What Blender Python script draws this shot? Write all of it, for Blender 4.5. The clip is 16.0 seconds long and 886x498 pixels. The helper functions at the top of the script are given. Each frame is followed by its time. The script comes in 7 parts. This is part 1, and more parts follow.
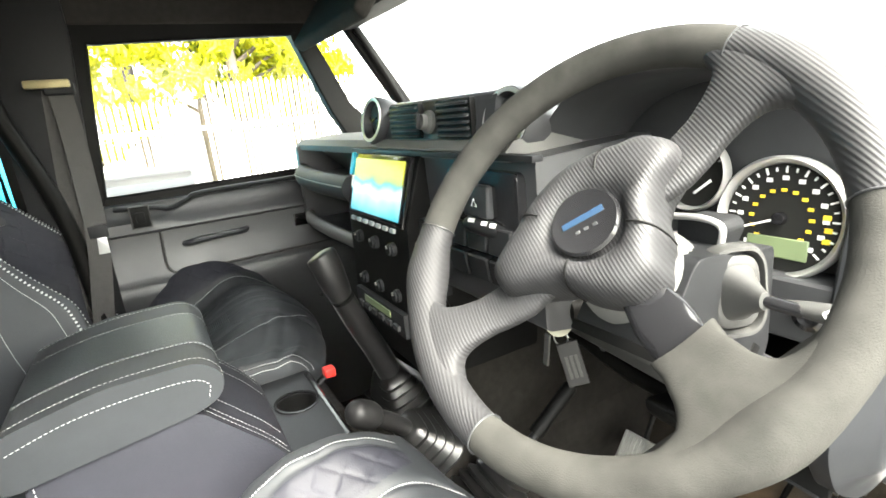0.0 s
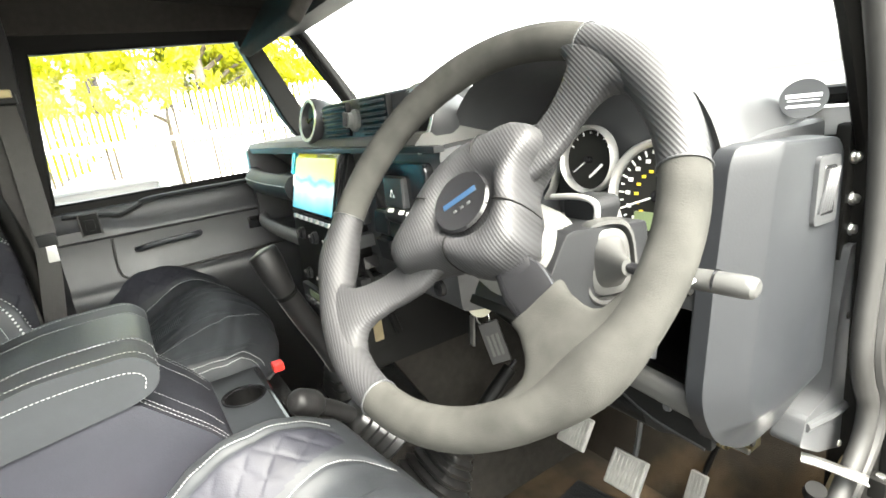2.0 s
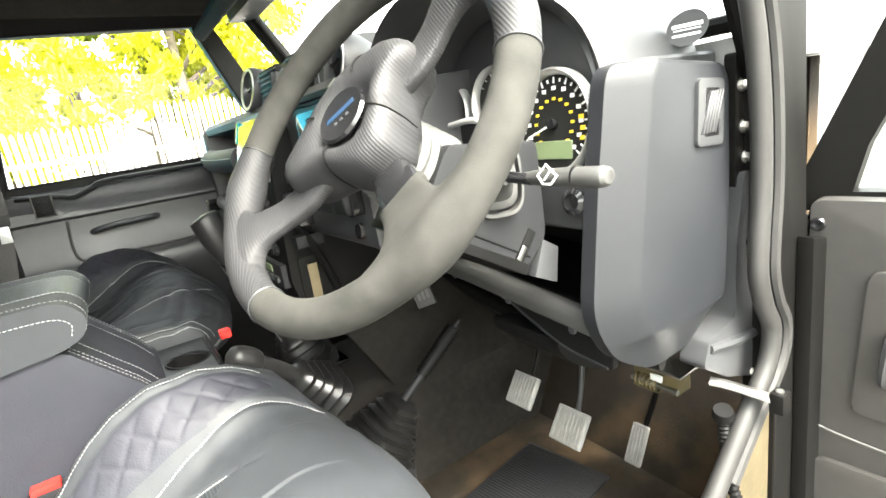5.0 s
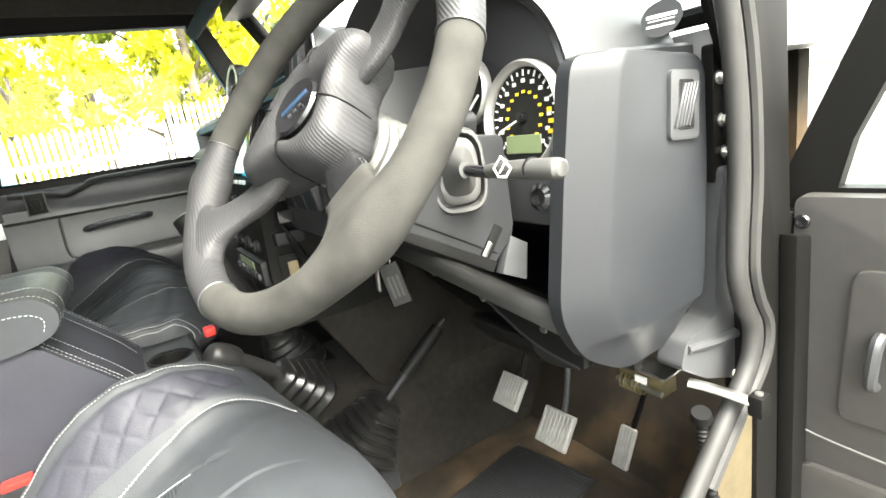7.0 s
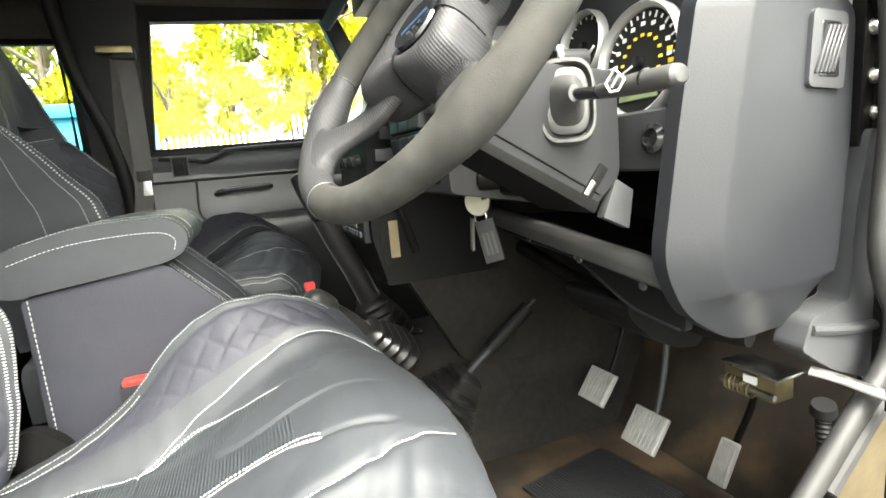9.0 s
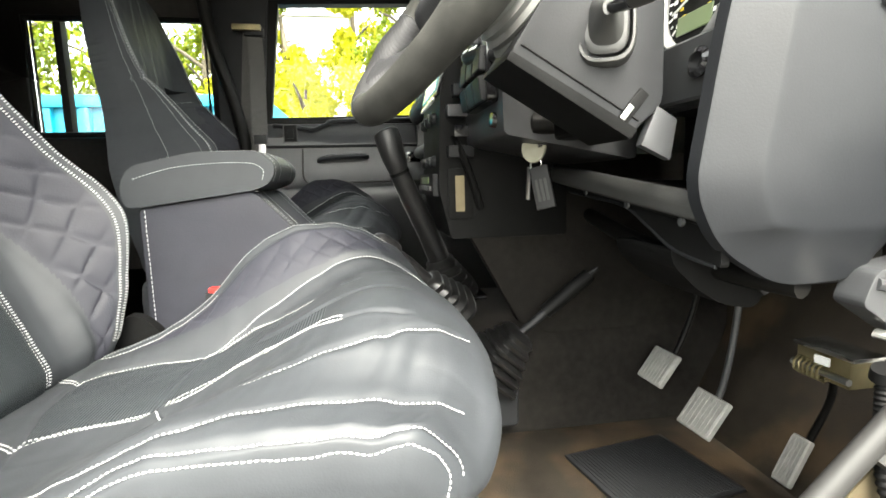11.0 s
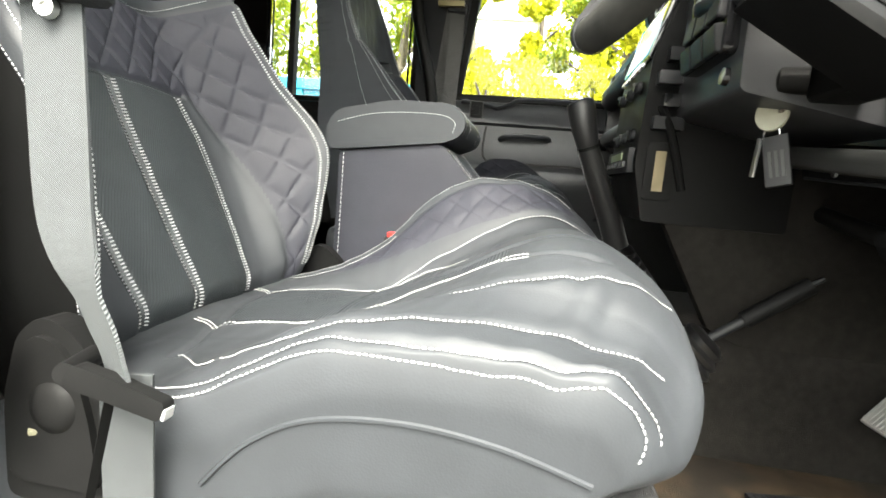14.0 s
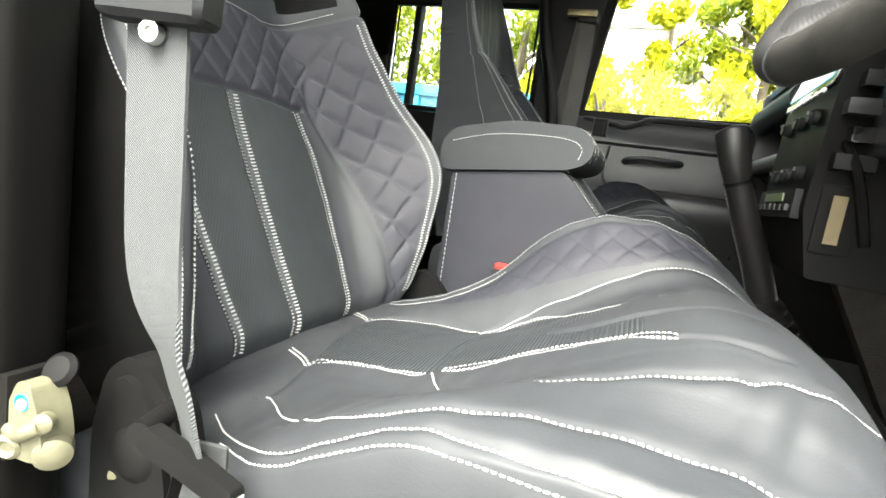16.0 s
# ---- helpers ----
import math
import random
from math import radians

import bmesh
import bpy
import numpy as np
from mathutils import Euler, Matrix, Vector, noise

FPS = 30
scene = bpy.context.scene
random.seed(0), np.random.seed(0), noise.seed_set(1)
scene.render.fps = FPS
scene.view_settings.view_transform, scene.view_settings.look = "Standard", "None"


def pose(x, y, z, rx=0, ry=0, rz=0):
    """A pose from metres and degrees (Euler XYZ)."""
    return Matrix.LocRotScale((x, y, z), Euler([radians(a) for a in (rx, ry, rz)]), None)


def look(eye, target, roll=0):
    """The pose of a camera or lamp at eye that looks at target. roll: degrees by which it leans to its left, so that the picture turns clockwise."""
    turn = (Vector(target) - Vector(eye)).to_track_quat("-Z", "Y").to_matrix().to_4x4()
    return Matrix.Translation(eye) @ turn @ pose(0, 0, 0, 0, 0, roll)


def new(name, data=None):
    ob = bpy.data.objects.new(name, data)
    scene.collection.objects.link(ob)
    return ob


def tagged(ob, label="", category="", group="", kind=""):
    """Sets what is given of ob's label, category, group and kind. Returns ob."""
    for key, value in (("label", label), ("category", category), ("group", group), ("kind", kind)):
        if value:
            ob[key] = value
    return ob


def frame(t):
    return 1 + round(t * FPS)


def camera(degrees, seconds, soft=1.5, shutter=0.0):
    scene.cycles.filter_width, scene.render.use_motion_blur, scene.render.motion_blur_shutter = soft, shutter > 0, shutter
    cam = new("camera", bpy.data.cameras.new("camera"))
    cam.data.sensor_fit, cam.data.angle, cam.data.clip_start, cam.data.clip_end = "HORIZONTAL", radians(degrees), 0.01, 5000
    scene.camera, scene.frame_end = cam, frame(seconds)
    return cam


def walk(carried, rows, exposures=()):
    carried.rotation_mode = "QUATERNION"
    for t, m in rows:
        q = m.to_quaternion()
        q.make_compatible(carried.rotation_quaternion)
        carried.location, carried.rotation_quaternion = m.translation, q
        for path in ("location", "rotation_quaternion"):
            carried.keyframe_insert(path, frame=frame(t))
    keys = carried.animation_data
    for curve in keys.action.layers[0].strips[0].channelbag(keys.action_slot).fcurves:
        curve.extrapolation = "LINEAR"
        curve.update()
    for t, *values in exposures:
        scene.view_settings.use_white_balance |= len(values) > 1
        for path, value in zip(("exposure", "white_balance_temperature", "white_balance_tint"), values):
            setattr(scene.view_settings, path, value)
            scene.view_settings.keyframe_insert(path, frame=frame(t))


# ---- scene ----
cam = camera(82.0, 16.0, soft=1.6, shutter=0.3)
PATH = [
    (0, (0.8016, -0.7944, 0.9228), (-0.0428, -0.3280, 0.6593), -5.72),
    (0.5, (0.8236, -0.7834, 0.9205), (-0.0157, -0.3085, 0.6561), -6.12),
    (1, (0.8457, -0.7743, 0.9174), (0.0116, -0.2902, 0.6531), -6.54),
    (1.5, (0.8683, -0.7652, 0.9127), (0.0399, -0.2712, 0.6488), -6.96),
    (2, (0.8843, -0.7499, 0.9050), (0.0587, -0.2503, 0.6427), -7.33),
    (2.5, (0.8985, -0.7340, 0.8926), (0.0766, -0.2276, 0.6316), -7.70),
    (3, (0.9099, -0.7215, 0.8738), (0.0909, -0.2092, 0.6154), -7.98),
    (3.5, (0.9222, -0.7126, 0.8512), (0.1044, -0.1968, 0.5961), -8.23),
    (4, (0.9385, -0.7089, 0.8311), (0.1194, -0.1929, 0.5804), -8.46),
    (4.5, (0.9580, -0.7053, 0.8132), (0.1382, -0.1884, 0.5667), -8.59),
    (7, (0.9923, -0.6496, 0.7874), (0.1595, -0.1509, 0.5470), -8.72),
    (7.5, (0.9822, -0.6442, 0.7655), (0.1387, -0.1552, 0.5429), -8.20),
    (8, (0.9728, -0.6506, 0.7403), (0.1014, -0.2042, 0.5370), -7.29),
    (8.5, (0.9815, -0.6609, 0.7133), (0.0816, -0.2657, 0.5292), -6.16),
    (9, (1.0039, -0.6719, 0.6848), (0.0808, -0.3256, 0.5174), -5.10),
    (11.5, (1.0712, -0.5943, 0.5553), (0.0842, -0.4979, 0.4270), -0.53),
    (12, (1.0692, -0.5923, 0.5354), (0.0779, -0.5469, 0.4116), 0.60),
    (12.5, (1.0637, -0.5993, 0.5147), (0.0717, -0.6052, 0.3889), 1.76),
    (13, (1.0598, -0.6158, 0.5018), (0.0692, -0.6694, 0.3755), 2.99),
    (13.5, (1.0507, -0.6330, 0.4977), (0.0637, -0.7306, 0.3700), 4.16),
    (14, (1.0301, -0.6452, 0.4990), (0.0499, -0.7937, 0.3683), 5.13),
    (14.5, (1.0070, -0.6538, 0.5044), (0.0369, -0.8564, 0.3712), 6.06),
    (15, (0.9893, -0.6616, 0.5116), (0.0320, -0.9152, 0.3730), 7.04),
    (15.5, (0.9698, -0.6719, 0.5206), (0.0258, -0.9688, 0.3768), 7.94),
    (16, (0.9570, -0.6844, 0.5310), (0.0262, -1.0209, 0.3882), 8.66),
]
EXPOSE = ((0.0, 4.36), (4.5, 4.34), (8.0, 4.12), (9.0, 3.96), (11.5, 3.75), (16.0, 3.75))
walk(cam, [(t, look(eye, target, roll)) for t, eye, target, roll in PATH], EXPOSE)

# ---- daylight: bright overcast sky with a wide, weak sun ----
world = bpy.data.worlds.new("world")
scene.world = world
world.use_nodes = True
wn = world.node_tree
sky = wn.nodes.new("ShaderNodeTexSky")
sky.sky_type = "NISHITA"
sky.sun_disc = False
SUN_EL, SUN_ROT = radians(54), radians(83)
sky.sun_elevation, sky.sun_rotation = SUN_EL, SUN_ROT
sky.air_density, sky.dust_density, sky.ozone_density = 1.0, 4.0, 0.6
hsv = wn.nodes.new("ShaderNodeHueSaturation")
hsv.inputs["Saturation"].default_value = 0.25
wn.links.new(sky.outputs[0], hsv.inputs["Color"])
tint = wn.nodes.new("ShaderNodeVectorMath"); tint.operation = "MULTIPLY"
tint.inputs[1].default_value = (1.0, 1.0, 0.90)
wn.links.new(hsv.outputs[0], tint.inputs[0])
wn.links.new(tint.outputs[0], wn.nodes["Background"].inputs[0])
wn.nodes["Background"].inputs[1].default_value = 0.15
sun = new("sun", bpy.data.lights.new("sun", "SUN"))
sun.data.energy, sun.data.angle, sun.data.color = 1.2, radians(30), (1.0, 0.96, 0.86)
sun_dir = Vector((math.sin(SUN_ROT) * math.cos(SUN_EL), math.cos(SUN_ROT) * math.cos(SUN_EL), math.sin(SUN_EL)))
sun.matrix_world = look(sun_dir * 20, (0, 0, 0))

# ---- materials ----
def mat(name, col, rough=0.5, metal=0.0, scale=40.0, var=0.15, bump=0.15, bscale=None, spec=0.5, sheen=0.0, coat=0.0,
        emit=None, estr=0.0, dist=0.002, kind="noise", trans=0.0, large=3.0, ribs=0.5, stain=None, band="DIAGONAL"):
    """Procedural surface: colour varied at two scales, roughness variation and a fine relief."""
    m = bpy.data.materials.new(name)
    m.use_nodes = True
    nt = m.node_tree
    b = nt.nodes["Principled BSDF"]
    tc = nt.nodes.new("ShaderNodeTexCoord")
    n1 = nt.nodes.new("ShaderNodeTexNoise"); n1.inputs["Scale"].default_value = scale; n1.inputs["Detail"].default_value = 6
    n2 = nt.nodes.new("ShaderNodeTexNoise"); n2.inputs["Scale"].default_value = large; n2.inputs["Detail"].default_value = 4
    for n in (n1, n2):
        nt.links.new(tc.outputs["Object"], n.inputs["Vector"])
    mx = nt.nodes.new("ShaderNodeMath"); mx.operation = "ADD"
    nt.links.new(n1.outputs[0], mx.inputs[0]); nt.links.new(n2.outputs[0], mx.inputs[1])
    ramp = nt.nodes.new("ShaderNodeMapRange")
    ramp.inputs[1].default_value, ramp.inputs[2].default_value = 0.6, 1.4
    ramp.inputs[3].default_value, ramp.inputs[4].default_value = 1 - var, 1 + var
    nt.links.new(mx.outputs[0], ramp.inputs[0])
    sc = nt.nodes.new("ShaderNodeVectorMath"); sc.operation = "SCALE"
    sc.inputs[0].default_value = col[:3]
    nt.links.new(ramp.outputs[0], sc.inputs[3])
    if stain:
        pr = nt.nodes.new("ShaderNodeMapRange")
        pr.inputs[1].default_value, pr.inputs[2].default_value = 0.50, 0.68
        nt.links.new(n2.outputs[0], pr.inputs[0])
        mc = nt.nodes.new("ShaderNodeMix"); mc.data_type = "RGBA"
        mc.inputs[6].default_value, mc.inputs[7].default_value = (*col[:3], 1), (*stain, 1)
        nt.links.new(pr.outputs[0], mc.inputs[0])
        nt.links.new(mc.outputs[2], sc.inputs[0])
    nt.links.new(sc.outputs[0], b.inputs["Base Color"])
    rr = nt.nodes.new("ShaderNodeMapRange")
    rr.inputs[1].default_value, rr.inputs[2].default_value = 0.3, 0.7
    rr.inputs[3].default_value, rr.inputs[4].default_value = max(0.02, rough - 0.08), min(1, rough + 0.08)
    nt.links.new(n2.outputs[0], rr.inputs[0])
    nt.links.new(rr.outputs[0], b.inputs["Roughness"])
    b.inputs["Metallic"].default_value = metal
    b.inputs["Specular IOR Level"].default_value = spec
    b.inputs["Sheen Weight"].default_value = sheen
    b.inputs["Coat Weight"].default_value = coat
    b.inputs["Transmission Weight"].default_value = trans
    if emit:
        b.inputs["Emission Color"].default_value = (*emit, 1)
        b.inputs["Emission Strength"].default_value = estr
    if bump:
        bp = nt.nodes.new("ShaderNodeBump")
        bp.inputs["Strength"].default_value, bp.inputs["Distance"].default_value = bump, dist
        if kind == "voronoi":
            v = nt.nodes.new("ShaderNodeTexVoronoi"); v.inputs["Scale"].default_value = bscale or scale
            nt.links.new(tc.outputs["Object"], v.inputs["Vector"]); nt.links.new(v.outputs["Distance"], bp.inputs["Height"])
        elif kind == "weave":
            w1 = nt.nodes.new("ShaderNodeTexWave"); w1.inputs["Scale"].default_value = bscale or scale; w1.bands_direction = band
            w1.inputs["Distortion"].default_value = 0.4
            nt.links.new(tc.outputs["Object"], w1.inputs["Vector"]); nt.links.new(w1.outputs["Color"], bp.inputs["Height"])
            rib = nt.nodes.new("ShaderNodeMapRange")
            rib.inputs[3].default_value, rib.inputs[4].default_value = 1 - ribs, 1 + ribs
            nt.links.new(w1.outputs["Fac"], rib.inputs[0])
            sc2 = nt.nodes.new("ShaderNodeVectorMath"); sc2.operation = "SCALE"
            nt.links.new(sc.outputs[0], sc2.inputs[0]); nt.links.new(rib.outputs[0], sc2.inputs[3])
            nt.links.new(sc2.outputs[0], b.inputs["Base Color"])
        else:
            n3 = nt.nodes.new("ShaderNodeTexNoise"); n3.inputs["Scale"].default_value = bscale or scale * 4; n3.inputs["Detail"].default_value = 5
            nt.links.new(tc.outputs["Object"], n3.inputs["Vector"]); nt.links.new(n3.outputs[0], bp.inputs["Height"])
        nt.links.new(bp.outputs[0], b.inputs["Normal"])
    return m


def leaf_mat(name, col, col2):
    """Leaves: two greens mixed clump by clump, light partly passing through."""
    m = bpy.data.materials.new(name)
    m.use_nodes = True
    nt = m.node_tree
    b = nt.nodes["Principled BSDF"]
    g = nt.nodes.new("ShaderNodeNewGeometry")
    mixc = nt.nodes.new("ShaderNodeMix"); mixc.data_type = "RGBA"
    mixc.inputs[6].default_value, mixc.inputs[7].default_value = (*col, 1), (*col2, 1)
    nt.links.new(g.outputs["Random Per Island"], mixc.inputs[0])
    nt.links.new(mixc.outputs[2], b.inputs["Base Color"])
    b.inputs["Roughness"].default_value = 0.6
    tr = nt.nodes.new("ShaderNodeBsdfTranslucent")
    nt.links.new(mixc.outputs[2], tr.inputs[0])
    ms = nt.nodes.new("ShaderNodeMixShader"); ms.inputs[0].default_value = 0.45
    nt.links.new(b.outputs[0], ms.inputs[1]); nt.links.new(tr.outputs[0], ms.inputs[2])
    nt.links.new(ms.outputs[0], nt.nodes["Material Output"].inputs[0])
    return m


def glass_mat(name, col=(1, 1, 1), rough=0.0):
    m = bpy.data.materials.new(name)
    m.use_nodes = True
    nt = m.node_tree
    gl = nt.nodes.new("ShaderNodeBsdfGlossy"); gl.inputs["Roughness"].default_value = 0.02
    tp = nt.nodes.new("ShaderNodeBsdfTransparent"); tp.inputs[0].default_value = (*col, 1)
    fr = nt.nodes.new("ShaderNodeFresnel"); fr.inputs[0].default_value = 1.3
    ms = nt.nodes.new("ShaderNodeMixShader")
    nt.links.new(fr.outputs[0], ms.inputs[0]); nt.links.new(tp.outputs[0], ms.inputs[1]); nt.links.new(gl.outputs[0], ms.inputs[2])
    nt.links.new(ms.outputs[0], nt.nodes["Material Output"].inputs[0])
    return m


LEATHER = mat("leather_black", (0.0208, 0.0231, 0.0264), 0.62, scale=25, var=0.18, bump=0.13, bscale=520, dist=0.0005, kind="voronoi", spec=0.36)
LEATHER_SOFT = mat("leather_quilted", (0.0180, 0.0186, 0.0250), 0.62, scale=25, var=0.15, bump=0.25, bscale=420, dist=0.0006, kind="voronoi", spec=0.28)
CARBON = mat("leather_carbon_weave", (0.0185, 0.0215, 0.0245), 0.52, scale=30, var=0.2, bump=0.55, bscale=78, dist=0.0012, kind="weave", spec=0.4, ribs=0.38, band="Y")
CARBON_FINE = mat("leather_carbon_embossed", (0.0165, 0.0200, 0.0222), 0.50, scale=30, var=0.2, bump=0.30, bscale=170, dist=0.0008, kind="weave", spec=0.55, ribs=0.20)
STITCH = mat("thread_white", (0.30, 0.305, 0.305), 0.7, scale=300, var=0.08, bump=0.2, spec=0.3)
SUEDE = mat("suede_grey", (0.0275, 0.0272, 0.0248), 0.95, scale=45, var=0.36, bump=0.5, bscale=900, dist=0.0008, spec=0.15, sheen=0.0, large=22)
GRIP = mat("leather_grip_perforated", (0.0175, 0.0175, 0.0188), 0.62, scale=30, var=0.12, bump=0.4, bscale=120, dist=0.0006, kind="weave", spec=0.35, ribs=0.17)
PLASTIC = mat("plastic_black_grained", (0.0125, 0.0130, 0.0142), 0.50, scale=50, var=0.12, bump=0.25, bscale=500, dist=0.0006, spec=0.21)
PLASTIC_GREY = mat("plastic_dash_grey", (0.031, 0.032, 0.034), 0.42, scale=45, var=0.10, bump=0.22, bscale=450, dist=0.0006, spec=0.5, large=6)
PLASTIC_PALE = mat("plastic_pale_grey", (0.085, 0.085, 0.081), 0.6, scale=40, var=0.1, bump=0.2, bscale=400, dist=0.0006)
PLASTIC_CASE = mat("plastic_casing_satin", (0.0115, 0.0125, 0.0145), 0.48, scale=45, var=0.10, bump=0.2, bscale=450, dist=0.0006, spec=0.28, large=6)
PLASTIC_MID = mat("plastic_worn_grey", (0.034, 0.034, 0.033), 0.5, scale=45, var=0.12, bump=0.2, bscale=450, dist=0.0006, spec=0.4)
GLOSS = mat("gloss_black", (0.010, 0.010, 0.011), 0.12, scale=20, var=0.2, bump=0.0, spec=0.6)
RUBBER = mat("rubber_black", (0.0045, 0.0045, 0.0045), 0.55, scale=40, var=0.2, bump=0.2, bscale=300, dist=0.0006, spec=0.10)
GAITER = mat("gaiter_rubber", (0.007, 0.007, 0.007), 0.33, scale=40, var=0.2, bump=0.1, bscale=200, dist=0.0006, spec=0.8)
RUBBER_SEAL = mat("door_seal_rubber", (0.022, 0.0215, 0.021), 0.55, spec=0.32, scale=40, var=0.2, bump=0.2, bscale=300, dist=0.0006)
CARPET = mat("carpet_dark", (0.013, 0.0118, 0.0105), 0.97, scale=60, var=0.5, bump=0.9, bscale=700, dist=0.003, spec=0.1, large=9)
CARPET_WORN = mat("carpet_footwell", (0.018, 0.0148, 0.0115), 0.97, scale=16, stain=(0.042, 0.029, 0.017), var=0.5, bump=0.9, bscale=600, dist=0.003, spec=0.1, large=6)
CARPET_BOX = mat("carpet_seat_box", (0.040, 0.040, 0.041), 0.97, scale=60, var=0.4, bump=0.9, bscale=700, dist=0.003, spec=0.1, large=9)
HEADLINER = mat("headliner_cloth", (0.030, 0.028, 0.026), 0.95, scale=60, var=0.2, bump=0.4, bscale=700, spec=0.1)
BODY_BLACK = mat("paint_satin_black", (0.005, 0.0048, 0.0045), 0.5, scale=10, var=0.3, bump=0.05, spec=0.10)
SILL_METAL = mat("sill_metal_olive", (0.14, 0.115, 0.07), 0.45, metal=0.6, scale=30, var=0.35, bump=0.2, bscale=120)
STEEL = mat("steel_bright", (0.62, 0.62, 0.60), 0.28, metal=1.0, scale=30, var=0.15, bump=0.1, bscale=200)
BRASSY = mat("zinc_yellow", (0.26, 0.22, 0.12), 0.45, metal=0.8, scale=30, var=0.3, bump=0.2)
PEDAL = mat("pedal_rubber_worn", (0.20, 0.195, 0.185), 0.6, scale=50, var=0.25, bump=0.3, bscale=200, dist=0.001)
SILVER = mat("silver_paint", (0.5, 0.5, 0.5), 0.35, metal=0.6, scale=40, var=0.1, bump=0.05)
BELT = mat("belt_webbing_grey", (0.030, 0.034, 0.036), 0.75, scale=80, var=0.15, bump=0.6, bscale=420, dist=0.0008, kind="weave")
BELT_BLACK = mat("belt_webbing_black", (0.055, 0.053, 0.05), 0.8, scale=80, var=0.15, bump=0.5, bscale=420, dist=0.0008, kind="weave")
RED = mat("red_plastic", (0.50, 0.02, 0.015), 0.4, scale=20, var=0.1, bump=0.0)
DIAL = mat("dial_face", (0.016, 0.016, 0.015), 0.8, scale=20, var=0.1, bump=0.0, spec=0.08)
DIAL_RING = mat("dial_ring_silver", (0.42, 0.42, 0.41), 0.4, metal=0.7, scale=20, var=0.1, bump=0.0)
MARK_W = mat("dial_marks_white", (0.8, 0.8, 0.78), 0.6, scale=20, var=0.05, bump=0.0)
MARK_Y = mat("dial_marks_amber", (0.75, 0.55, 0.03), 0.6, scale=20, var=0.05, bump=0.0)
LCD = mat("lcd_green", (0.15, 0.19, 0.10), 0.3, scale=20, var=0.1, bump=0.0)
BLUE_STRIP = mat("protective_film_blue", (0.0, 0.28, 0.42), 0.25, scale=20, var=0.1, bump=0.0)
TEXT_BLUE = mat("print_blue", (0.010, 0.028, 0.060), 0.5, scale=20, var=0.05, bump=0.0)
FOB_WHITE = mat("key_head_pale", (0.32, 0.31, 0.24), 0.4, scale=60, var=0.2, bump=0.1)
LEVER = mat("lever_leather_black", (0.0120, 0.0118, 0.0122), 0.44, scale=30, var=0.2, bump=0.15, bscale=300, dist=0.0005, spec=0.32)
DOOR_TRIM = mat("door_trim_charcoal", (0.030, 0.0285, 0.027), 0.55, scale=45, var=0.12, bump=0.25, bscale=450, dist=0.0006, spec=0.4)
GLASS = glass_mat("window_glass", (0.93, 0.97, 0.95))
SCREEN_GLASS = glass_mat("windscreen_glass", (0.98, 0.99, 0.98))
WHITE_PAINT = mat("white_paint", (0.78, 0.77, 0.74), 0.6, scale=12, var=0.12, bump=0.1, bscale=60)
RENDERED = mat("white_render_wall", (0.80, 0.79, 0.77), 0.85, scale=6, var=0.08, bump=0.2, bscale=60)
CYAN = mat("cyan_painted_steel", (0.0, 0.21, 0.32), 0.45, scale=5, var=0.2, bump=0.1, bscale=30)
GROUND = mat("yard_tarmac", (0.075, 0.073, 0.068), 0.9, scale=3, var=0.3, bump=0.4, bscale=80, dist=0.01, large=0.4)
BARK = mat("bark", (0.10, 0.08, 0.06), 0.9, scale=14, var=0.4, bump=0.6, bscale=40, dist=0.01)
LEAF = leaf_mat("leaves_yellow_green", (0.26, 0.29, 0.006), (0.50, 0.47, 0.008))
LEAF_DARK = leaf_mat("leaves_green", (0.09, 0.14, 0.006), (0.28, 0.31, 0.008))
CAR_GREY = mat("car_paint_grey", (0.02, 0.02, 0.022), 0.4, scale=5, var=0.1, bump=0.0, spec=0.4)
ZINC_PALE = mat("zinc_yellowed", (0.12, 0.115, 0.075), 0.4, metal=0.3, scale=60, var=0.25, bump=0.1)
TYRE = mat("tyre_rubber", (0.02, 0.02, 0.02), 0.8, scale=40, var=0.2, bump=0.2)

# ---- building helpers ----
def finish(bm, name, material, smooth_angle=38):
    bmesh.ops.recalc_face_normals(bm, faces=bm.faces)
    lim = radians(smooth_angle)
    for fc in bm.faces:
        fc.smooth = True
    for e in bm.edges:
        if len(e.link_faces) == 2 and e.calc_face_angle(0) > lim:
            e.smooth = False
    me = bpy.data.meshes.new(name)
    bm.to_mesh(me)
    bm.free()
    for mm in (material if isinstance(material, (list, tuple)) else [material]):
        me.materials.append(mm)
    return me


def thing(name, at, label, category, group="", kind=""):
    ob = new(name)
    ob.empty_display_size = 0.05
    ob.location = at
    tagged(ob, label, category, group, kind)
    return ob


def origin_of(ob):
    v = Vector((0, 0, 0))
    while ob is not None:
        v = v + ob.location
        ob = ob.parent
    return v


def part(name, bm, material, parent, label="", angle=38):
    """Links a bmesh, given in world metres, as one mesh object under a thing or a part."""
    if parent is not None:
        bm.transform(Matrix.Translation(-origin_of(parent)))
    ob = new(name, finish(bm, name, material, angle))
    ob.parent = parent
    if label:
        ob["label"] = label
    return ob


def solid(name, bm, material, label, category, kind="", group="", angle=38):
    ob = new(name, finish(bm, name, material, angle))
    return tagged(ob, label, category, group, kind)


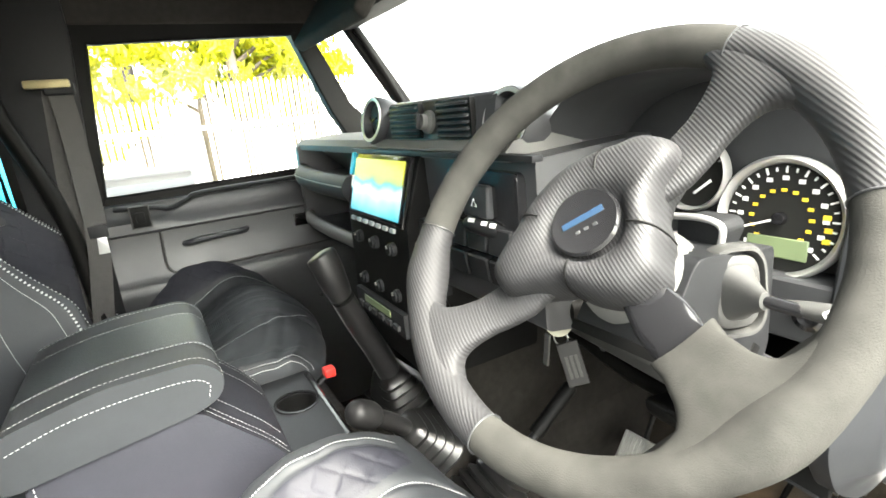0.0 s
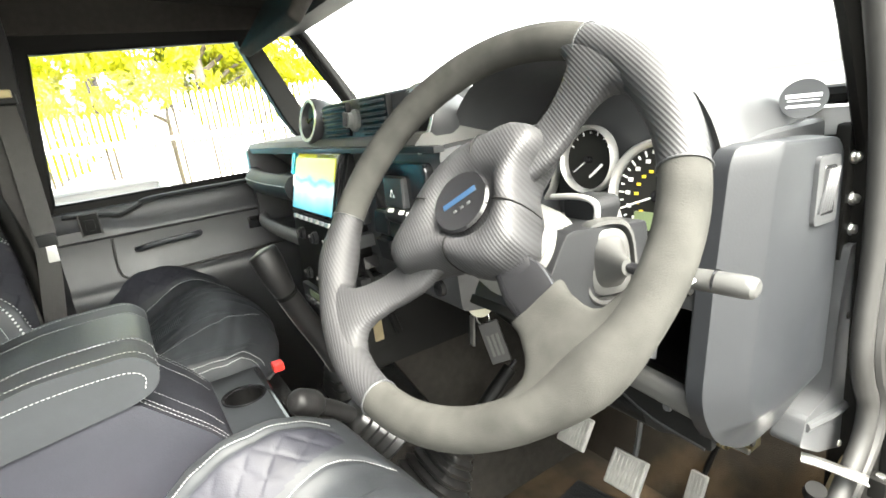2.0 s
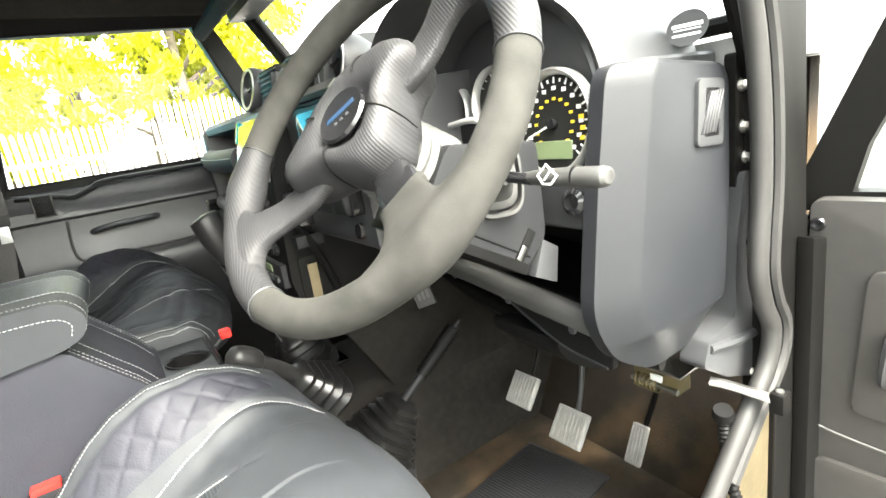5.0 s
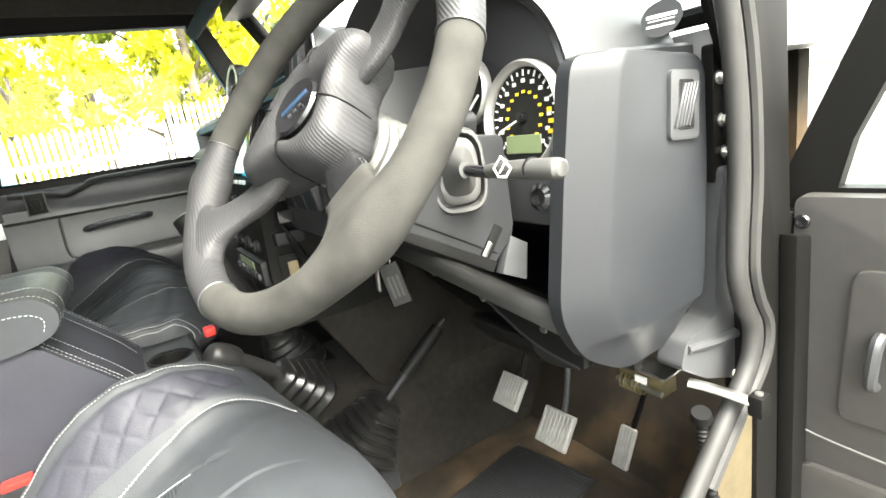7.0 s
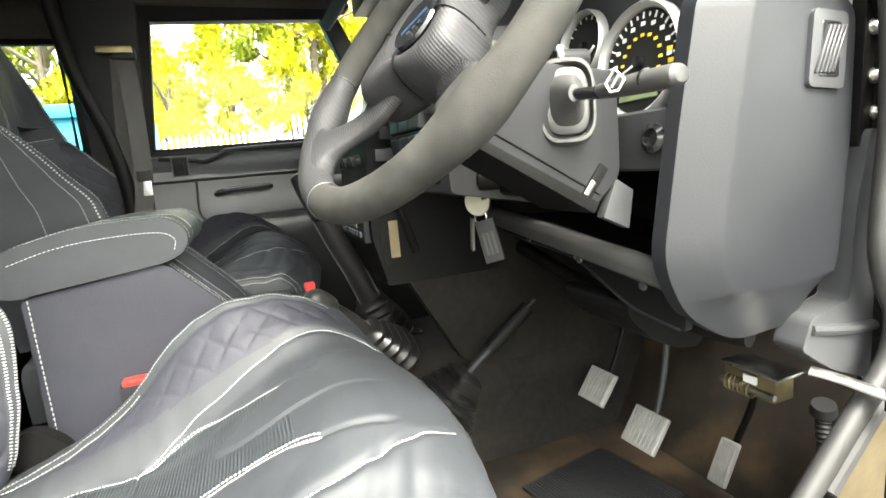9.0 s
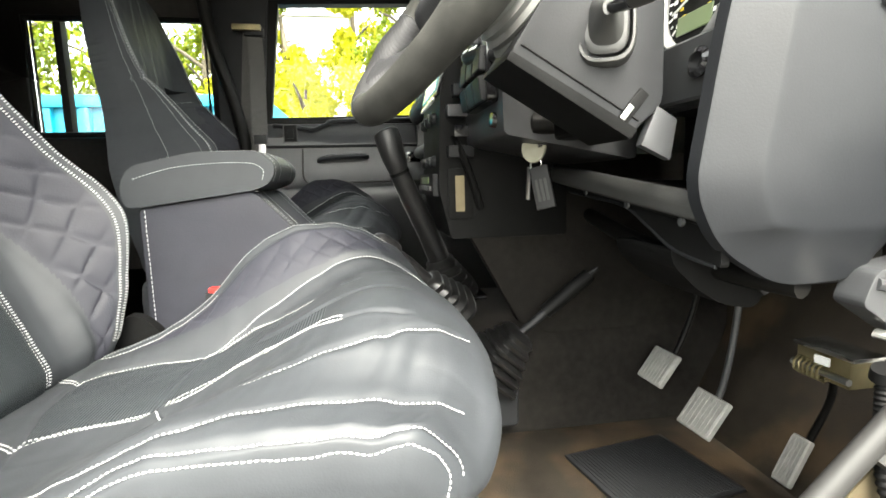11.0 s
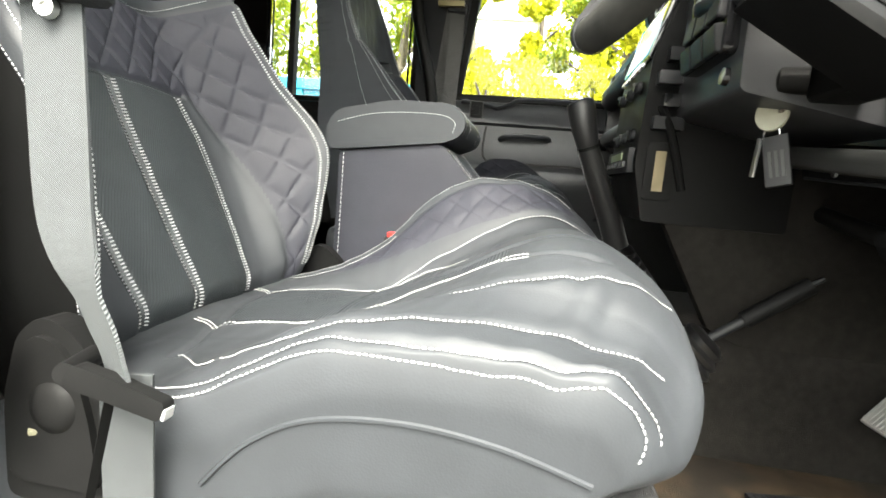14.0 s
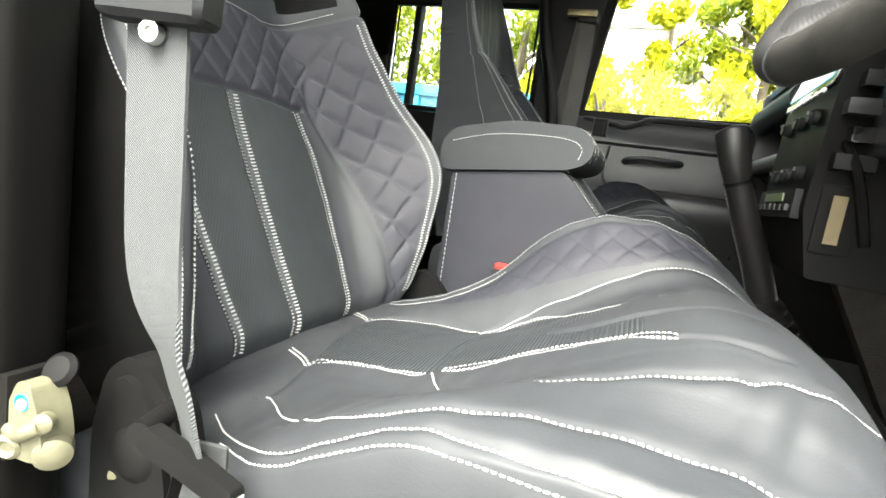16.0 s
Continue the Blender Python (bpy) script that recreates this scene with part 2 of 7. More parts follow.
def box(lo, hi, bevel=0.004, seg=2, m=None, bm=None):
    bm2 = bmesh.new()
    bmesh.ops.create_cube(bm2, size=1.0)
    lo, hi = Vector(lo), Vector(hi)
    c, s = (lo + hi) / 2, hi - lo
    for v in bm2.verts:
        v.co = Vector((v.co.x * s.x, v.co.y * s.y, v.co.z * s.z))
    if bevel:
        bmesh.ops.bevel(bm2, geom=bm2.edges[:], offset=min(bevel, 0.45 * min(s)), segments=seg, profile=0.7, affect="EDGES", clamp_overlap=True)
    mm = Matrix.Translation(c)
    if m is not None:
        mm = m if m.translation.length > 0 and c.length < 1e-9 else mm @ m
    bm2.transform(mm)
    if bm is None:
        return bm2
    return merge(bm, bm2)


def obox(size, m, bevel=0.003, seg=2, bm=None):
    """A bevelled box of that size, centred on the pose m."""
    h = Vector(size) / 2
    b2 = box(-h, h, bevel, seg)
    b2.transform(m)
    return b2 if bm is None else merge(bm, b2)


def merge(bm, other):
    me = bpy.data.meshes.new("tmp")
    other.to_mesh(me)
    other.free()
    bm.from_mesh(me)
    bpy.data.meshes.remove(me)
    return bm


def rings(loops, closed=True, cap=True, bm=None):
    """A skin over rings of points with equal counts."""
    bm = bm or bmesh.new()
    rows = [[bm.verts.new(p) for p in lp] for lp in loops]
    n = len(rows[0])
    for a, b in zip(rows, rows[1:]):
        for i in range(n if closed else n - 1):
            j = (i + 1) % n
            try:
                bm.faces.new((a[i], a[j], b[j], b[i]))
            except ValueError:
                pass
    if cap and closed:
        for r in (rows[0], rows[-1]):
            try:
                bm.faces.new(r)
            except ValueError:
                pass
    return bm


def smooth_line(pts, n=8, closed=False):
    """Points on a smooth curve through pts."""
    pts = [Vector(p) for p in pts]
    out = []
    k = len(pts)
    last = k if closed else k - 1
    for i in range(last):
        g = (lambda j: pts[j % k]) if closed else (lambda j: pts[max(0, min(k - 1, j))])
        p0, p1, p2, p3 = g(i - 1), g(i), g(i + 1), g(i + 2)
        for s in range(n):
            t = s / n
            out.append(0.5 * ((2 * p1) + (p2 - p0) * t + (2 * p0 - 5 * p1 + 4 * p2 - p3) * t * t + (3 * p1 - p0 - 3 * p2 + p3) * t ** 3))
    if not closed:
        out.append(pts[-1])
    return out


def frames_along(pts, closed=False, up=None):
    tang = []
    k = len(pts)
    for i in range(k):
        a = pts[(i - 1) % k] if closed else pts[max(0, i - 1)]
        b = pts[(i + 1) % k] if closed else pts[min(k - 1, i + 1)]
        tang.append((b - a).normalized())
    n = Vector(up) if up else (Vector((0, 0, 1)) if abs(tang[0].z) < 0.9 else Vector((1, 0, 0)))
    res = []
    for t in tang:
        if up:
            n = Vector(up)
        n = (n - t * n.dot(t))
        n = n.normalized() if n.length > 1e-6 else t.orthogonal().normalized()
        res.append((t, n, t.cross(n)))
    return res


def tube(pts, r, seg=12, closed=False, cap=True, bm=None, squash=1.0, up=None):
    """A round bar along points; r is a number or a list."""
    pts = [Vector(p) for p in pts]
    fr = frames_along(pts, closed, up)
    lp = []
    for i, (p, (t, n, b)) in enumerate(zip(pts, fr)):
        rad = r[i] if isinstance(r, (list, tuple)) else r
        lp.append([p + (n * math.cos(a) * rad * squash + b * math.sin(a) * rad) for a in (2 * math.pi * j / seg for j in range(seg))])
    if closed:
        lp.append(lp[0])
        bm2 = rings(lp, True, False)
        bmesh.ops.remove_doubles(bm2, verts=bm2.verts, dist=1e-6)
    else:
        bm2 = rings(lp, True, cap)
    return bm2 if bm is None else merge(bm, bm2)


def lathe(profile, m, seg=32, bm=None):
    """Turns (radius, height) pairs about the z axis of the pose m."""
    hollow = profile[0][0] > 1e-6 and profile[-1][0] > 1e-6
    profile = list(profile) + [profile[0]] if hollow else profile
    lp = [[m @ Vector((r * math.cos(a), r * math.sin(a), h)) for a in (2 * math.pi * j / seg for j in range(seg))] for r, h in profile]
    bm2 = rings(lp, True, not hollow)
    bmesh.ops.remove_doubles(bm2, verts=bm2.verts, dist=1e-6)
    return bm2 if bm is None else merge(bm, bm2)


def prism(outline, axis, lo, hi, bevel=0.004, seg=2, bm=None):
    """A plate whose outline lies across axis, from lo to hi along it."""
    def at(p, h):
        return {"x": (h, p[0], p[1]), "y": (p[0], h, p[1]), "z": (p[0], p[1], h)}[axis]
    bm2 = bmesh.new()
    a = [bm2.verts.new(at(p, lo)) for p in outline]
    b = [bm2.verts.new(at(p, hi)) for p in outline]
    bm2.faces.new(a); bm2.faces.new(b[::-1])
    for i in range(len(a)):
        j = (i + 1) % len(a)
        bm2.faces.new((a[j], a[i], b[i], b[j]))
    if bevel:
        bmesh.ops.bevel(bm2, geom=bm2.edges[:], offset=bevel, segments=seg, profile=0.7, affect="EDGES", clamp_overlap=True)
    return bm2 if bm is None else merge(bm, bm2)


def rounded(pts, r, n=4):
    """A polygon with rounded corners."""
    pts = [Vector((*p, 0)) for p in pts]
    out = []
    for i, p in enumerate(pts):
        a, b = pts[i - 1], pts[(i + 1) % len(pts)]
        da, db = (a - p), (b - p)
        q = min(r, 0.45 * da.length, 0.45 * db.length)
        s, e = p + da.normalized() * q, p + db.normalized() * q
        for k in range(n + 1):
            t = k / n
            v = (1 - t) ** 2 * s + 2 * t * (1 - t) * p + t * t * e
            out.append((v.x, v.y))
    return out


def facing(at, normal, up=(0, 0, 1)):
    """A pose at a point whose z axis is the normal, and whose y axis leans to up."""
    z = Vector(normal).normalized()
    y = Vector(up) - z * Vector(up).dot(z)
    y.normalize()
    x = y.cross(z)
    m = Matrix((x, y, z)).transposed().to_4x4()
    m.translation = at
    return m


def stitch_line(pts, normals, length=0.0031, gap=0.0012, width=0.0010, bm=None):
    """A row of thread stitches, each a small raised pill, along points on a surface."""
    bm = bm or bmesh.new()
    pts = [Vector(p) for p in pts]
    acc, nxt = 0.0, 0.0
    for p, q, nrm in zip(pts, pts[1:], normals):
        d = q - p
        L = d.length
        if L < 1e-7:
            continue
        t = d / L
        side = Vector(nrm).cross(t)
        side = side.normalized() if side.length > 1e-6 else t.orthogonal().normalized()
        nn = t.cross(side)
        if nn.dot(Vector(nrm)) < 0:
            nn = -nn
        while nxt < acc + L:
            c = p + t * (nxt - acc)
            a, b = c - t * length / 2, c + t * length / 2
            w, h = width / 2, min(width * 0.55, 0.0010)
            vs = [bm.verts.new(x) for x in (a - side * w * 0.6, a + side * w * 0.6, b + side * w * 0.6, b - side * w * 0.6,
                                            c - t * length * 0.25 - side * w + nn * h, c - t * length * 0.25 + side * w + nn * h,
                                            c + t * length * 0.25 + side * w + nn * h, c + t * length * 0.25 - side * w + nn * h)]
            for f4 in ((4, 5, 6, 7), (0, 1, 5, 4), (1, 2, 6, 5), (2, 3, 7, 6), (3, 0, 4, 7)):
                bm.faces.new([vs[i] for i in f4])
            nxt += length + gap
        acc += L
    return bm


class Skin:
    """A surface given by a function of u and v in 0..1, meshed as a grid."""
    def __init__(self, fn):
        self.fn = fn

    def normal(self, u, v, flip=1):
        e = 1e-3
        a = self.fn(min(1, u + e), v) - self.fn(max(0, u - e), v)
        b = self.fn(u, min(1, v + e)) - self.fn(u, max(0, v - e))
        n = a.cross(b)
        return (n.normalized() if n.length > 1e-12 else Vector((0, 0, 1))) * flip

    def grid(self, nu, nv, mat_of=None, keep=None):
        bm = bmesh.new()
        vs = [[bm.verts.new(self.fn(i / nu, j / nv)) for j in range(nv + 1)] for i in range(nu + 1)]
        for i in range(nu):
            for j in range(nv):
                u, v = (i + 0.5) / nu, (j + 0.5) / nv
                if keep and not keep(u, v):
                    continue
                fc = bm.faces.new((vs[i][j], vs[i + 1][j], vs[i + 1][j + 1], vs[i][j + 1]))
                if mat_of:
                    fc.material_index = mat_of(u, v)
        loose = [v for v in bm.verts if not v.link_faces]
        bmesh.ops.delete(bm, geom=loose, context="VERTS")
        return bm

    def stitches(self, uv, bm=None, flip=1, lift=0.0006, n=60, **kw):
        line = smooth_line([(a, b, 0) for a, b in uv], max(2, n // max(1, len(uv) - 1)))
        nr = [self.normal(p.x, p.y, flip) for p in line]
        pts = [self.fn(min(1, max(0, p.x)), min(1, max(0, p.y))) + q * lift for p, q in zip(line, nr)]
        return stitch_line(pts, nr, bm=bm, **kw)


def lerp(tab, x):
    """Piecewise smooth value from a short table of (x, value)."""
    if x <= tab[0][0]:
        return tab[0][1]
    k = len(tab)
    for i in range(k - 1):
        (a, fa), (b, fb) = tab[i], tab[i + 1]
        if x <= b:
            h = b - a
            d = (fb - fa) / h
            def slope(j):
                if j == 0 or j == k - 1:
                    return 0.0
                (x0, y0), (x1, y1), (x2, y2) = tab[j - 1], tab[j], tab[j + 1]
                d0, d1 = (y1 - y0) / (x1 - x0), (y2 - y1) / (x2 - x1)
                return 0.0 if d0 * d1 <= 0 else 2 * d0 * d1 / (d0 + d1)
            m0, m1 = slope(i), slope(i + 1)
            t = (x - a) / h
            return fa * (2 * t ** 3 - 3 * t * t + 1) + h * m0 * (t ** 3 - 2 * t * t + t) + fb * (3 * t * t - 2 * t ** 3) + h * m1 * (t ** 3 - t * t)
    return tab[-1][1]


def lin(tab, x):
    if x <= tab[0][0]:
        return tab[0][1]
    for (a, fa), (b, fb) in zip(tab, tab[1:]):
        if x <= b:
            return fa + (fb - fa) * (x - a) / (b - a)
    return tab[-1][1]

# ---- large structure: the cab ----
GZ = -0.75
g = bmesh.new()
gv = [g.verts.new(p) for p in ((-400, -400, GZ), (400, -400, GZ), (400, 400, GZ), (-400, 400, GZ))]
g.faces.new(gv)
solid("ground", g, GROUND, "worn grey tarmac of the yard round the vehicle", "ground", "structure")

floor = solid("floor", box((-0.72, -2.3, -0.02), (0.66, 0.10, 0.045), 0.004), CARPET, "dark carpet on the cab floor", "floor", "structure")
toe = prism([(0.06, 0.045), (0.26, 0.40), (0.26, 0.814), (0.30, 0.814), (0.30, 0.38), (0.10, 0.0)], "x", -0.70, 0.600, 0.004)
solid("wall_bulkhead", toe, CARPET_WORN, "carpeted toe board sloping up under the dashboard", "bulkhead", "structure")
fw = box((0.06, -0.50, 0.045), (0.575, 0.075, 0.051), 0.002)
solid("floor_footwell", fw, CARPET_WORN, "worn brownish carpet in the driver's footwell", "carpet", "structure")

# heel mat with fine ribs
heel = thing("heel_mat", (0.27, -0.10, 0.052), "dark rubber heel mat with fine ribs on the footwell carpet", "floor mat")
hm = Matrix.Translation((0.290, -0.13, 0.055)) @ Matrix.Rotation(radians(10), 4, "Z")
part("pad", obox((0.20, 0.22, 0.006), hm, 0.002), PLASTIC, heel)
rb = bmesh.new()
for i in range(30):
    obox((0.187, 0.0038, 0.002), hm @ Matrix.Translation((0, -0.10 + i * 0.0069, 0.004)), 0.0006, 1, rb)
part("ribs", rb, PLASTIC, heel)

# roof lining and header
rl = prism([(-0.20, 1.215), (-0.30, 1.245), (-0.60, 1.265), (-2.3, 1.265), (-2.3, 1.32), (-0.15, 1.32)], "x", -0.74, 0.66, 0.01)
solid("ceiling", rl, HEADLINER, "dark brown cloth headliner under the roof", "headliner", "structure")
rear = box((-0.74, -2.34, -0.1), (0.74, -2.28, 1.3), 0.004)
solid("wall_rear", rear, HEADLINER, "dark trimmed rear wall of the vehicle", "wall", "structure")

# left body side behind the passenger door, with a window opening
def side_wall(name, x0, x1, openings, y0, y1, z0, z1, material, label):
    ys = sorted({y0, y1, *[o[0] for o in openings], *[o[1] for o in openings]})
    zs = sorted({z0, z1, *[o[2] for o in openings], *[o[3] for o in openings]})
    bm = bmesh.new()
    for a, b in zip(ys, ys[1:]):
        for c, d in zip(zs, zs[1:]):
            if any(o[0] <= a and b <= o[1] and o[2] <= c and d <= o[3] for o in openings):
                continue
            box((x0, a, c), (x1, b, d), 0.0, 1, None, bm)
    bmesh.ops.remove_doubles(bm, verts=bm.verts, dist=1e-5)
    inner = {}
    for fc in bm.faces:
        key = tuple(round(q, 4) for q in fc.calc_center_median())
        inner.setdefault(key, []).append(fc)
    bmesh.ops.delete(bm, geom=[q for fs in inner.values() if len(fs) > 1 for q in fs], context="FACES")
    return solid(name, bm, material, label, "wall", "structure")

side_wall("wall_left", -0.76, -0.70, [(-1.60, -1.07, 0.735, 1.10)], -2.3, -0.905, -0.1, 1.27, HEADLINER, "dark trimmed left body side with a rear side window")
side_wall("wall_right", 0.72, 0.78, [(-2.2, -1.35, 0.80, 1.14)], -2.3, -1.10, -0.1, 1.27, BODY_BLACK, "dark body side behind the driver's door")
for yy0, yy1 in ((-1.60, -1.07),):
    w = thing("window_rear", (-0.73, (yy0 + yy1) / 2, 0.8), "fixed rear side window with a black rubber surround", "window", kind="structure")
    fr = bmesh.new()
    tube([(-0.70, yy0 + 0.01, 0.745), (-0.70, yy1 - 0.01, 0.745), (-0.70, yy1 - 0.01, 1.09), (-0.70, yy0 + 0.01, 1.09)], 0.012, 8, True, True, fr)
    part("frame", fr, RUBBER, w)
    part("divider", box((-0.735, -1.512, 0.735), (-0.700, -1.490, 1.10), 0.003), RUBBER, w)
    gl = part("pane", box((-0.745, yy0, 0.735), (-0.740, yy1, 1.10), 0), GLASS, w)
    gl.visible_shadow = False

# left B pillar with its trim
bp = prism(rounded([(-0.915, -0.1), (-0.915, 0.78), (-0.880, 1.16), (-0.880, 1.25), (-1.05, 1.25), (-1.05, -0.1)], 0.01, 2), "x", -0.77, -0.685, 0.008)
solid("pillar_left", bp, PLASTIC, "black plastic trimmed left door pillar", "pillar", "structure")

# unseen scuttle closing the cab, added to keep windscreen light off the footwell
solid("scuttle", box((-0.70, 0.002, 0.815), (0.66, 0.33, 0.850), 0.006), SILVER, "silver scuttle panel added below the windscreen to block light", "body panel", "structure")

solid("cant_rail", box((-0.765, -1.05, 1.188), (-0.695, -0.28, 1.29), 0.012, 3), HEADLINER, "dark trimmed rail over the passenger door", "rail", "structure")

# windscreen header and A pillars
hd = prism([(-0.27, 1.165), (-0.20, 1.165), (-0.16, 1.22), (-0.27, 1.24)], "x", -0.70, 0.64, 0.008)
solid("header_rail", hd, PLASTIC, "black trimmed rail over the windscreen", "header rail", "structure")
for nm, sx, lab in (("pillar_front_left", -0.685, "slim black left windscreen pillar"), ("pillar_front_right", 0.640, "black right windscreen pillar")):
    ap = tube([(sx, 0.02, 0.80), (sx, -0.06, 0.95), (sx, -0.215, 1.19), (sx, -0.25, 1.25)], 0.018, 10, False, True, None, 1.4)
    solid(nm, ap, BODY_BLACK, lab, "pillar", "structure")
wind = thing("window_windscreen", (0, -0.05, 0.88), "nearly upright flat windscreen, bright with sky", "windscreen", kind="structure")
wb = bmesh.new()
wv = [wb.verts.new(p) for p in ((-0.67, -0.005, 0.86), (0.655, -0.005, 0.86), (0.655, -0.215, 1.19), (-0.67, -0.215, 1.19))]
wb.faces.new(wv)
wp = part("pane", wb, SCREEN_GLASS, wind)
wp.visible_shadow = False
part("rubber_surround", tube([(-0.66, -0.012, 0.865), (0.645, -0.012, 0.865), (0.645, -0.21, 1.185), (-0.66, -0.21, 1.185)], 0.012, 8, True), RUBBER, wind)
# round dealer sticker on the glass, its lettering as plain bars
stk = thing("windscreen_sticker", (0.588, -0.026, 0.854), "round dark grey sticker with three pale lines of print", "sticker")
SN = Vector((0.25, -0.85, 0.45)).normalized()
sm = facing((0.598, -0.070, 0.866), SN) @ Matrix.Scale(0.7, 4)
part("disc", lathe([(0.0, 0.0), (0.034, 0.0), (0.034, 0.001), (0.0, 0.001)], sm, 40), PLASTIC_GREY, stk)
for w_, h_, yo in ((0.050, 0.0065, 0.004), (0.044, 0.0018, -0.004), (0.046, 0.0042, -0.014)):
    part("print_line", obox((w_, h_, 0.0008), sm @ Matrix.Translation((0, yo, 0.0016)), 0.0002, 1), MARK_W, stk)

# ---- passenger door with window ----
pd = thing("door_passenger", (-0.70, -0.63, 0.1), "closed passenger door with black moulded trim and clear window", "door", kind="structure")
def door_frame(o, i):
    bm = bmesh.new()
    lo = [bm.verts.new((-0.755, *p)) for p in o]; li = [bm.verts.new((-0.755, *p)) for p in i]
    ho = [bm.verts.new((-0.700, *p)) for p in o]; hi = [bm.verts.new((-0.700, *p)) for p in i]
    n = len(o)
    for k in range(n):
        j = (k + 1) % n
        for q in ((lo[k], lo[j], li[j], li[k]), (ho[j], ho[k], hi[k], hi[j]), (lo[j], lo[k], ho[k], ho[j]), (li[k], li[j], hi[j], hi[k])):
            bm.faces.new(q)
    return bm
part("frame", door_frame([(-0.920, 0.765), (0.00, 0.765), (-0.225, 0.96), (-0.335, 1.195), (-0.880, 1.195), (-0.920, 0.80)],
                         [(-0.900, 0.787), (-0.20, 0.800), (-0.285, 0.945), (-0.372, 1.163), (-0.855, 1.150), (-0.898, 0.80)]), BODY_BLACK, pd)
part("window_rubber", tube(smooth_line([(-0.705, -0.896, 0.80), (-0.705, -0.900, 0.790), (-0.705, -0.80, 0.789), (-0.705, -0.30, 0.797), (-0.705, -0.21, 0.800), (-0.705, -0.285, 0.945), (-0.705, -0.368, 1.150), (-0.705, -0.385, 1.162), (-0.705, -0.83, 1.150), (-0.705, -0.856, 1.135)], 5, True), 0.0055, 6, True), RUBBER, pd)
pg = bmesh.new()
pgv = [pg.verts.new((-0.728, *p)) for p in ((-0.900, 0.787), (-0.20, 0.800), (-0.285, 0.945), (-0.372, 1.163), (-0.855, 1.150))]
pg.faces.new(pgv)
pane = part("pane", pg, GLASS, pd)
pane.visible_shadow = False
# moulded trim: loft of the section along the door
def door_trim(y):
    b = lerp([(-0.895, 0.0), (-0.80, 0.0), (-0.72, 1.0), (-0.42, 1.0), (-0.34, 0.0)], y)
    return [(-0.702, 0.772), (-0.680, 0.768), (-0.672, 0.748), (-0.668, 0.735 - 0.012 * b), (-0.655 - 0.0 * b, 0.725 - 0.015 * b), (-0.654, 0.700),
            (-0.668, 0.692), (-0.670, 0.58), (-0.658, 0.566), (-0.652, 0.555), (-0.652, 0.50), (-0.664, 0.485), (-0.664, -0.04), (-0.702, -0.06)]
lp = []
for k in range(41):
    y = -0.915 + k * (0.92 / 40)
    lp.append([(x, y, z) for x, z in door_trim(y)])
part("trim_panel", rings(lp, True, True), PLASTIC_GREY, pd, "black moulded door trim with a raised arm ledge", 50)
part("ledge_lip", tube(smooth_line([(-0.668, -0.885, 0.764), (-0.664, -0.80, 0.756), (-0.660, -0.765, 0.748), (-0.656, -0.72, 0.764), (-0.655, -0.68, 0.776), (-0.655, -0.45, 0.779), (-0.660, -0.36, 0.780)], 6), 0.007, 8), PLASTIC, pd)
hd_ = part("pull_handle", tube(smooth_line([(-0.668, -0.745, 0.650), (-0.642, -0.735, 0.655), (-0.634, -0.70, 0.660), (-0.634, -0.64, 0.662), (-0.642, -0.605, 0.662), (-0.668, -0.595, 0.660)], 6), 0.011, 10, False, True, None, 0.75), LEATHER, pd, "leather-wrapped grab handle with pale stitching")
hs = bmesh.new()
hl = smooth_line([(-0.627, -0.725, 0.663), (-0.622, -0.69, 0.666), (-0.622, -0.65, 0.668), (-0.628, -0.615, 0.668)], 10)
stitch_line(hl, [Vector((1, 0, 0.6))] * len(hl), 0.004, 0.002, 0.0013, hs)
part("stitching", hs, STITCH, hd_)
part("recess_edge", tube(smooth_line([(-0.668, -0.797, 0.690), (-0.668, -0.801, 0.640), (-0.668, -0.801, 0.602), (-0.668, -0.790, 0.583), (-0.666, -0.765, 0.578), (-0.664, -0.63, 0.577), (-0.664, -0.45, 0.580), (-0.664, -0.20, 0.586)], 6), 0.0035, 8), DOOR_TRIM, pd, "rounded edge of the moulded recess")
lk = part("lock_plate", box((-0.668, -0.852, 0.712), (-0.6535, -0.812, 0.764), 0.003), RUBBER, pd)
# lighter tube round the plate stands for the highlight on its edges
part("lock_rim", tube([(-0.6535, -0.853, 0.711), (-0.6535, -0.811, 0.711), (-0.6535, -0.811, 0.765), (-0.6535, -0.853, 0.765)], 0.0024, 6, True), DOOR_TRIM, lk, "lock surround in lighter grey for its edge highlight")
part("lock_lever", box((-0.656, -0.842, 0.722), (-0.650, -0.822, 0.750), 0.002), RUBBER, lk)
part("speaker_slot", box((-0.672, -0.46, 0.640), (-0.662, -0.41, 0.675), 0.003), GLOSS, pd)
for yy in (-0.80, -0.60, -0.42):
    part("trim_clip", lathe([(0, 0), (0.007, 0), (0.006, 0.003), (0, 0.004)], facing((-0.664, yy, 0.42), (1, 0, 0)), 12), PLASTIC, pd)

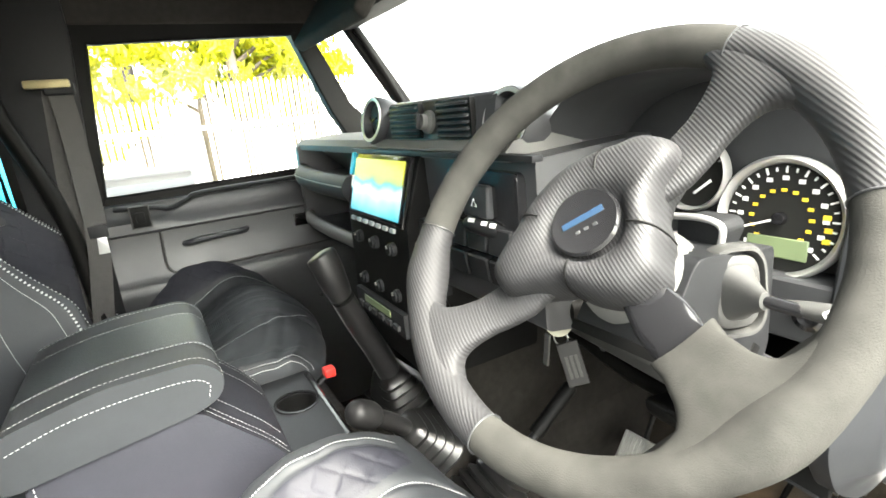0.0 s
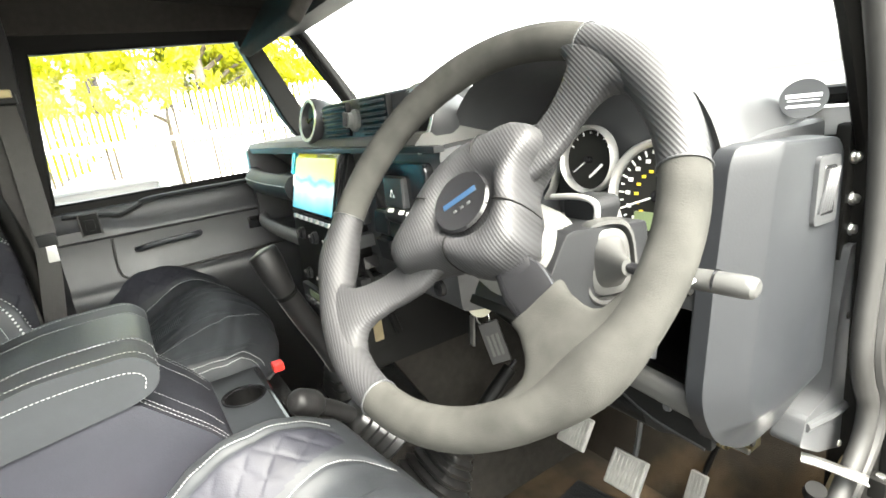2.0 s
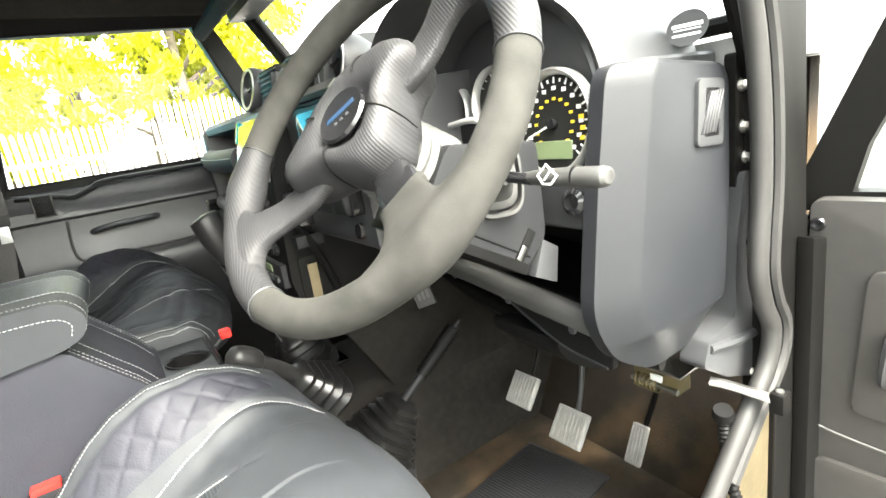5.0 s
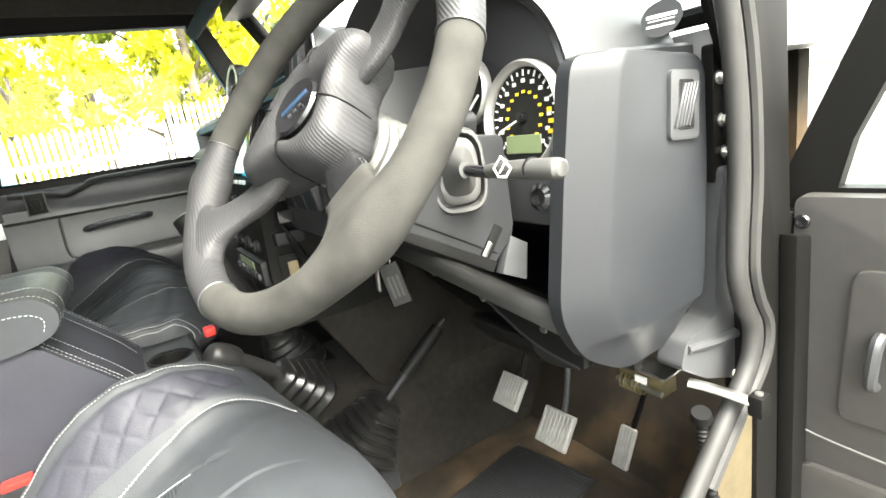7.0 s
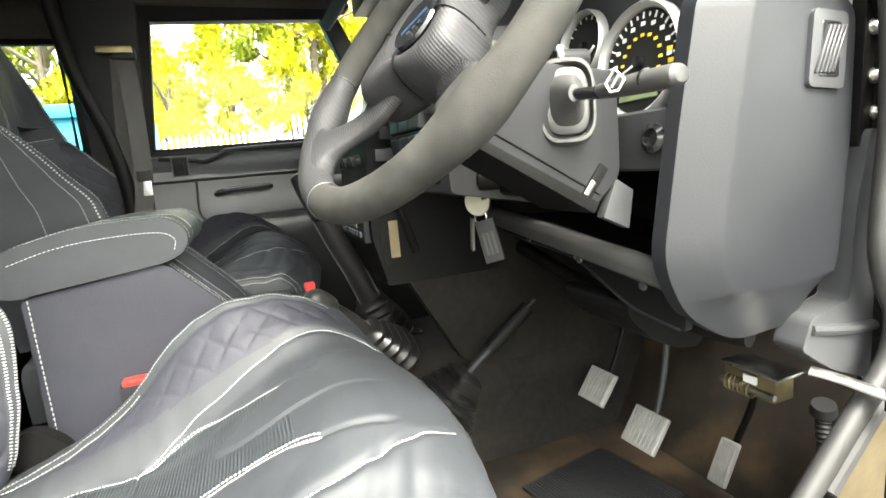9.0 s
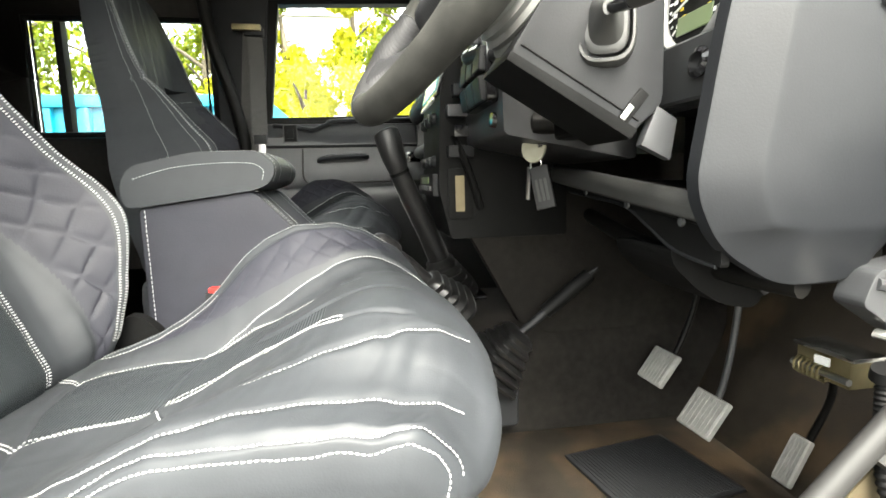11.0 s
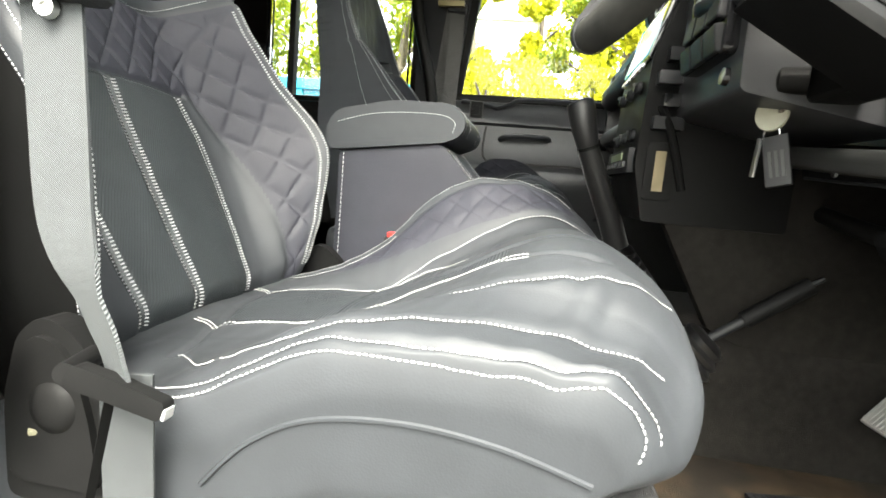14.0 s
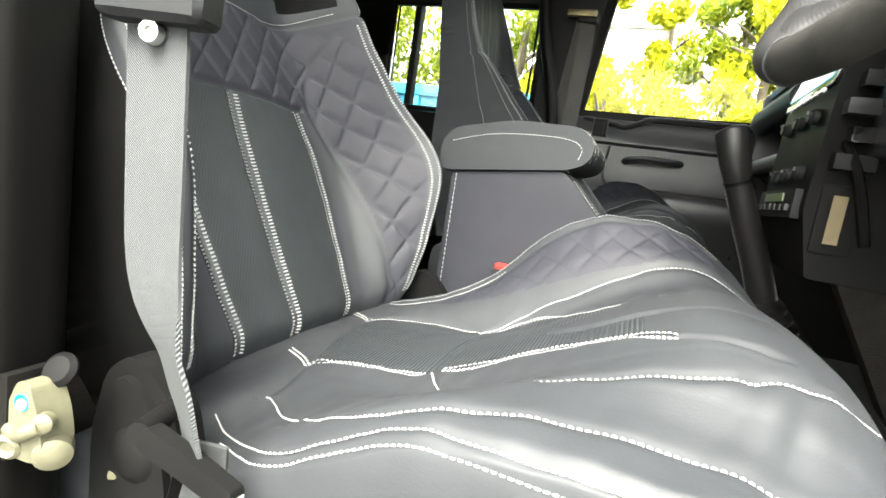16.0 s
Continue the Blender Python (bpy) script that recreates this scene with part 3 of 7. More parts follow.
# passenger belt on the pillar, and the cage tube behind it
cage = solid("cage_tube", tube(smooth_line([(-0.60, -1.06, 1.26), (-0.61, -1.06, 1.18), (-0.63, -1.04, 1.00), (-0.66, -0.99, 0.80), (-0.67, -0.97, 0.60), (-0.67, -0.96, 0.05)], 6), 0.019, 12), BODY_BLACK, "black steel cage tube behind the passenger door", "cage tube")
pbelt = thing("seat_belt", (-0.66, -0.94, 0.7), "black passenger seat belt hanging on the door pillar", "seat belt", "front seat belts")
def webbing(pts, nrm, w, material, parent, name="webbing", t=0.0014, end=None):
    """A strap along points, twisted towards another facing part of the way."""
    pts = smooth_line(pts, 6)
    bm = bmesh.new()
    lp = []
    fr = frames_along(pts, False, nrm)
    for i, (p, (tt, nn, bb)) in enumerate(zip(pts, fr)):
        if end:
            k = math.exp(-(max(0.0, 0.61 - i / (len(pts) - 1)) / 0.13) ** 2)
            n2 = Vector(nrm).lerp(Vector(end), k)
            nn = (n2 - tt * n2.dot(tt)).normalized()
            bb = tt.cross(nn)
        lp.append([p + bb * w / 2 + nn * t, p - bb * w / 2 + nn * t, p - bb * w / 2 - nn * t, p + bb * w / 2 - nn * t])
    return part(name, rings(lp), material, parent)
webbing([(-0.668, -0.925, 1.05), (-0.662, -0.922, 0.95), (-0.66, -0.925, 0.80), (-0.655, -0.93, 0.70), (-0.655, -0.96, 0.52), (-0.655, -1.0, 0.30)], (1, 0.3, 0), 0.047, BELT_BLACK, pbelt)
webbing([(-0.672, -0.935, 1.045), (-0.676, -0.950, 0.90), (-0.676, -0.965, 0.70), (-0.674, -0.972, 0.45), (-0.672, -0.975, 0.20)], (1, 0.2, 0), 0.047, BELT_BLACK, pbelt)
part("belt_guide", box((-0.685, -0.955, 1.035), (-0.655, -0.895, 1.065), 0.010, 3), PLASTIC, pbelt)
part("anchor_bracket", box((-0.66, -0.985, 1.05), (-0.640, -0.90, 1.068), 0.004), BRASSY, pbelt)
tg = part("tongue", box((-0.662, -0.945, 0.705), (-0.648, -0.905, 0.735), 0.004), PLASTIC, pbelt)
part("tongue_blade", box((-0.657, -0.935, 0.665), (-0.653, -0.912, 0.706), 0.001), SILVER, tg)

# visor and mirror at the header
vis = thing("sun_visor", (-0.30, -0.28, 1.19), "dark grey padded sun visor folded up at the header", "sun visor")
part("pad", obox((0.46, 0.034, 0.165), Matrix.Translation((-0.425, -0.325, 1.180)) @ Matrix.Rotation(radians(-38), 4, "X"), 0.016, 5), HEADLINER, vis)
part("pivot_rod", tube([(-0.55, -0.245, 1.18), (-0.10, -0.245, 1.18)], 0.006, 8), PLASTIC, vis)

# ---- right side: door opening ----
rp = bmesh.new()
SEAL = [(0.670, -0.22, 1.25), (0.668, -0.15, 1.12), (0.666, -0.085, 1.00), (0.665, -0.030, 0.88), (0.665, -0.008, 0.78), (0.664, 0.000, 0.67), (0.664, -0.006, 0.594), (0.665, -0.008, 0.548), (0.666, 0.004, 0.507), (0.668, 0.022, 0.466), (0.668, 0.008, 0.414), (0.668, -0.052, 0.358), (0.668, -0.120, 0.292), (0.670, -0.25, 0.17), (0.672, -0.34, 0.115), (0.68, -0.60, 0.09), (0.69, -0.98, 0.09)]
rp = tube(smooth_line([(x, y - 0.028, z) for x, y, z in SEAL], 8), 0.012, 12, False, True, None, 1.15)
tube(smooth_line([(x + 0.008, y - 0.004, z) for x, y, z in SEAL[:13]], 8), 0.008, 8, False, True, rp)
seal = solid("door_seal", rp, RUBBER_SEAL, "grey rubber door seal running down the door opening", "door seal", "structure")
post = prism([(0.00, -0.1), (0.16, -0.1), (0.16, 0.54), (0.085, 0.60), (0.075, 0.90), (-0.03, 1.10), (-0.07, 1.10), (0.00, 0.86), (0.01, 0.42)], "x", 0.622, 0.668, 0.004)
solid("pillar_hinge", post, BODY_BLACK, "dark painted hinge post with bare bolts", "pillar", "structure")
outp = prism([(0.06, -0.1), (0.18, -0.1), (0.18, 0.55), (0.06, 0.58)], "x", 0.668, 0.690, 0.006)
solid("wing_edge", outp, BODY_BLACK, "dark edge of the front wing beside the hinges", "body panel", "structure")
sill = prism(rounded([(0.650, -0.1), (0.650, 0.080), (0.69, 0.088), (0.735, 0.060), (0.745, -0.1)], 0.008, 2), "y", -1.12, -0.32, 0.003)
prism([(0.045, 0.385), (-0.03, 0.350), (-0.11, 0.280), (-0.25, 0.150), (-0.34, 0.085), (-0.34, -0.05), (0.045, -0.05)], "x", 0.640, 0.660, 0.003, 2, sill)
solid("sill", sill, SILL_METAL, "olive bare metal door sill", "sill", "structure")
bpr = prism(rounded([(0.695, -1.08), (0.690, -1.18), (0.80, -1.18), (0.80, -1.07), (0.765, -1.035), (0.720, -1.045)], 0.012, 3), "z", -0.1, 1.27, 0.004)
solid("pillar_right", bpr, BODY_BLACK, "dark satin painted pillar behind the driver's seat", "pillar", "structure")

# ---- seats ----
def make_seat(name, cx, label, lever_side, lift=0.0, lean=27, by=-1.035, L=0.80, thick=0.075):
    seat = thing(name, (cx, -0.80, 0.05 + lift), label, "car seat", "front seats")
    path = [(-1.07, 0.300), (-0.97, 0.312), (-0.88, 0.323), (-0.80, 0.345), (-0.72, 0.386), (-0.65, 0.428), (-0.60, 0.446), (-0.555, 0.441), (-0.510, 0.414), (-0.478, 0.378), (-0.464, 0.342), (-0.484, 0.306), (-0.525, 0.268)]
    fine = smooth_line([(0, y, z) for y, z in path], 10)
    acc = [0.0]
    for a, b in zip(fine, fine[1:]):
        acc.append(acc[-1] + (b - a).length)
    total = acc[-1]

    def at(v):
        d = v * total
        for i in range(len(acc) - 1):
            if acc[i + 1] >= d:
                t = (d - acc[i]) / max(1e-9, acc[i + 1] - acc[i])
                p = fine[i].lerp(fine[i + 1], t)
                k0, k1 = fine[max(0, i - 2)], fine[min(len(fine) - 1, i + 3)]
                tg = (k1 - k0).normalized()
                return p, Vector((0, -tg.z, tg.y)), tg
        return fine[-1], Vector((0, 1, 0)), Vector((0, 0, -1))
    XT = [(0, 0), (0.45, 0.122), (0.60, 0.172), (0.70, 0.215), (0.80, 0.247), (0.86, 0.260), (0.93, 0.266), (1.0, 0.262)]
    HT = [(0, 0), (0.45, 0.0), (0.60, 0.008), (0.70, 0.011), (0.80, 0.002), (0.86, -0.009), (0.90, -0.022), (0.94, -0.05), (1.0, -0.12)]
    BV = [(0, 0.35), (0.20, 0.65), (0.42, 1.0), (0.56, 0.70), (0.68, 0.30), (0.80, 0.10), (1, 0.05)]

    # crest heights of the tall quilted left bolster and of the low right one
    IN = [(-1.07, 0.298), (-1.01, 0.315), (-0.93, 0.347), (-0.86, 0.393), (-0.80, 0.456), (-0.75, 0.492), (-0.70, 0.508), (-0.66, 0.508), (-0.62, 0.497), (-0.575, 0.472), (-0.50, 0.418)]
    EX = [(-1.07, 0.272), (-0.98, 0.285), (-0.92, 0.307), (-0.84, 0.347), (-0.80, 0.367), (-0.765, 0.381), (-0.735, 0.386), (-0.705, 0.389), (-0.66, 0.390), (-0.61, 0.385), (-0.56, 0.372), (-0.50, 0.342)]
    CE = [(y, z) for y, z in path[:9]]
    FI = [(0, 0), (0.38, 0.0), (0.46, 0.04), (0.60, 0.55), (0.72, 0.95), (0.80, 1.0), (1, 1.0)]
    FE = [(0, 0), (0.20, 0.01), (0.42, 0.08), (0.55, 0.34), (0.66, 0.82), (0.74, 1.0), (1, 1.0)]
    # seams as (across, along): both seats are the same mould, quilted on the left bolster
    L1 = [(-0.44, 0.29), (-0.50, 0.36), (-0.515, 0.45), (-0.53, 0.54), (-0.555, 0.64), (-0.55, 0.70), (-0.50, 0.77)]
    L2 = [(-0.44, 0.295), (-0.485, 0.375), (-0.43, 0.46), (-0.30, 0.555)]
    L3 = [(0.22, 0.31), (0.17, 0.40), (0.20, 0.48), (0.27, 0.54), (0.36, 0.595)]
    L4 = [(0.27, 0.30), (0.44, 0.34), (0.54, 0.42), (0.565, 0.50), (0.555, 0.61), (0.50, 0.68), (0.435, 0.737), (0.37, 0.79)]
    L5 = [(0.70, 0.26), (0.755, 0.36), (0.76, 0.44), (0.735, 0.50), (0.725, 0.56), (0.715, 0.62), (0.70, 0.68), (0.69, 0.74), (0.66, 0.785)]
    L6 = [(0.65, 0.115), (0.76, 0.21), (0.812, 0.27), (0.806, 0.32), (0.802, 0.37), (0.814, 0.42), (0.832, 0.476), (0.848, 0.57), (0.848, 0.66), (0.828, 0.735), (0.800, 0.785), (0.796, 0.815), (0.825, 0.838)]
    L7 = [(0.75, 0.176), (0.835, 0.25), (0.846, 0.285), (0.840, 0.325), (0.842, 0.37), (0.860, 0.45), (0.878, 0.53), (0.890, 0.62), (0.884, 0.70), (0.866, 0.76), (0.848, 0.800), (0.858, 0.825), (0.905, 0.843)]
    SI = [(-0.44, 0.082), (-0.49, 0.11), (-0.50, 0.166), (-0.48, 0.24), (-0.44, 0.29)]
    SO = [(0.30, 0.120), (0.25, 0.155), (0.235, 0.22), (0.26, 0.29)]
    L8 = [(0.55, 0.138), (0.617, 0.184), (0.70, 0.25)]
    L9 = [(-0.64, 0.08), (-0.655, 0.15), (-0.665, 0.215), (-0.67, 0.31), (-0.69, 0.42), (-0.705, 0.54), (-0.715, 0.63), (-0.70, 0.70)]
    QB = [(0.16, -0.625), (0.22, -0.605), (0.32, -0.57), (0.45, -0.553), (0.55, -0.555), (0.64, -0.59), (0.72, -0.64)]
    # edge of the leather strip along the backrest, as (along, across)
    RE = [(-0.45, 0.072), (-0.12, 0.084), (0.14, 0.108), (0.30, 0.122), (0.56, 0.138)]
    flip = lambda ln: [(v, w) for w, v in ln]
    G = [(flip(ln), dp, wd) for ln, dp, wd in ((L1, 0.003, 0.014), (L2 + [(-0.19, 0.62)], 0.0035, 0.016), (L3 + [(0.40, 0.70)], 0.0035, 0.016), (L4, 0.0035, 0.016), (L5, 0.0022, 0.012), (L6[:12], 0.0018, 0.012), (L7[:12], 0.0012, 0.010), (SI, 0.0035, 0.014), (SO, 0.0035, 0.014), (L8, 0.003, 0.014), (L9, 0.004, 0.014))]
    C9, CL2, CL3, CSI, CSO = flip(L9), flip(L2), flip(L3), flip(SI), flip(SO)

    def quilted(w, v):
        return 0.14 < v < 0.70 and lerp(C9, v) + 0.012 < w < lerp(QB, v)

    def woven(w, v):
        if lerp(RE, w) + 0.004 < v < 0.293:
            return lerp(CSI, v) < w < lerp(CSO, v)
        return 0.293 <= v < 0.56 and lerp(CL2, v) < w < lerp(CL3, v) and v < 0.425 + 0.55 * (w + 0.10) ** 2 / 0.10

    def quilt(a, b, size, wd=0.05):
        """Depth of a diamond quilting groove at the surface place a, b in metres."""
        p, q = (a + b) / size, (a - b) / size
        d = min(abs(p - round(p)), abs(q - round(q)))
        return -0.0026 * math.exp(-(d / wd) ** 2) + 0.0008 * (1 - math.exp(-(d / 0.30) ** 2))

    def cushion(u, v):
        s = 2 * u - 1
        a = abs(s)
        p, n, tg = at(v)
        h = lerp(HT, a)
        x = lin(XT, a)
        nose = max(0.0, min(1.0, (v - 0.74) / 0.2))
        x *= 1 - 0.05 * nose * nose
        if h > 0:
            h *= lerp(BV, v)
            off = n * h
        else:
            off = Vector((0, 0, 1)) * h * (1 - nose) + Vector((0, -1, 0)) * (-h) * nose * 0.7
        w = s
        if quilted(w, v):
            off += n * quilt(v * total, a * 0.62, 0.050) * min(1, (w - lerp(C9, v) - 0.012) / 0.03, (lerp(QB, v) - w) / 0.03)
        if a < 0.45:
            off += n * (0.006 * math.cos(a / 0.45 * math.pi / 2))
        for ln, dp, wd in G:
            if ln[0][0] < v < ln[-1][0]:
                off -= n * dp * math.exp(-((w - lerp(ln, v)) / wd) ** 2) * min(1, (v - ln[0][0]) / 0.02, (ln[-1][0] - v) / 0.02)
        # cross seams: along the rear strip, and between the two woven panels
        if v < 0.2 and -0.48 < w < 0.58:
            off -= n * 0.004 * math.exp(-((v - lerp(RE, w)) / 0.007) ** 2)
        if -0.46 < w < 0.26:
            off -= n * 0.003 * math.exp(-((v - 0.293) / 0.006) ** 2)
        # the raised leather tongue between the woven panel's two front seams
        if 0.40 < v < 0.80:
            k = (v - 0.425 - 0.55 * (w + 0.10) ** 2 / 0.10) / 0.02
            off += n * 0.004 * max(0.0, min(1.0, k)) * max(0.0, min(1.0, (0.72 - v) / 0.15))
        off += n * 0.0025 * noise.noise(Vector((x * 9 + cx, v * 6, 3.1)))
        off += n * 0.0016 * noise.noise(Vector((s * 7 + cx, v * 34, 5.7))) * min(1, a / 0.3)
        xx = math.copysign(x, s)
        inner = s < 0
        yy = p.y - 0.55 * xx * xx * (0.4 + 0.6 * v) - (0.0 if inner else 3.2 * v * v * max(0.0, abs(xx) - 0.13) ** 2)
        rise = (lerp(IN, yy) if inner else lerp(EX, yy)) - lerp(CE, p.y)
        rise *= lerp(FI if inner else FE, a) * (1 - 0.75 * nose)
        # deep pleats in the passenger seat's front
        if cx < 0 and v > 0.42:
            for k in (-0.36, -0.08, 0.20, 0.46):
                off -= n * 0.0045 * math.exp(-((s - k * (0.80 + 0.5 * (v - 0.42))) / 0.030) ** 2) * min(1, (v - 0.42) / 0.08)
        # soft folds in the leather at the outer front corner
        if not inner and a > 0.3:
            for v0, dp in ((0.655, 0.004), (0.70, 0.003)):
                off -= n * dp * math.exp(-((v - v0 + 0.10 * (a - 0.6)) / 0.012) ** 2) * math.exp(-((a - 0.56) / 0.12) ** 2)
        return Vector((cx + xx, yy, p.z + lift + rise)) + off

    def cmat(u, v):
        w = 2 * u - 1
        return 1 if quilted(w, v) else 2 if woven(w, v) else 0
    sk = Skin(cushion)
    bm = sk.grid(300, 280, cmat)
    lowz = 0.225 + lift
    # closed underside
    edge = [e for e in bm.edges if len(e.link_faces) == 1]
    ex = bmesh.ops.extrude_edge_only(bm, edges=edge)
    for v in [q for q in ex["geom"] if isinstance(q, bmesh.types.BMVert)]:
        v.co.z = min(v.co.z, lowz)
        v.co.x = cx + (v.co.x - cx) * 0.97
    bmesh.ops.holes_fill(bm, edges=[e for e in bm.edges if len(e.link_faces) == 1], sides=0)
    cu = part("cushion", bm, [LEATHER, LEATHER_SOFT, CARBON], seat, "black leather seat cushion with quilted bolsters", 60)
    U = lambda s: (s + 1) / 2
    wide = 0.0016 if cx > 0 else 0.0020
    rows = [(L1, (0.0,), 150, wide), (L2, (0.0, 0.014), 90, wide), (L3, (-0.015, 0.0, 0.015), 90, wide), (L4, (0.0,), 170, wide * 1.15), (L5, (0.0,), 190, wide * 1.25),
            (L6, (0.0,), 240, wide), (L7, (0.0,), 240, wide), (SI, (0.0,), 80, wide), (SO, (-0.010, 0.014), 80, wide), (L8, (0.0,), 40, wide), (L9[:4], (-0.004,), 50, wide), (L9, (-0.026,), 190, wide)]
    for ln, ds, n_, wt in rows if cx > 0 else [r for r in rows if r[0] in (L1, L4, L6, L7, L9)]:
        for d in ds:
            part("stitching", sk.stitches([(U(w + d), v) for w, v in ln], None, 1, n=n_, width=wt, length=0.0038, gap=0.0012), STITCH, cu, "white stitched seam")
    # cross stitches where the woven panel meets the backrest
    for (w0, v0), (w1, v1) in (((-0.51, 0.030), (-0.43, 0.078)), ((0.215, 0.070), (0.305, 0.120))):
        for d in (-0.012, 0.012) if cx > 0 else ():
            part("stitching", sk.stitches([(U(w0 + d), v0), (U((w0 + w1) / 2 + d), (v0 + v1) / 2), (U(w1 + d), v1)], None, 1, n=24, width=wide * 1.2, length=0.0035, gap=0.001), STITCH, cu)
    # arched seam low on the outer sides
    for sg in (-1, 1):
        px, dz = cx + sg * 0.2655, lift + (0.0 if sg > 0 else 0.02)
        part("piping", tube(smooth_line([(px, y, z + dz) for y, z in ((-0.868, 0.252), (-0.848, 0.276), (-0.826, 0.296), (-0.795, 0.314), (-0.755, 0.324), (-0.70, 0.327), (-0.64, 0.320), (-0.58, 0.304))], 8), 0.0022, 6), LEATHER, cu)

    # backrest: one-piece sports back
    base, rake = Vector((cx, by, 0.300 + lift)), radians(lean)
    upv, fwd = Vector((0, -math.sin(rake), math.cos(rake))), Vector((0, math.cos(rake), math.sin(rake)))
    WT = [(0, 0.225), (0.12, 0.245), (0.30, 0.266), (0.42, 0.240), (0.52, 0.222), (0.60, 0.222), (0.70, 0.218), (0.82, 0.198), (0.94, 0.160), (1, 0.110)]
    BB = [(0, 0.30), (0.12, 0.68), (0.25, 1.0), (0.40, 0.82), (0.52, 0.76), (0.60, 0.72), (0.75, 0.60), (0.90, 0.30), (1, 0.0)]
    if cx < 0:
        BB = [(0, 0.80), (0.12, 1.20), (0.24, 1.33), (0.33, 1.29), (0.42, 1.00), (0.52, 0.66), (0.60, 0.40), (0.75, 0.22), (1, 0.0)]
    PF = [(0, 0), (0.52, 0.0), (0.60, 0.008), (0.76, 0.085), (0.88, 0.148), (0.93, 0.136), (0.975, 0.075), (1, 0.0)]

    QI = [(0, 0.78), (0.08, 0.745), (0.28, 0.65), (0.42, 0.60), (0.50, 0.68), (0.56, 0.78)]

    def back(u, v):
        s = 2 * u - 1
        a = abs(s)
        W = lerp(WT, v)
        x = math.copysign(W * lin([(0, 0), (0.5, 0.52), (0.84, 0.93), (0.93, 1.0), (1, 1.0)], a), s)
        h = lerp(PF, a) * lerp(BB, v)
        p = base + upv * (v * L) + Vector((x, 0, 0))
        if v > 0.58:
            k = min(1, (v - 0.58) / 0.04)
            h += (0.022 if cx > 0 else 0.010) * k * max(0, 1 - (a / 0.9) ** 4) * max(0, math.cos((v - 0.79) / 0.21 * math.pi / 2)) ** 0.5 if abs(v - 0.79) < 0.21 else 0
        if v > 0.93:
            h -= ((v - 0.93) / 0.07) ** 2 * 0.05
        if v < 0.05:
            h -= ((0.05 - v) / 0.05) ** 2 * 0.03
        q = 0
        if a > lerp(QI, v) and a < 0.83 and v < 0.56:
            q = 1.9 * quilt(v * L, a * 0.62 if cx > 0 else a * 0.95, 0.066, 0.085) * min(1, (a - lerp(QI, v)) / 0.03, (0.83 - a) / 0.02)
        elif v > 0.415 and v < 0.575 and a < lerp(QI, v) - 0.02:
            q = 1.5 * quilt(v * L * 0.75, x, 0.046, 0.07) * min(1, (v - 0.415) / 0.012, (0.575 - v) / 0.012, (0.85 - a) / 0.02)
        h += q
        for c0 in (-0.47, 0.08, 0.45):
            if v < 0.41:
                h -= 0.004 * math.exp(-((s - c0) / 0.020) ** 2)
        h -= 0.005 * math.exp(-((a - lerp(QI, v)) / 0.024) ** 2) if v < 0.56 else 0
        for v0 in (0.413, 0.578):
            if a < 0.55 or v0 > 0.5:
                h -= 0.005 * math.exp(-((v - v0) / 0.006) ** 2)
        h += 0.010 * math.cos(min(1, a / 0.5) * math.pi / 2) * (1 if v < 0.58 else 0)
        h += 0.0025 * noise.noise(Vector((x * 8 + cx, v * 5, 7.3))) + 0.0010 * noise.noise(Vector((s * 9, v * 24 + cx, 1.3)))
        return p + fwd * h

    def bmat(u, v):
        a = abs(2 * u - 1)
        if a > 0.945:
            return 3
        if (lerp(QI, v) < a < 0.83 and v < 0.56) or (0.415 < v < 0.575 and a < 0.85):
            return 1
        if -0.47 < 2 * u - 1 < 0.45 and v < 0.412:
            return 2
        return 0

    def keep(u, v):
        a = abs(2 * u - 1)
        # harness openings beside the head pad
        if cx < 0:
            return not (0.50 < v < 0.63 and 0.36 + (0.63 - v) * 1.6 < a < 0.78)
        return not (0.605 < v < 0.73 and 0.46 + (0.73 - v) * 0.9 < a < 0.80)
    sb = Skin(back)
    bm = sb.grid(300, 260, bmat, keep)
    front = set(bm.faces)
    ext = bmesh.ops.extrude_face_region(bm, geom=bm.faces[:])
    for fc in bm.faces:
        if fc not in front:
            fc.material_index = 3
    for v in [q for q in ext["geom"] if isinstance(q, bmesh.types.BMVert)]:
        rel = v.co - base
        hh = rel.dot(fwd)
        v.co -= fwd * (hh + thick)
        v.co.x = cx + (v.co.x - cx) * 0.97
    # near-black on the driver's shell and edge stands partly for shade; passenger's stays leather
    bk = part("backrest", bm, [LEATHER, LEATHER_SOFT, CARBON_FINE, RUBBER if cx > 0 else LEATHER], seat, "sports backrest in black leather with diamond quilting and harness openings", 40)
    st = bmesh.new()
    for s0, w in ((-0.47, 1), (0.08, 2), (0.45, 1)):
        for ds in ((-0.020, 0.020) if w == 1 else (-0.026, 0.026)):
            sb.stitches([(U(s0 + ds), 0.02), (U(s0 + ds), 0.405)], st, -1, n=160, width=0.0065 if w == 2 else 0.0045, length=0.0020, gap=0.0024)
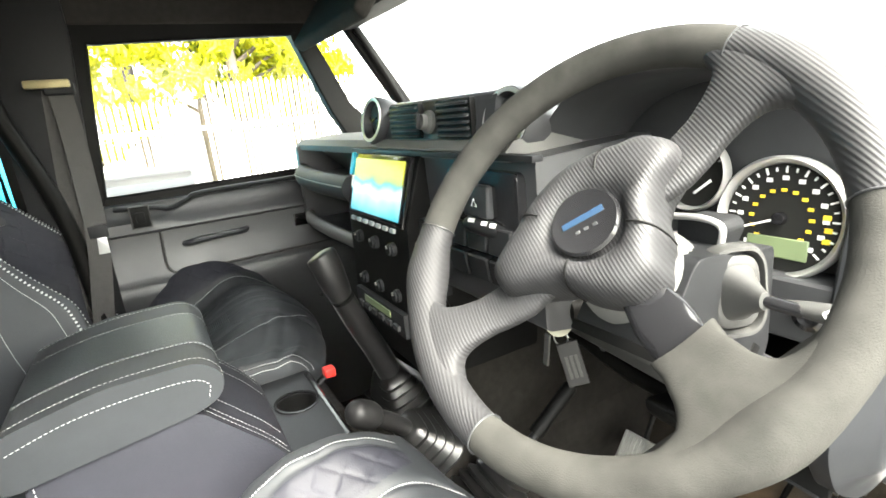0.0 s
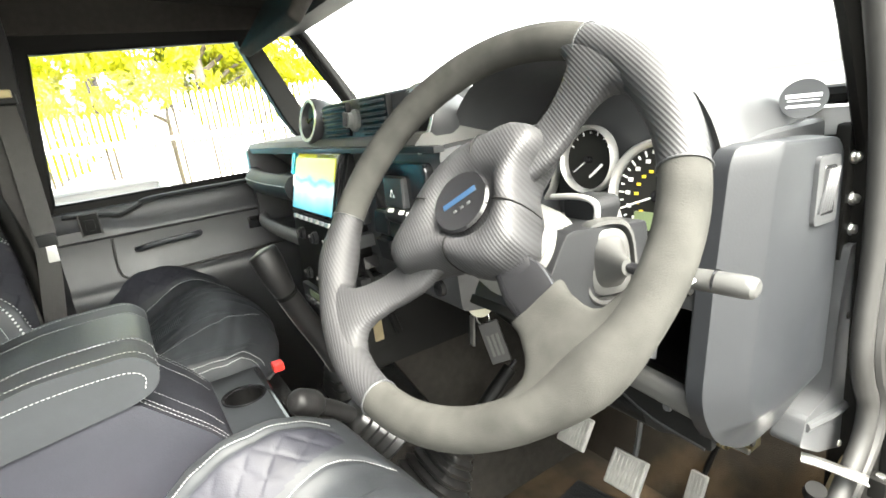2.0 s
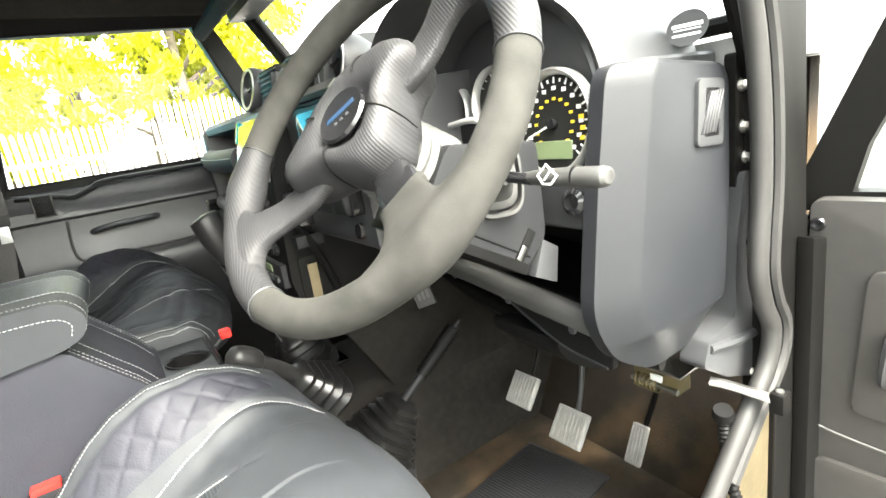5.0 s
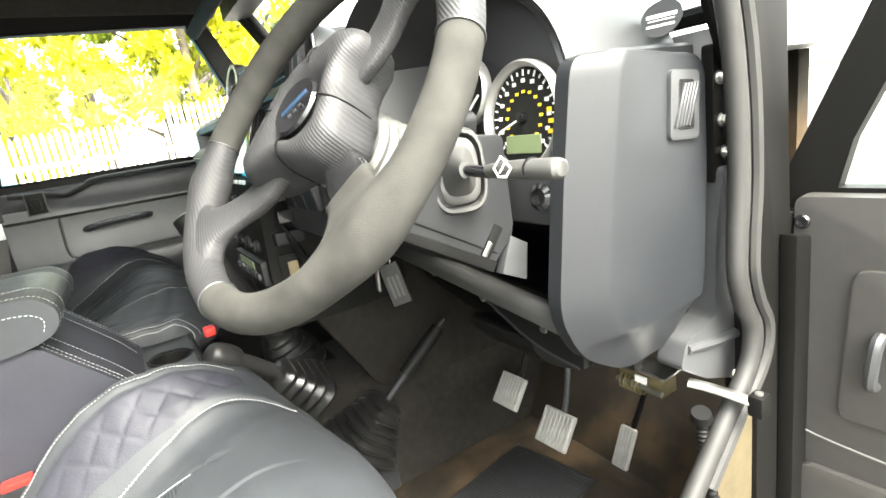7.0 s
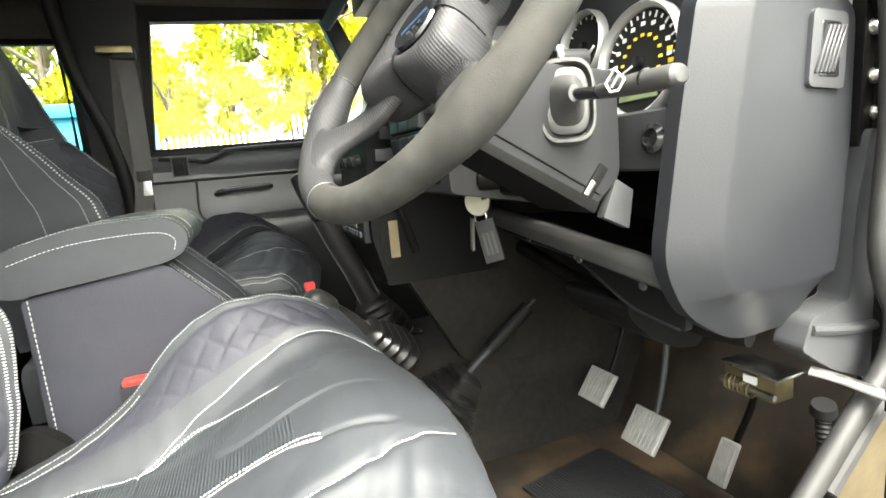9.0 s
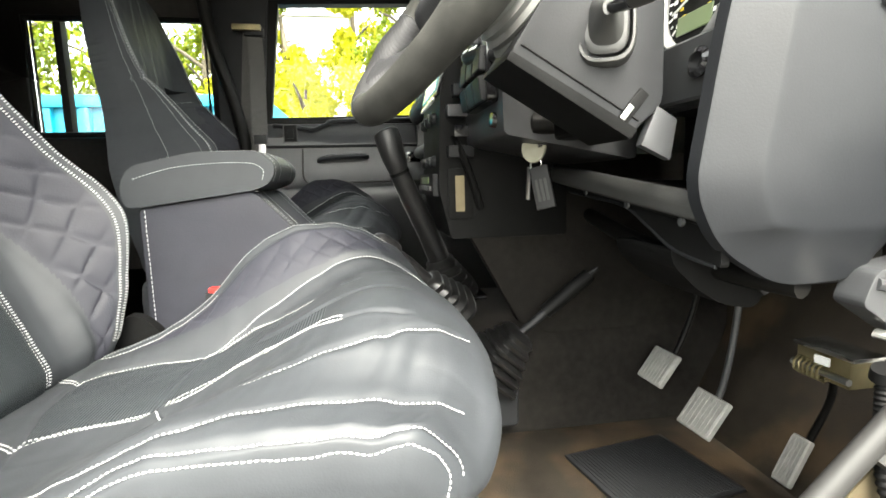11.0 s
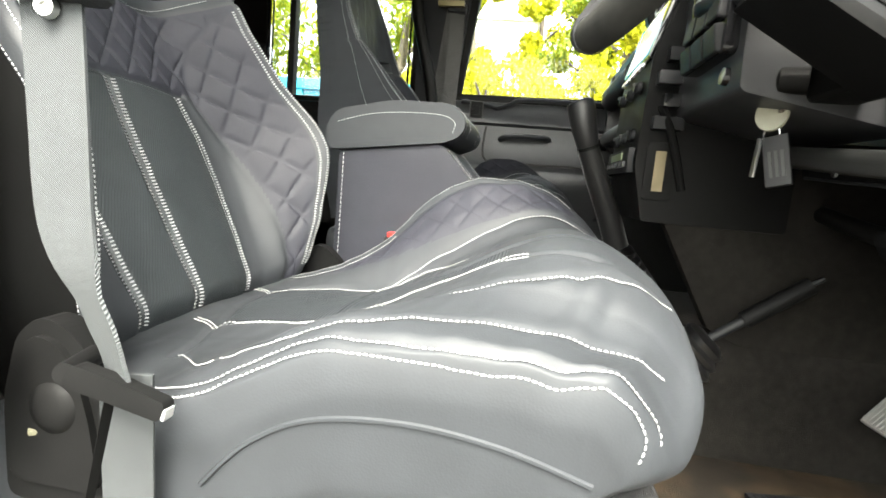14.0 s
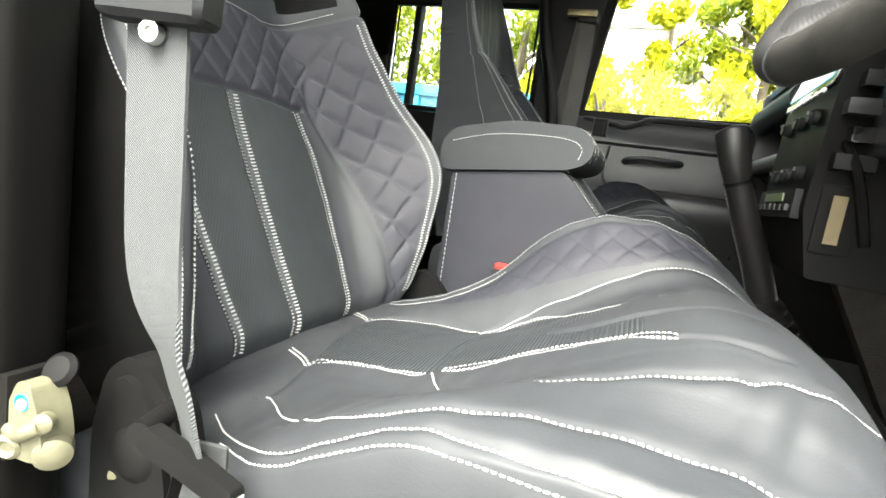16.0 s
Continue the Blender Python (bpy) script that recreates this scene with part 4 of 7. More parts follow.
    for sg in (-1, 1):
        if cx < 0:
            for ds in (-0.055, -0.030, 0.012):
                sb.stitches([(U(sg * (0.91 + ds)), 0.03), (U(sg * (0.91 + ds)), 0.3), (U(sg * (0.91 + ds)), 0.5), (U(sg * (0.90 + ds)), 0.62), (U(sg * (0.88 + ds)), 0.90)], st, -1, n=240, width=0.004, length=0.0035, gap=0.0035)
        else:
            for ds in (-0.074, -0.046):
                sb.stitches([(U(sg * (0.91 + ds)), 0.03), (U(sg * (0.91 + ds)), 0.3), (U(sg * (0.91 + ds)), 0.5), (U(sg * (0.91 + ds)), 0.56)], st, -1, n=240, width=0.0042, length=0.0020, gap=0.0024)
        for ds in ((0.0, 0.035) if cx > 0 else (0.035, 0.068)):
            sb.stitches([(U(sg * (0.91 + ds)), 0.03), (U(sg * (0.91 + ds)), 0.3), (U(sg * (0.91 + ds)), 0.5), (U(sg * (0.90 + ds)), 0.62), (U(sg * (0.90 + ds)), 0.95)], st, -1, n=240)
    sb.stitches([(U(-0.78), 0.590), (U(-0.4), 0.580), (U(0), 0.578), (U(0.4), 0.580), (U(0.78), 0.590)], st, -1, n=120)
    for s0 in (-0.13, 0.2):
        for ds in (-0.02, 0.02):
            sb.stitches([(U(s0 + ds), 0.585), (U(s0 + ds), 0.93)], st, -1, n=100)
    part("stitching", st, STITCH, bk, "white double stitching")

    # base, recliner and lever
    part("seat_base", box((cx - 0.235, -1.05, 0.17), (cx + 0.235, -0.56, 0.262 + lift), 0.012, 3), PLASTIC, seat)
    for sg in (-1, 1):
        rx = cx + sg * 0.262
        hinge = part("recliner_cover", prism(rounded([(-1.035, 0.215), (-0.925, 0.215), (-0.940, 0.29), (-0.955, 0.340), (-0.980, 0.364), (-1.003, 0.370), (-1.024, 0.352), (-1.037, 0.30)], 0.012, 4), "x", rx - 0.012, rx + 0.010, 0.008, 4, None), RUBBER, seat)
        if sg == lever_side:
            # raised inner shield of the hinge cover, a dished cap on it
            part("recliner_rim", prism(rounded([(-1.026, 0.235), (-0.946, 0.235), (-0.954, 0.290), (-0.966, 0.332), (-0.984, 0.352), (-1.002, 0.357), (-1.017, 0.342), (-1.028, 0.300)], 0.012, 4), "x", rx + sg * 0.010 - 0.006, rx + sg * 0.010 + 0.006, 0.005, 4), RUBBER, hinge, "raised black shield of the recliner cover")
            part("recliner_cap", lathe([(0, 0.012), (0.012, 0.011), (0.020, 0.007), (0.024, 0.0), (0.024, -0.01)], facing((rx + sg * 0.010, -0.986, 0.300), (sg, 0, 0)), 24), RUBBER, hinge)
            part("recliner_stem", tube([(rx + sg * 0.008, -0.955, 0.345), (rx + sg * 0.050, -0.940, 0.347)], 0.008, 12), RUBBER, seat)
            # lever blade: round at its pivot, widening to a bevelled square end
            blade = prism(rounded([(-0.040, -0.009), (-0.034, 0.007), (0.0, 0.0085), (0.039, 0.0075), (0.041, 0.004), (0.039, -0.007), (0.0, -0.0085), (-0.032, -0.011)], 0.004, 3), "x", -0.005, 0.005, 0.0025, 3)
            blade.transform(Matrix.Translation((rx + sg * 0.050, -0.900, 0.3425)) @ Matrix.Rotation(radians(-11), 4, "X") @ Matrix.Rotation(radians(-4 * sg), 4, "Z"))
            lev = part("recliner_lever", blade, RUBBER, seat, "shiny black recliner lever")
            # silver strip painted in as the highlight on the bevelled end
            part("lever_glint", obox((0.0095, 0.003, 0.008), Matrix.Translation((rx + sg * 0.0525, -0.8605, 0.3335)) @ Matrix.Rotation(radians(-11), 4, "X"), 0.0012, 2), SILVER, lev, "silver strip standing for the highlight on the lever's bevel")
            # bent bracket and bolt low on the frame
            part("frame_bracket", tube([(rx + sg * 0.016, -1.007, 0.277), (rx + sg * 0.010, -0.987, 0.279), (rx + sg * 0.010, -0.989, 0.264), (rx + sg * 0.010, -0.996, 0.237)], 0.0022, 8, False, True, None, 1.6), ZINC_PALE, seat, "bent zinc bracket")
            part("frame_bolt", lathe([(0, 0.008), (0.004, 0.008), (0.0045, 0.0), (0.009, 0.0), (0.009, -0.002), (0, -0.002)], facing((cx + sg * 0.238, -0.937, 0.232), (sg, 0, 0)), 10), STEEL, seat)
    return seat

make_seat("driver_seat", 0.430, "black quilted leather driver's sports seat with white stitching", 1)
pas = make_seat("passenger_seat", -0.455, "black quilted leather passenger sports seat with white stitching", -1, 0.085, 8, -1.050, 0.76, 0.045)
pas.location.y -= 0.045
for nm, x0, x1, lab in (("seat_box", 0.13, 0.66, "carpeted seat box under the driver's seat"), ("seat_box", -0.66, -0.16, "carpeted seat box under the passenger seat")):
    solid(nm, box((x0, -1.10, 0.045), (x1, -0.50, 0.245), 0.014, 3), CARPET_BOX, lab, "seat box", "structure")

# driver's belt: upper guide, webbing, buckle
dbelt = thing("seat_belt", (0.72, -0.98, 0.3), "grey webbing seat belt hanging beside the driver's seat", "seat belt", "front seat belts")
webbing([(0.735, -0.965, 0.66), (0.737, -0.953, 0.60), (0.737, -0.948, 0.52), (0.736, -0.944, 0.449), (0.735, -0.929, 0.403), (0.735, -0.914, 0.372), (0.733, -0.908, 0.350), (0.731, -0.905, 0.336)], (1, 0.12, 0), 0.040, BELT, dbelt, end=(0.75, -0.45, 0))
webbing([(0.728, -0.905, 0.348), (0.724, -0.907, 0.310), (0.718, -0.911, 0.265), (0.712, -0.913, 0.180)], (1, 0.25, 0), 0.036, BELT, dbelt, "lower_webbing")
part("belt_guide", obox((0.066, 0.030, 0.026), facing((0.739, -0.950, 0.604), (0.97, 0.2, 0.0)) @ Matrix.Rotation(radians(0), 4, "X"), 0.010, 3), PLASTIC, dbelt)
part("guide_bolt", lathe([(0, 0), (0.007, 0), (0.006, 0.005), (0.003, 0.005), (0.003, 0.003), (0, 0.003)], facing((0.741, -0.950, 0.584), (0.97, 0.2, 0)), 12), STEEL, dbelt)
bck = thing("belt_buckle", (0.135, -0.865, 0.36), "black belt buckle with a red release button beside the cubby box", "belt buckle")
part("stalk", tube([(0.130, -0.88, 0.25), (0.130, -0.87, 0.36)], 0.010, 8), PLASTIC, bck)
part("housing", box((0.117, -0.89, 0.35), (0.143, -0.845, 0.392), 0.005), PLASTIC, bck)
part("release_button", box((0.120, -0.885, 0.390), (0.140, -0.850, 0.400), 0.003), RED, bck, "red release button")

# ---- cubby box and console ----
cub = thing("cubby_box", (-0.05, -0.88, 0.17), "leather-covered cubby box with a padded armrest lid and white stitching", "cubby box")
body = prism(rounded([(-1.00, 0.17), (-1.00, 0.540), (-0.805, 0.566), (-0.724, 0.480), (-0.690, 0.432), (-0.690, 0.17)], 0.012, 3), "x", -0.185, 0.100, 0.010, 3)
part("body", body, LEATHER_SOFT, cub, "charcoal leather box body")
lidp = rounded([(-1.022, 0.540), (-0.800, 0.568), (-0.770, 0.582), (-0.762, 0.612), (-0.790, 0.638), (-0.90, 0.638), (-1.005, 0.615), (-1.025, 0.585)], 0.024, 5)
lid = part("armrest_lid", prism(lidp, "x", -0.195, 0.108, 0.020, 5), LEATHER, cub, "padded black leather armrest lid")
over = smooth_line([(0, -0.770, 0.585), (0, -0.7645, 0.603), (0, -0.770, 0.620), (0, -0.790, 0.6355), (0, -0.83, 0.6385), (0, -0.90, 0.6365), (0, -0.96, 0.626), (0, -1.005, 0.6135)], 12)
def over_row(name, x, dz, host, label=""):
    ln = [Vector((x, p.y, p.z + dz)) for p in over]
    nr = [Vector((0, (1 if p.y > -0.785 else 0), 1)) for p in ln]
    return part(name, stitch_line(ln, nr, 0.0042, 0.0018, 0.0012), STITCH, host, label)
for x, dz in ((0.090, 0.0006), (0.030, 0.0012), (-0.115, 0.0012), (-0.178, 0.0006)):
    over_row("stitching", x, dz, lid)
side = smooth_line([(0.1084, -0.786, 0.588), (0.1084, -0.784, 0.604), (0.1084, -0.806, 0.616), (0.1084, -0.87, 0.617), (0.1084, -0.94, 0.610), (0.1084, -1.004, 0.592)], 14)
part("stitching", stitch_line(side, [Vector((1, 0, 0))] * len(side), 0.0042, 0.0018, 0.0012), STITCH, lid)
wv_ = bmesh.new()
rings([[(x, p.y, p.z + 0.0016) for x in (-0.111, -0.06, 0.0, 0.026)] for p in over[18:]], False, False, wv_)
ex = bmesh.ops.extrude_face_region(wv_, geom=wv_.faces[:])
for v in [q for q in ex["geom"] if isinstance(q, bmesh.types.BMVert)]:
    v.co.z -= 0.004
part("woven_panel", wv_, CARBON_FINE, lid, "carbon-weave leather panel on the lid")
for x in (0.090, 0.074, 0.030, -0.115, -0.160, -0.175):
    ln = smooth_line([(x, -0.802, 0.5655), (x, -0.757, 0.5175), (x, -0.7225, 0.4800), (x, -0.6985, 0.4465)], 14)
    part("stitching", stitch_line(ln, [Vector((0.0, 0.7, 0.7))] * len(ln), 0.0046, 0.0018, 0.0013), STITCH, cub)
ln = smooth_line([(0.1005, -0.990, 0.535), (0.1005, -0.990, 0.40), (0.1005, -0.990, 0.28)], 14)
part("stitching", stitch_line(ln, [Vector((1, 0, 0))] * len(ln), 0.006, 0.0024, 0.0017), STITCH, cub)
con = thing("console_tray", (-0.05, -0.58, 0.30), "black plastic console tray with a cup holder", "console tray")
part("tray", prism(rounded([(-0.72, 0.17), (-0.72, 0.352), (-0.60, 0.348), (-0.595, 0.17)], 0.008, 3), "x", -0.19, 0.085, 0.006, 2), PLASTIC_GREY, con)
CUP = Vector((-0.075, -0.648, 0.0))
tl = []
for r, z in ((None, 0.352), (None, 0.430), (0.037, 0.431), (0.036, 0.422), (0.033, 0.358), (0.001, 0.356)):
    row = []
    for k in range(48):
        a = 2 * math.pi * k / 48
        c_, s_ = math.cos(a), math.sin(a)
        if r is None:
            hx = 0.160 if c_ > 0 else 0.115
            hy = 0.050 if s_ > 0 else 0.072
            q = min(hx / max(1e-6, abs(c_)), hy / max(1e-6, abs(s_)))
        else:
            q = r
        row.append((CUP.x + q * c_, CUP.y + q * s_, z))
    tl.append(row)
part("cup_top", rings(tl), PLASTIC_CASE, con, "grey console top with a deep cup well")
cm = facing((-0.075, -0.648, 0.428), (0, 0.05, 1), (0, 1, 0))
part("cup_holder_ring", lathe([(0.036, 0.001), (0.041, 0.001), (0.041, 0.005), (0.036, 0.005)], cm, 32), GLOSS, con)
part("cup_liner", lathe([(0.0352, 0.0), (0.0322, -0.066), (0.0, -0.067), (0.0, -0.069), (0.0330, -0.068), (0.0360, 0.0)], cm, 32), RUBBER, con)
part("side_rail", tube([(-0.17, -0.602, 0.432), (0.08, -0.602, 0.426)], 0.006, 8), GLOSS, con)
rbn = thing("red_release", (-0.13, -0.57, 0.43), "small red lever knob on the console", "knob")
part("stem", tube([(-0.13, -0.590, 0.420), (-0.13, -0.570, 0.436)], 0.004, 8), PLASTIC, rbn)
part("knob", box((-0.142, -0.578, 0.432), (-0.118, -0.556, 0.450), 0.005, 3), RED, rbn)

# ---- tunnel, levers, pedals ----
tun = prism(rounded([(-0.28, 0.03), (-0.27, 0.24), (-0.23, 0.295), (0.04, 0.295), (0.085, 0.24), (0.10, 0.03)], 0.03, 4), "y", -0.66, 0.20, 0.006, 2)
solid("tunnel", tun, CARPET, "carpeted transmission tunnel between the footwells", "tunnel", "structure")

def gaiter(parent, base, tip, r0, r1, folds, material=RUBBER, sq=0.8, name="gaiter"):
    base, tip = Vector(base), Vector(tip)
    m = facing(base, tip - base, (0, 1, 0.01))
    L = (tip - base).length
    prof = []
    for k in range(folds):
        t0 = k / folds
        r = r0 + (r1 - r0) * t0
        prof += [(r, L * t0), (r * 1.02, L * (t0 + 0.35 / folds)), (r * 0.80, L * (t0 + 0.8 / folds))]
    prof += [(r1 * 0.7, L), (0.0, L)]
    mm_ = m @ Matrix.Diagonal((1, sq, 1, 1))
    lp = []
    for r, h in prof:
        row = []
        for k in range(36):
            c_, s_ = math.cos(k * math.pi / 18), math.sin(k * math.pi / 18)
            q = r / (abs(c_) ** 4 + abs(s_) ** 4) ** 0.25
            row.append(mm_ @ Vector((q * c_, q * s_, h)))
        lp.append(row)
    bm = rings(lp)
    bmesh.ops.remove_doubles(bm, verts=bm.verts, dist=1e-6)
    return part(name, bm, material, parent, "", 30)

gear = thing("gear_lever", (-0.11, -0.45, 0.295), "black leather gear lever with a stitched sleeve and rubber gaiter", "gear lever")
part("gaiter_plate", box((-0.245, -0.47, 0.290), (-0.085, -0.33, 0.304), 0.006, 2), GLOSS, gear)
gaiter(gear, (-0.160, -0.405, 0.302), (-0.146, -0.435, 0.390), 0.080, 0.034, 5, GAITER)
sl = smooth_line([(-0.150, -0.428, 0.370), (-0.132, -0.460, 0.45), (-0.112, -0.500, 0.535), (-0.098, -0.527, 0.598)], 6)
sleeve = part("sleeve", tube(sl, [0.0265 - 0.004 * i / (len(sl) - 1) for i in range(len(sl))], 18), LEVER, gear, "black leather sleeve")
part("collar", tube([sl[-1] - (sl[-1] - sl[-2]).normalized() * 0.004, sl[-1] + (sl[-1] - sl[-2]).normalized() * 0.003], 0.0235, 18), RUBBER, gear)
ss = bmesh.new()
ln = [p + Vector((0.0080 - 0.0015 * i / (len(sl) - 1), -0.0245 + 0.004 * i / (len(sl) - 1), -0.0075)) for i, p in enumerate(sl)]
stitch_line(ln, [Vector((0.3, -0.9, -0.2))] * len(ln), 0.005, 0.003, 0.0016, ss)
part("stitching", ss, STITCH, sleeve)
kb = smooth_line([(-0.098, -0.527, 0.596), (-0.095, -0.533, 0.616), (-0.095, -0.541, 0.642), (-0.098, -0.547, 0.666), (-0.102, -0.552, 0.684), (-0.104, -0.555, 0.692)], 5)
part("knob", tube(kb, [0.0205 + 0.0085 * math.sin(min(1, i / 16) * math.pi / 2) if i < 20 else 0.029 * math.cos((i - 20) / 5 * 1.5) for i in range(len(kb))], 20, False, True, None, 0.9), LEVER, gear, "black leather gear knob")

xfer = thing("transfer_lever", (0.03, -0.47, 0.295), "short black leather transfer lever with rubber gaiter", "transfer lever")
gaiter(xfer, (0.020, -0.430, 0.298), (0.044, -0.490, 0.375), 0.066, 0.028, 5, GAITER)
xs = smooth_line([(0.042, -0.485, 0.368), (0.054, -0.520, 0.405), (0.064, -0.552, 0.432)], 6)
part("sleeve", tube(xs, 0.0155, 14), LEVER, xfer)
xk = smooth_line([(0.063, -0.549, 0.430), (0.069, -0.566, 0.444), (0.076, -0.588, 0.462), (0.079, -0.597, 0.469)], 6)
part("knob", tube(xk, [0.017, 0.019, 0.0215, 0.023, 0.024, 0.0245, 0.025, 0.025, 0.0245, 0.024, 0.0235, 0.0225, 0.021, 0.019, 0.017, 0.014, 0.010, 0.005, 0.001], 18), LEVER, xfer)

hb = thing("handbrake", (0.125, -0.38, 0.20), "black handbrake lever rising from a pleated rubber boot", "handbrake")
part("bracket", box((0.085, -0.46, 0.10), (0.165, -0.33, 0.215), 0.010, 3), PLASTIC, hb)
gaiter(hb, (0.125, -0.385, 0.205), (0.135, -0.315, 0.280), 0.076, 0.030, 6, GAITER, 0.8)
part("lever", tube([(0.133, -0.335, 0.262), (0.140, -0.262, 0.322)], 0.0085, 10), PLASTIC, hb, "dark lever shaft")
part("grip", tube(smooth_line([(0.139, -0.270, 0.316), (0.142, -0.235, 0.345), (0.144, -0.190, 0.380), (0.1445, -0.180, 0.388)], 6), [0.0145] * 17 + [0.012, 0.005], 12), RUBBER, hb)
part("release_rod", tube([(0.143, -0.186, 0.384), (0.146, -0.165, 0.400)], 0.004, 8), PLASTIC, hb)

def pedal(name, c, w, h, n, arm, label):
    p = thing(name, c, label, "pedal", "foot pedals")
    m = facing(c, n)
    pad = part("pad", obox((w, h, 0.012), m, 0.005, 3), PEDAL, p, "worn grey ribbed rubber pad")
    rbm = bmesh.new()
    k = 8 if w > 0.05 else 5
    for i in range(k):
        obox((w * 0.075, h * 0.86, 0.0020), m @ Matrix.Translation((-w * 0.42 + i * w * 0.84 / (k - 1), 0, 0.0065)), 0.0006, 1, rbm)
    part("ribs", rbm, PEDAL, pad)
    part("arm", tube(smooth_line([Vector(c) - Vector(n) * 0.008, *arm], 6), 0.0055, 10), PLASTIC_GREY if name == "brake_pedal" else BODY_BLACK, p)
    return p

pedal("clutch_pedal", Vector((0.193, -0.058, 0.208)), 0.070, 0.070, Vector((0.05, -0.80, 0.6)), [(0.196, -0.025, 0.235), (0.200, 0.005, 0.32), (0.202, 0.03, 0.44)], "clutch pedal with a worn square rubber pad")
pedal("brake_pedal", Vector((0.314, -0.048, 0.168)), 0.076, 0.072, Vector((0.05, -0.80, 0.6)), [(0.316, -0.022, 0.195), (0.319, -0.005, 0.28), (0.320, 0.01, 0.42)], "brake pedal with a worn square rubber pad")
pedal("accelerator_pedal", Vector((0.398, 0.050, 0.118)), 0.034, 0.082, Vector((0.0, -0.88, 0.45)), [(0.405, 0.075, 0.16), (0.425, 0.085, 0.24), (0.440, 0.06, 0.305)], "narrow accelerator pedal with a ribbed pad")
pbx = thing("pedal_box", (0.27, 0.0, 0.42), "black pressed steel pedal box under the dashboard", "pedal box")
part("housing", box((0.17, -0.02, 0.40), (0.385, 0.20, 0.50), 0.006), BODY_BLACK, pbx)
part("flange", box((0.16, -0.035, 0.392), (0.40, -0.015, 0.412), 0.004), BODY_BLACK, pbx)
acb = thing("throttle_bracket", (0.47, 0.02, 0.31), "yellow zinc plated throttle bracket with a coil spring", "bracket")
part("plate", box((0.425, 0.018, 0.285), (0.510, 0.060, 0.330), 0.003), BRASSY, acb)
part("top_flange", box((0.430, 0.005, 0.328), (0.525, 0.060, 0.334), 0.002), STEEL, acb)
coil = [(0.435 + 0.0011 * i, 0.012 + 0.012 * math.cos(i * 0.9), 0.298 + 0.012 * math.sin(i * 0.9)) for i in range(42)]
part("spring", tube(coil, 0.0022, 6), BRASSY, acb)
part("pivot_rod", tube([(0.425, 0.012, 0.298), (0.515, 0.012, 0.298)], 0.005, 8), STEEL, acb)
part("label_tab", box((0.470, 0.002, 0.312), (0.492, 0.006, 0.324), 0.001), MARK_W, acb)

# ---- dashboard ----
dash = thing("dashboard", (0.0, -0.30, 0.5), "black and grey moulded dashboard with switches, dials and open shelves", "dashboard")
# upper pad, swept across the car; its paler grey stands in for glare
sec = [(-0.415, 0.852), (-0.418, 0.866), (-0.405, 0.878), (-0.30, 0.884), (-0.02, 0.872), (0.02, 0.85), (0.02, 0.70), (-0.20, 0.70), (-0.36, 0.845)]
part("top_pad", rings([[(x, y, z) for y, z in sec] for x in (-0.665, -0.64, -0.3, 0.0, 0.30)]), PLASTIC_PALE, dash, "grey padded dash top, toned pale for windscreen glare", 30)
part("left_cheek", prism(rounded([(-0.425, 0.865), (-0.425, 0.655), (-0.36, 0.60), (0.0, 0.60), (0.0, 0.865)], 0.012, 3), "x", -0.668, -0.640, 0.006, 2), PLASTIC_GREY, dash)
part("shelf_back", box((-0.642, -0.20, 0.56), (-0.20, -0.17, 0.868), 0.003), PLASTIC, dash)
# leather lipped open shelves
def lip(name, z, y, r, material, label):
    t = part(name, tube(smooth_line([(-0.642, y + 0.01, z), (-0.58, y - 0.006, z - 0.003), (-0.42, y - 0.010, z - 0.006), (-0.22, y - 0.006, z - 0.006)], 6), r, 12, False, True, None, 1.2, (0, 0, 1)), material, dash, label)
    return t
up1 = lip("shelf_lip", 0.786, -0.425, 0.024, LEATHER, "padded leather shelf edge with white stitching")
sb_ = bmesh.new()
ln = smooth_line([(-0.640, -0.4395, 0.793), (-0.58, -0.4555, 0.790), (-0.42, -0.4595, 0.787), (-0.22, -0.4555, 0.787)], 10)
stitch_line(ln, [Vector((0, -1, 0.7))] * len(ln), 0.007, 0.004, 0.003, sb_)
part("stitching", sb_, STITCH, up1)
part("shelf_board", box((-0.642, -0.425, 0.772), (-0.20, -0.18, 0.784), 0.003), PLASTIC, dash)
lip("grab_rail", 0.668, -0.425, 0.014, PLASTIC_PALE, "pale plastic lower shelf rail")
part("shelf_board", box((-0.642, -0.42, 0.648), (-0.20, -0.18, 0.658), 0.003), PLASTIC, dash)
part("knee_panel", prism([(-0.40, 0.650), (-0.30, 0.56), (-0.10, 0.50), (0.05, 0.50), (0.05, 0.60), (-0.2, 0.655)], "x", -0.64, -0.20, 0.004), PLASTIC, dash)

# vent unit on top with two round outlets
part("vent_unit", prism(rounded([(-0.400, 0.868), (-0.385, 0.940), (-0.30, 0.945), (-0.20, 0.884), (-0.20, 0.868)], 0.01, 3), "x", -0.10, 0.245, 0.008, 2), PLASTIC_GREY, dash)
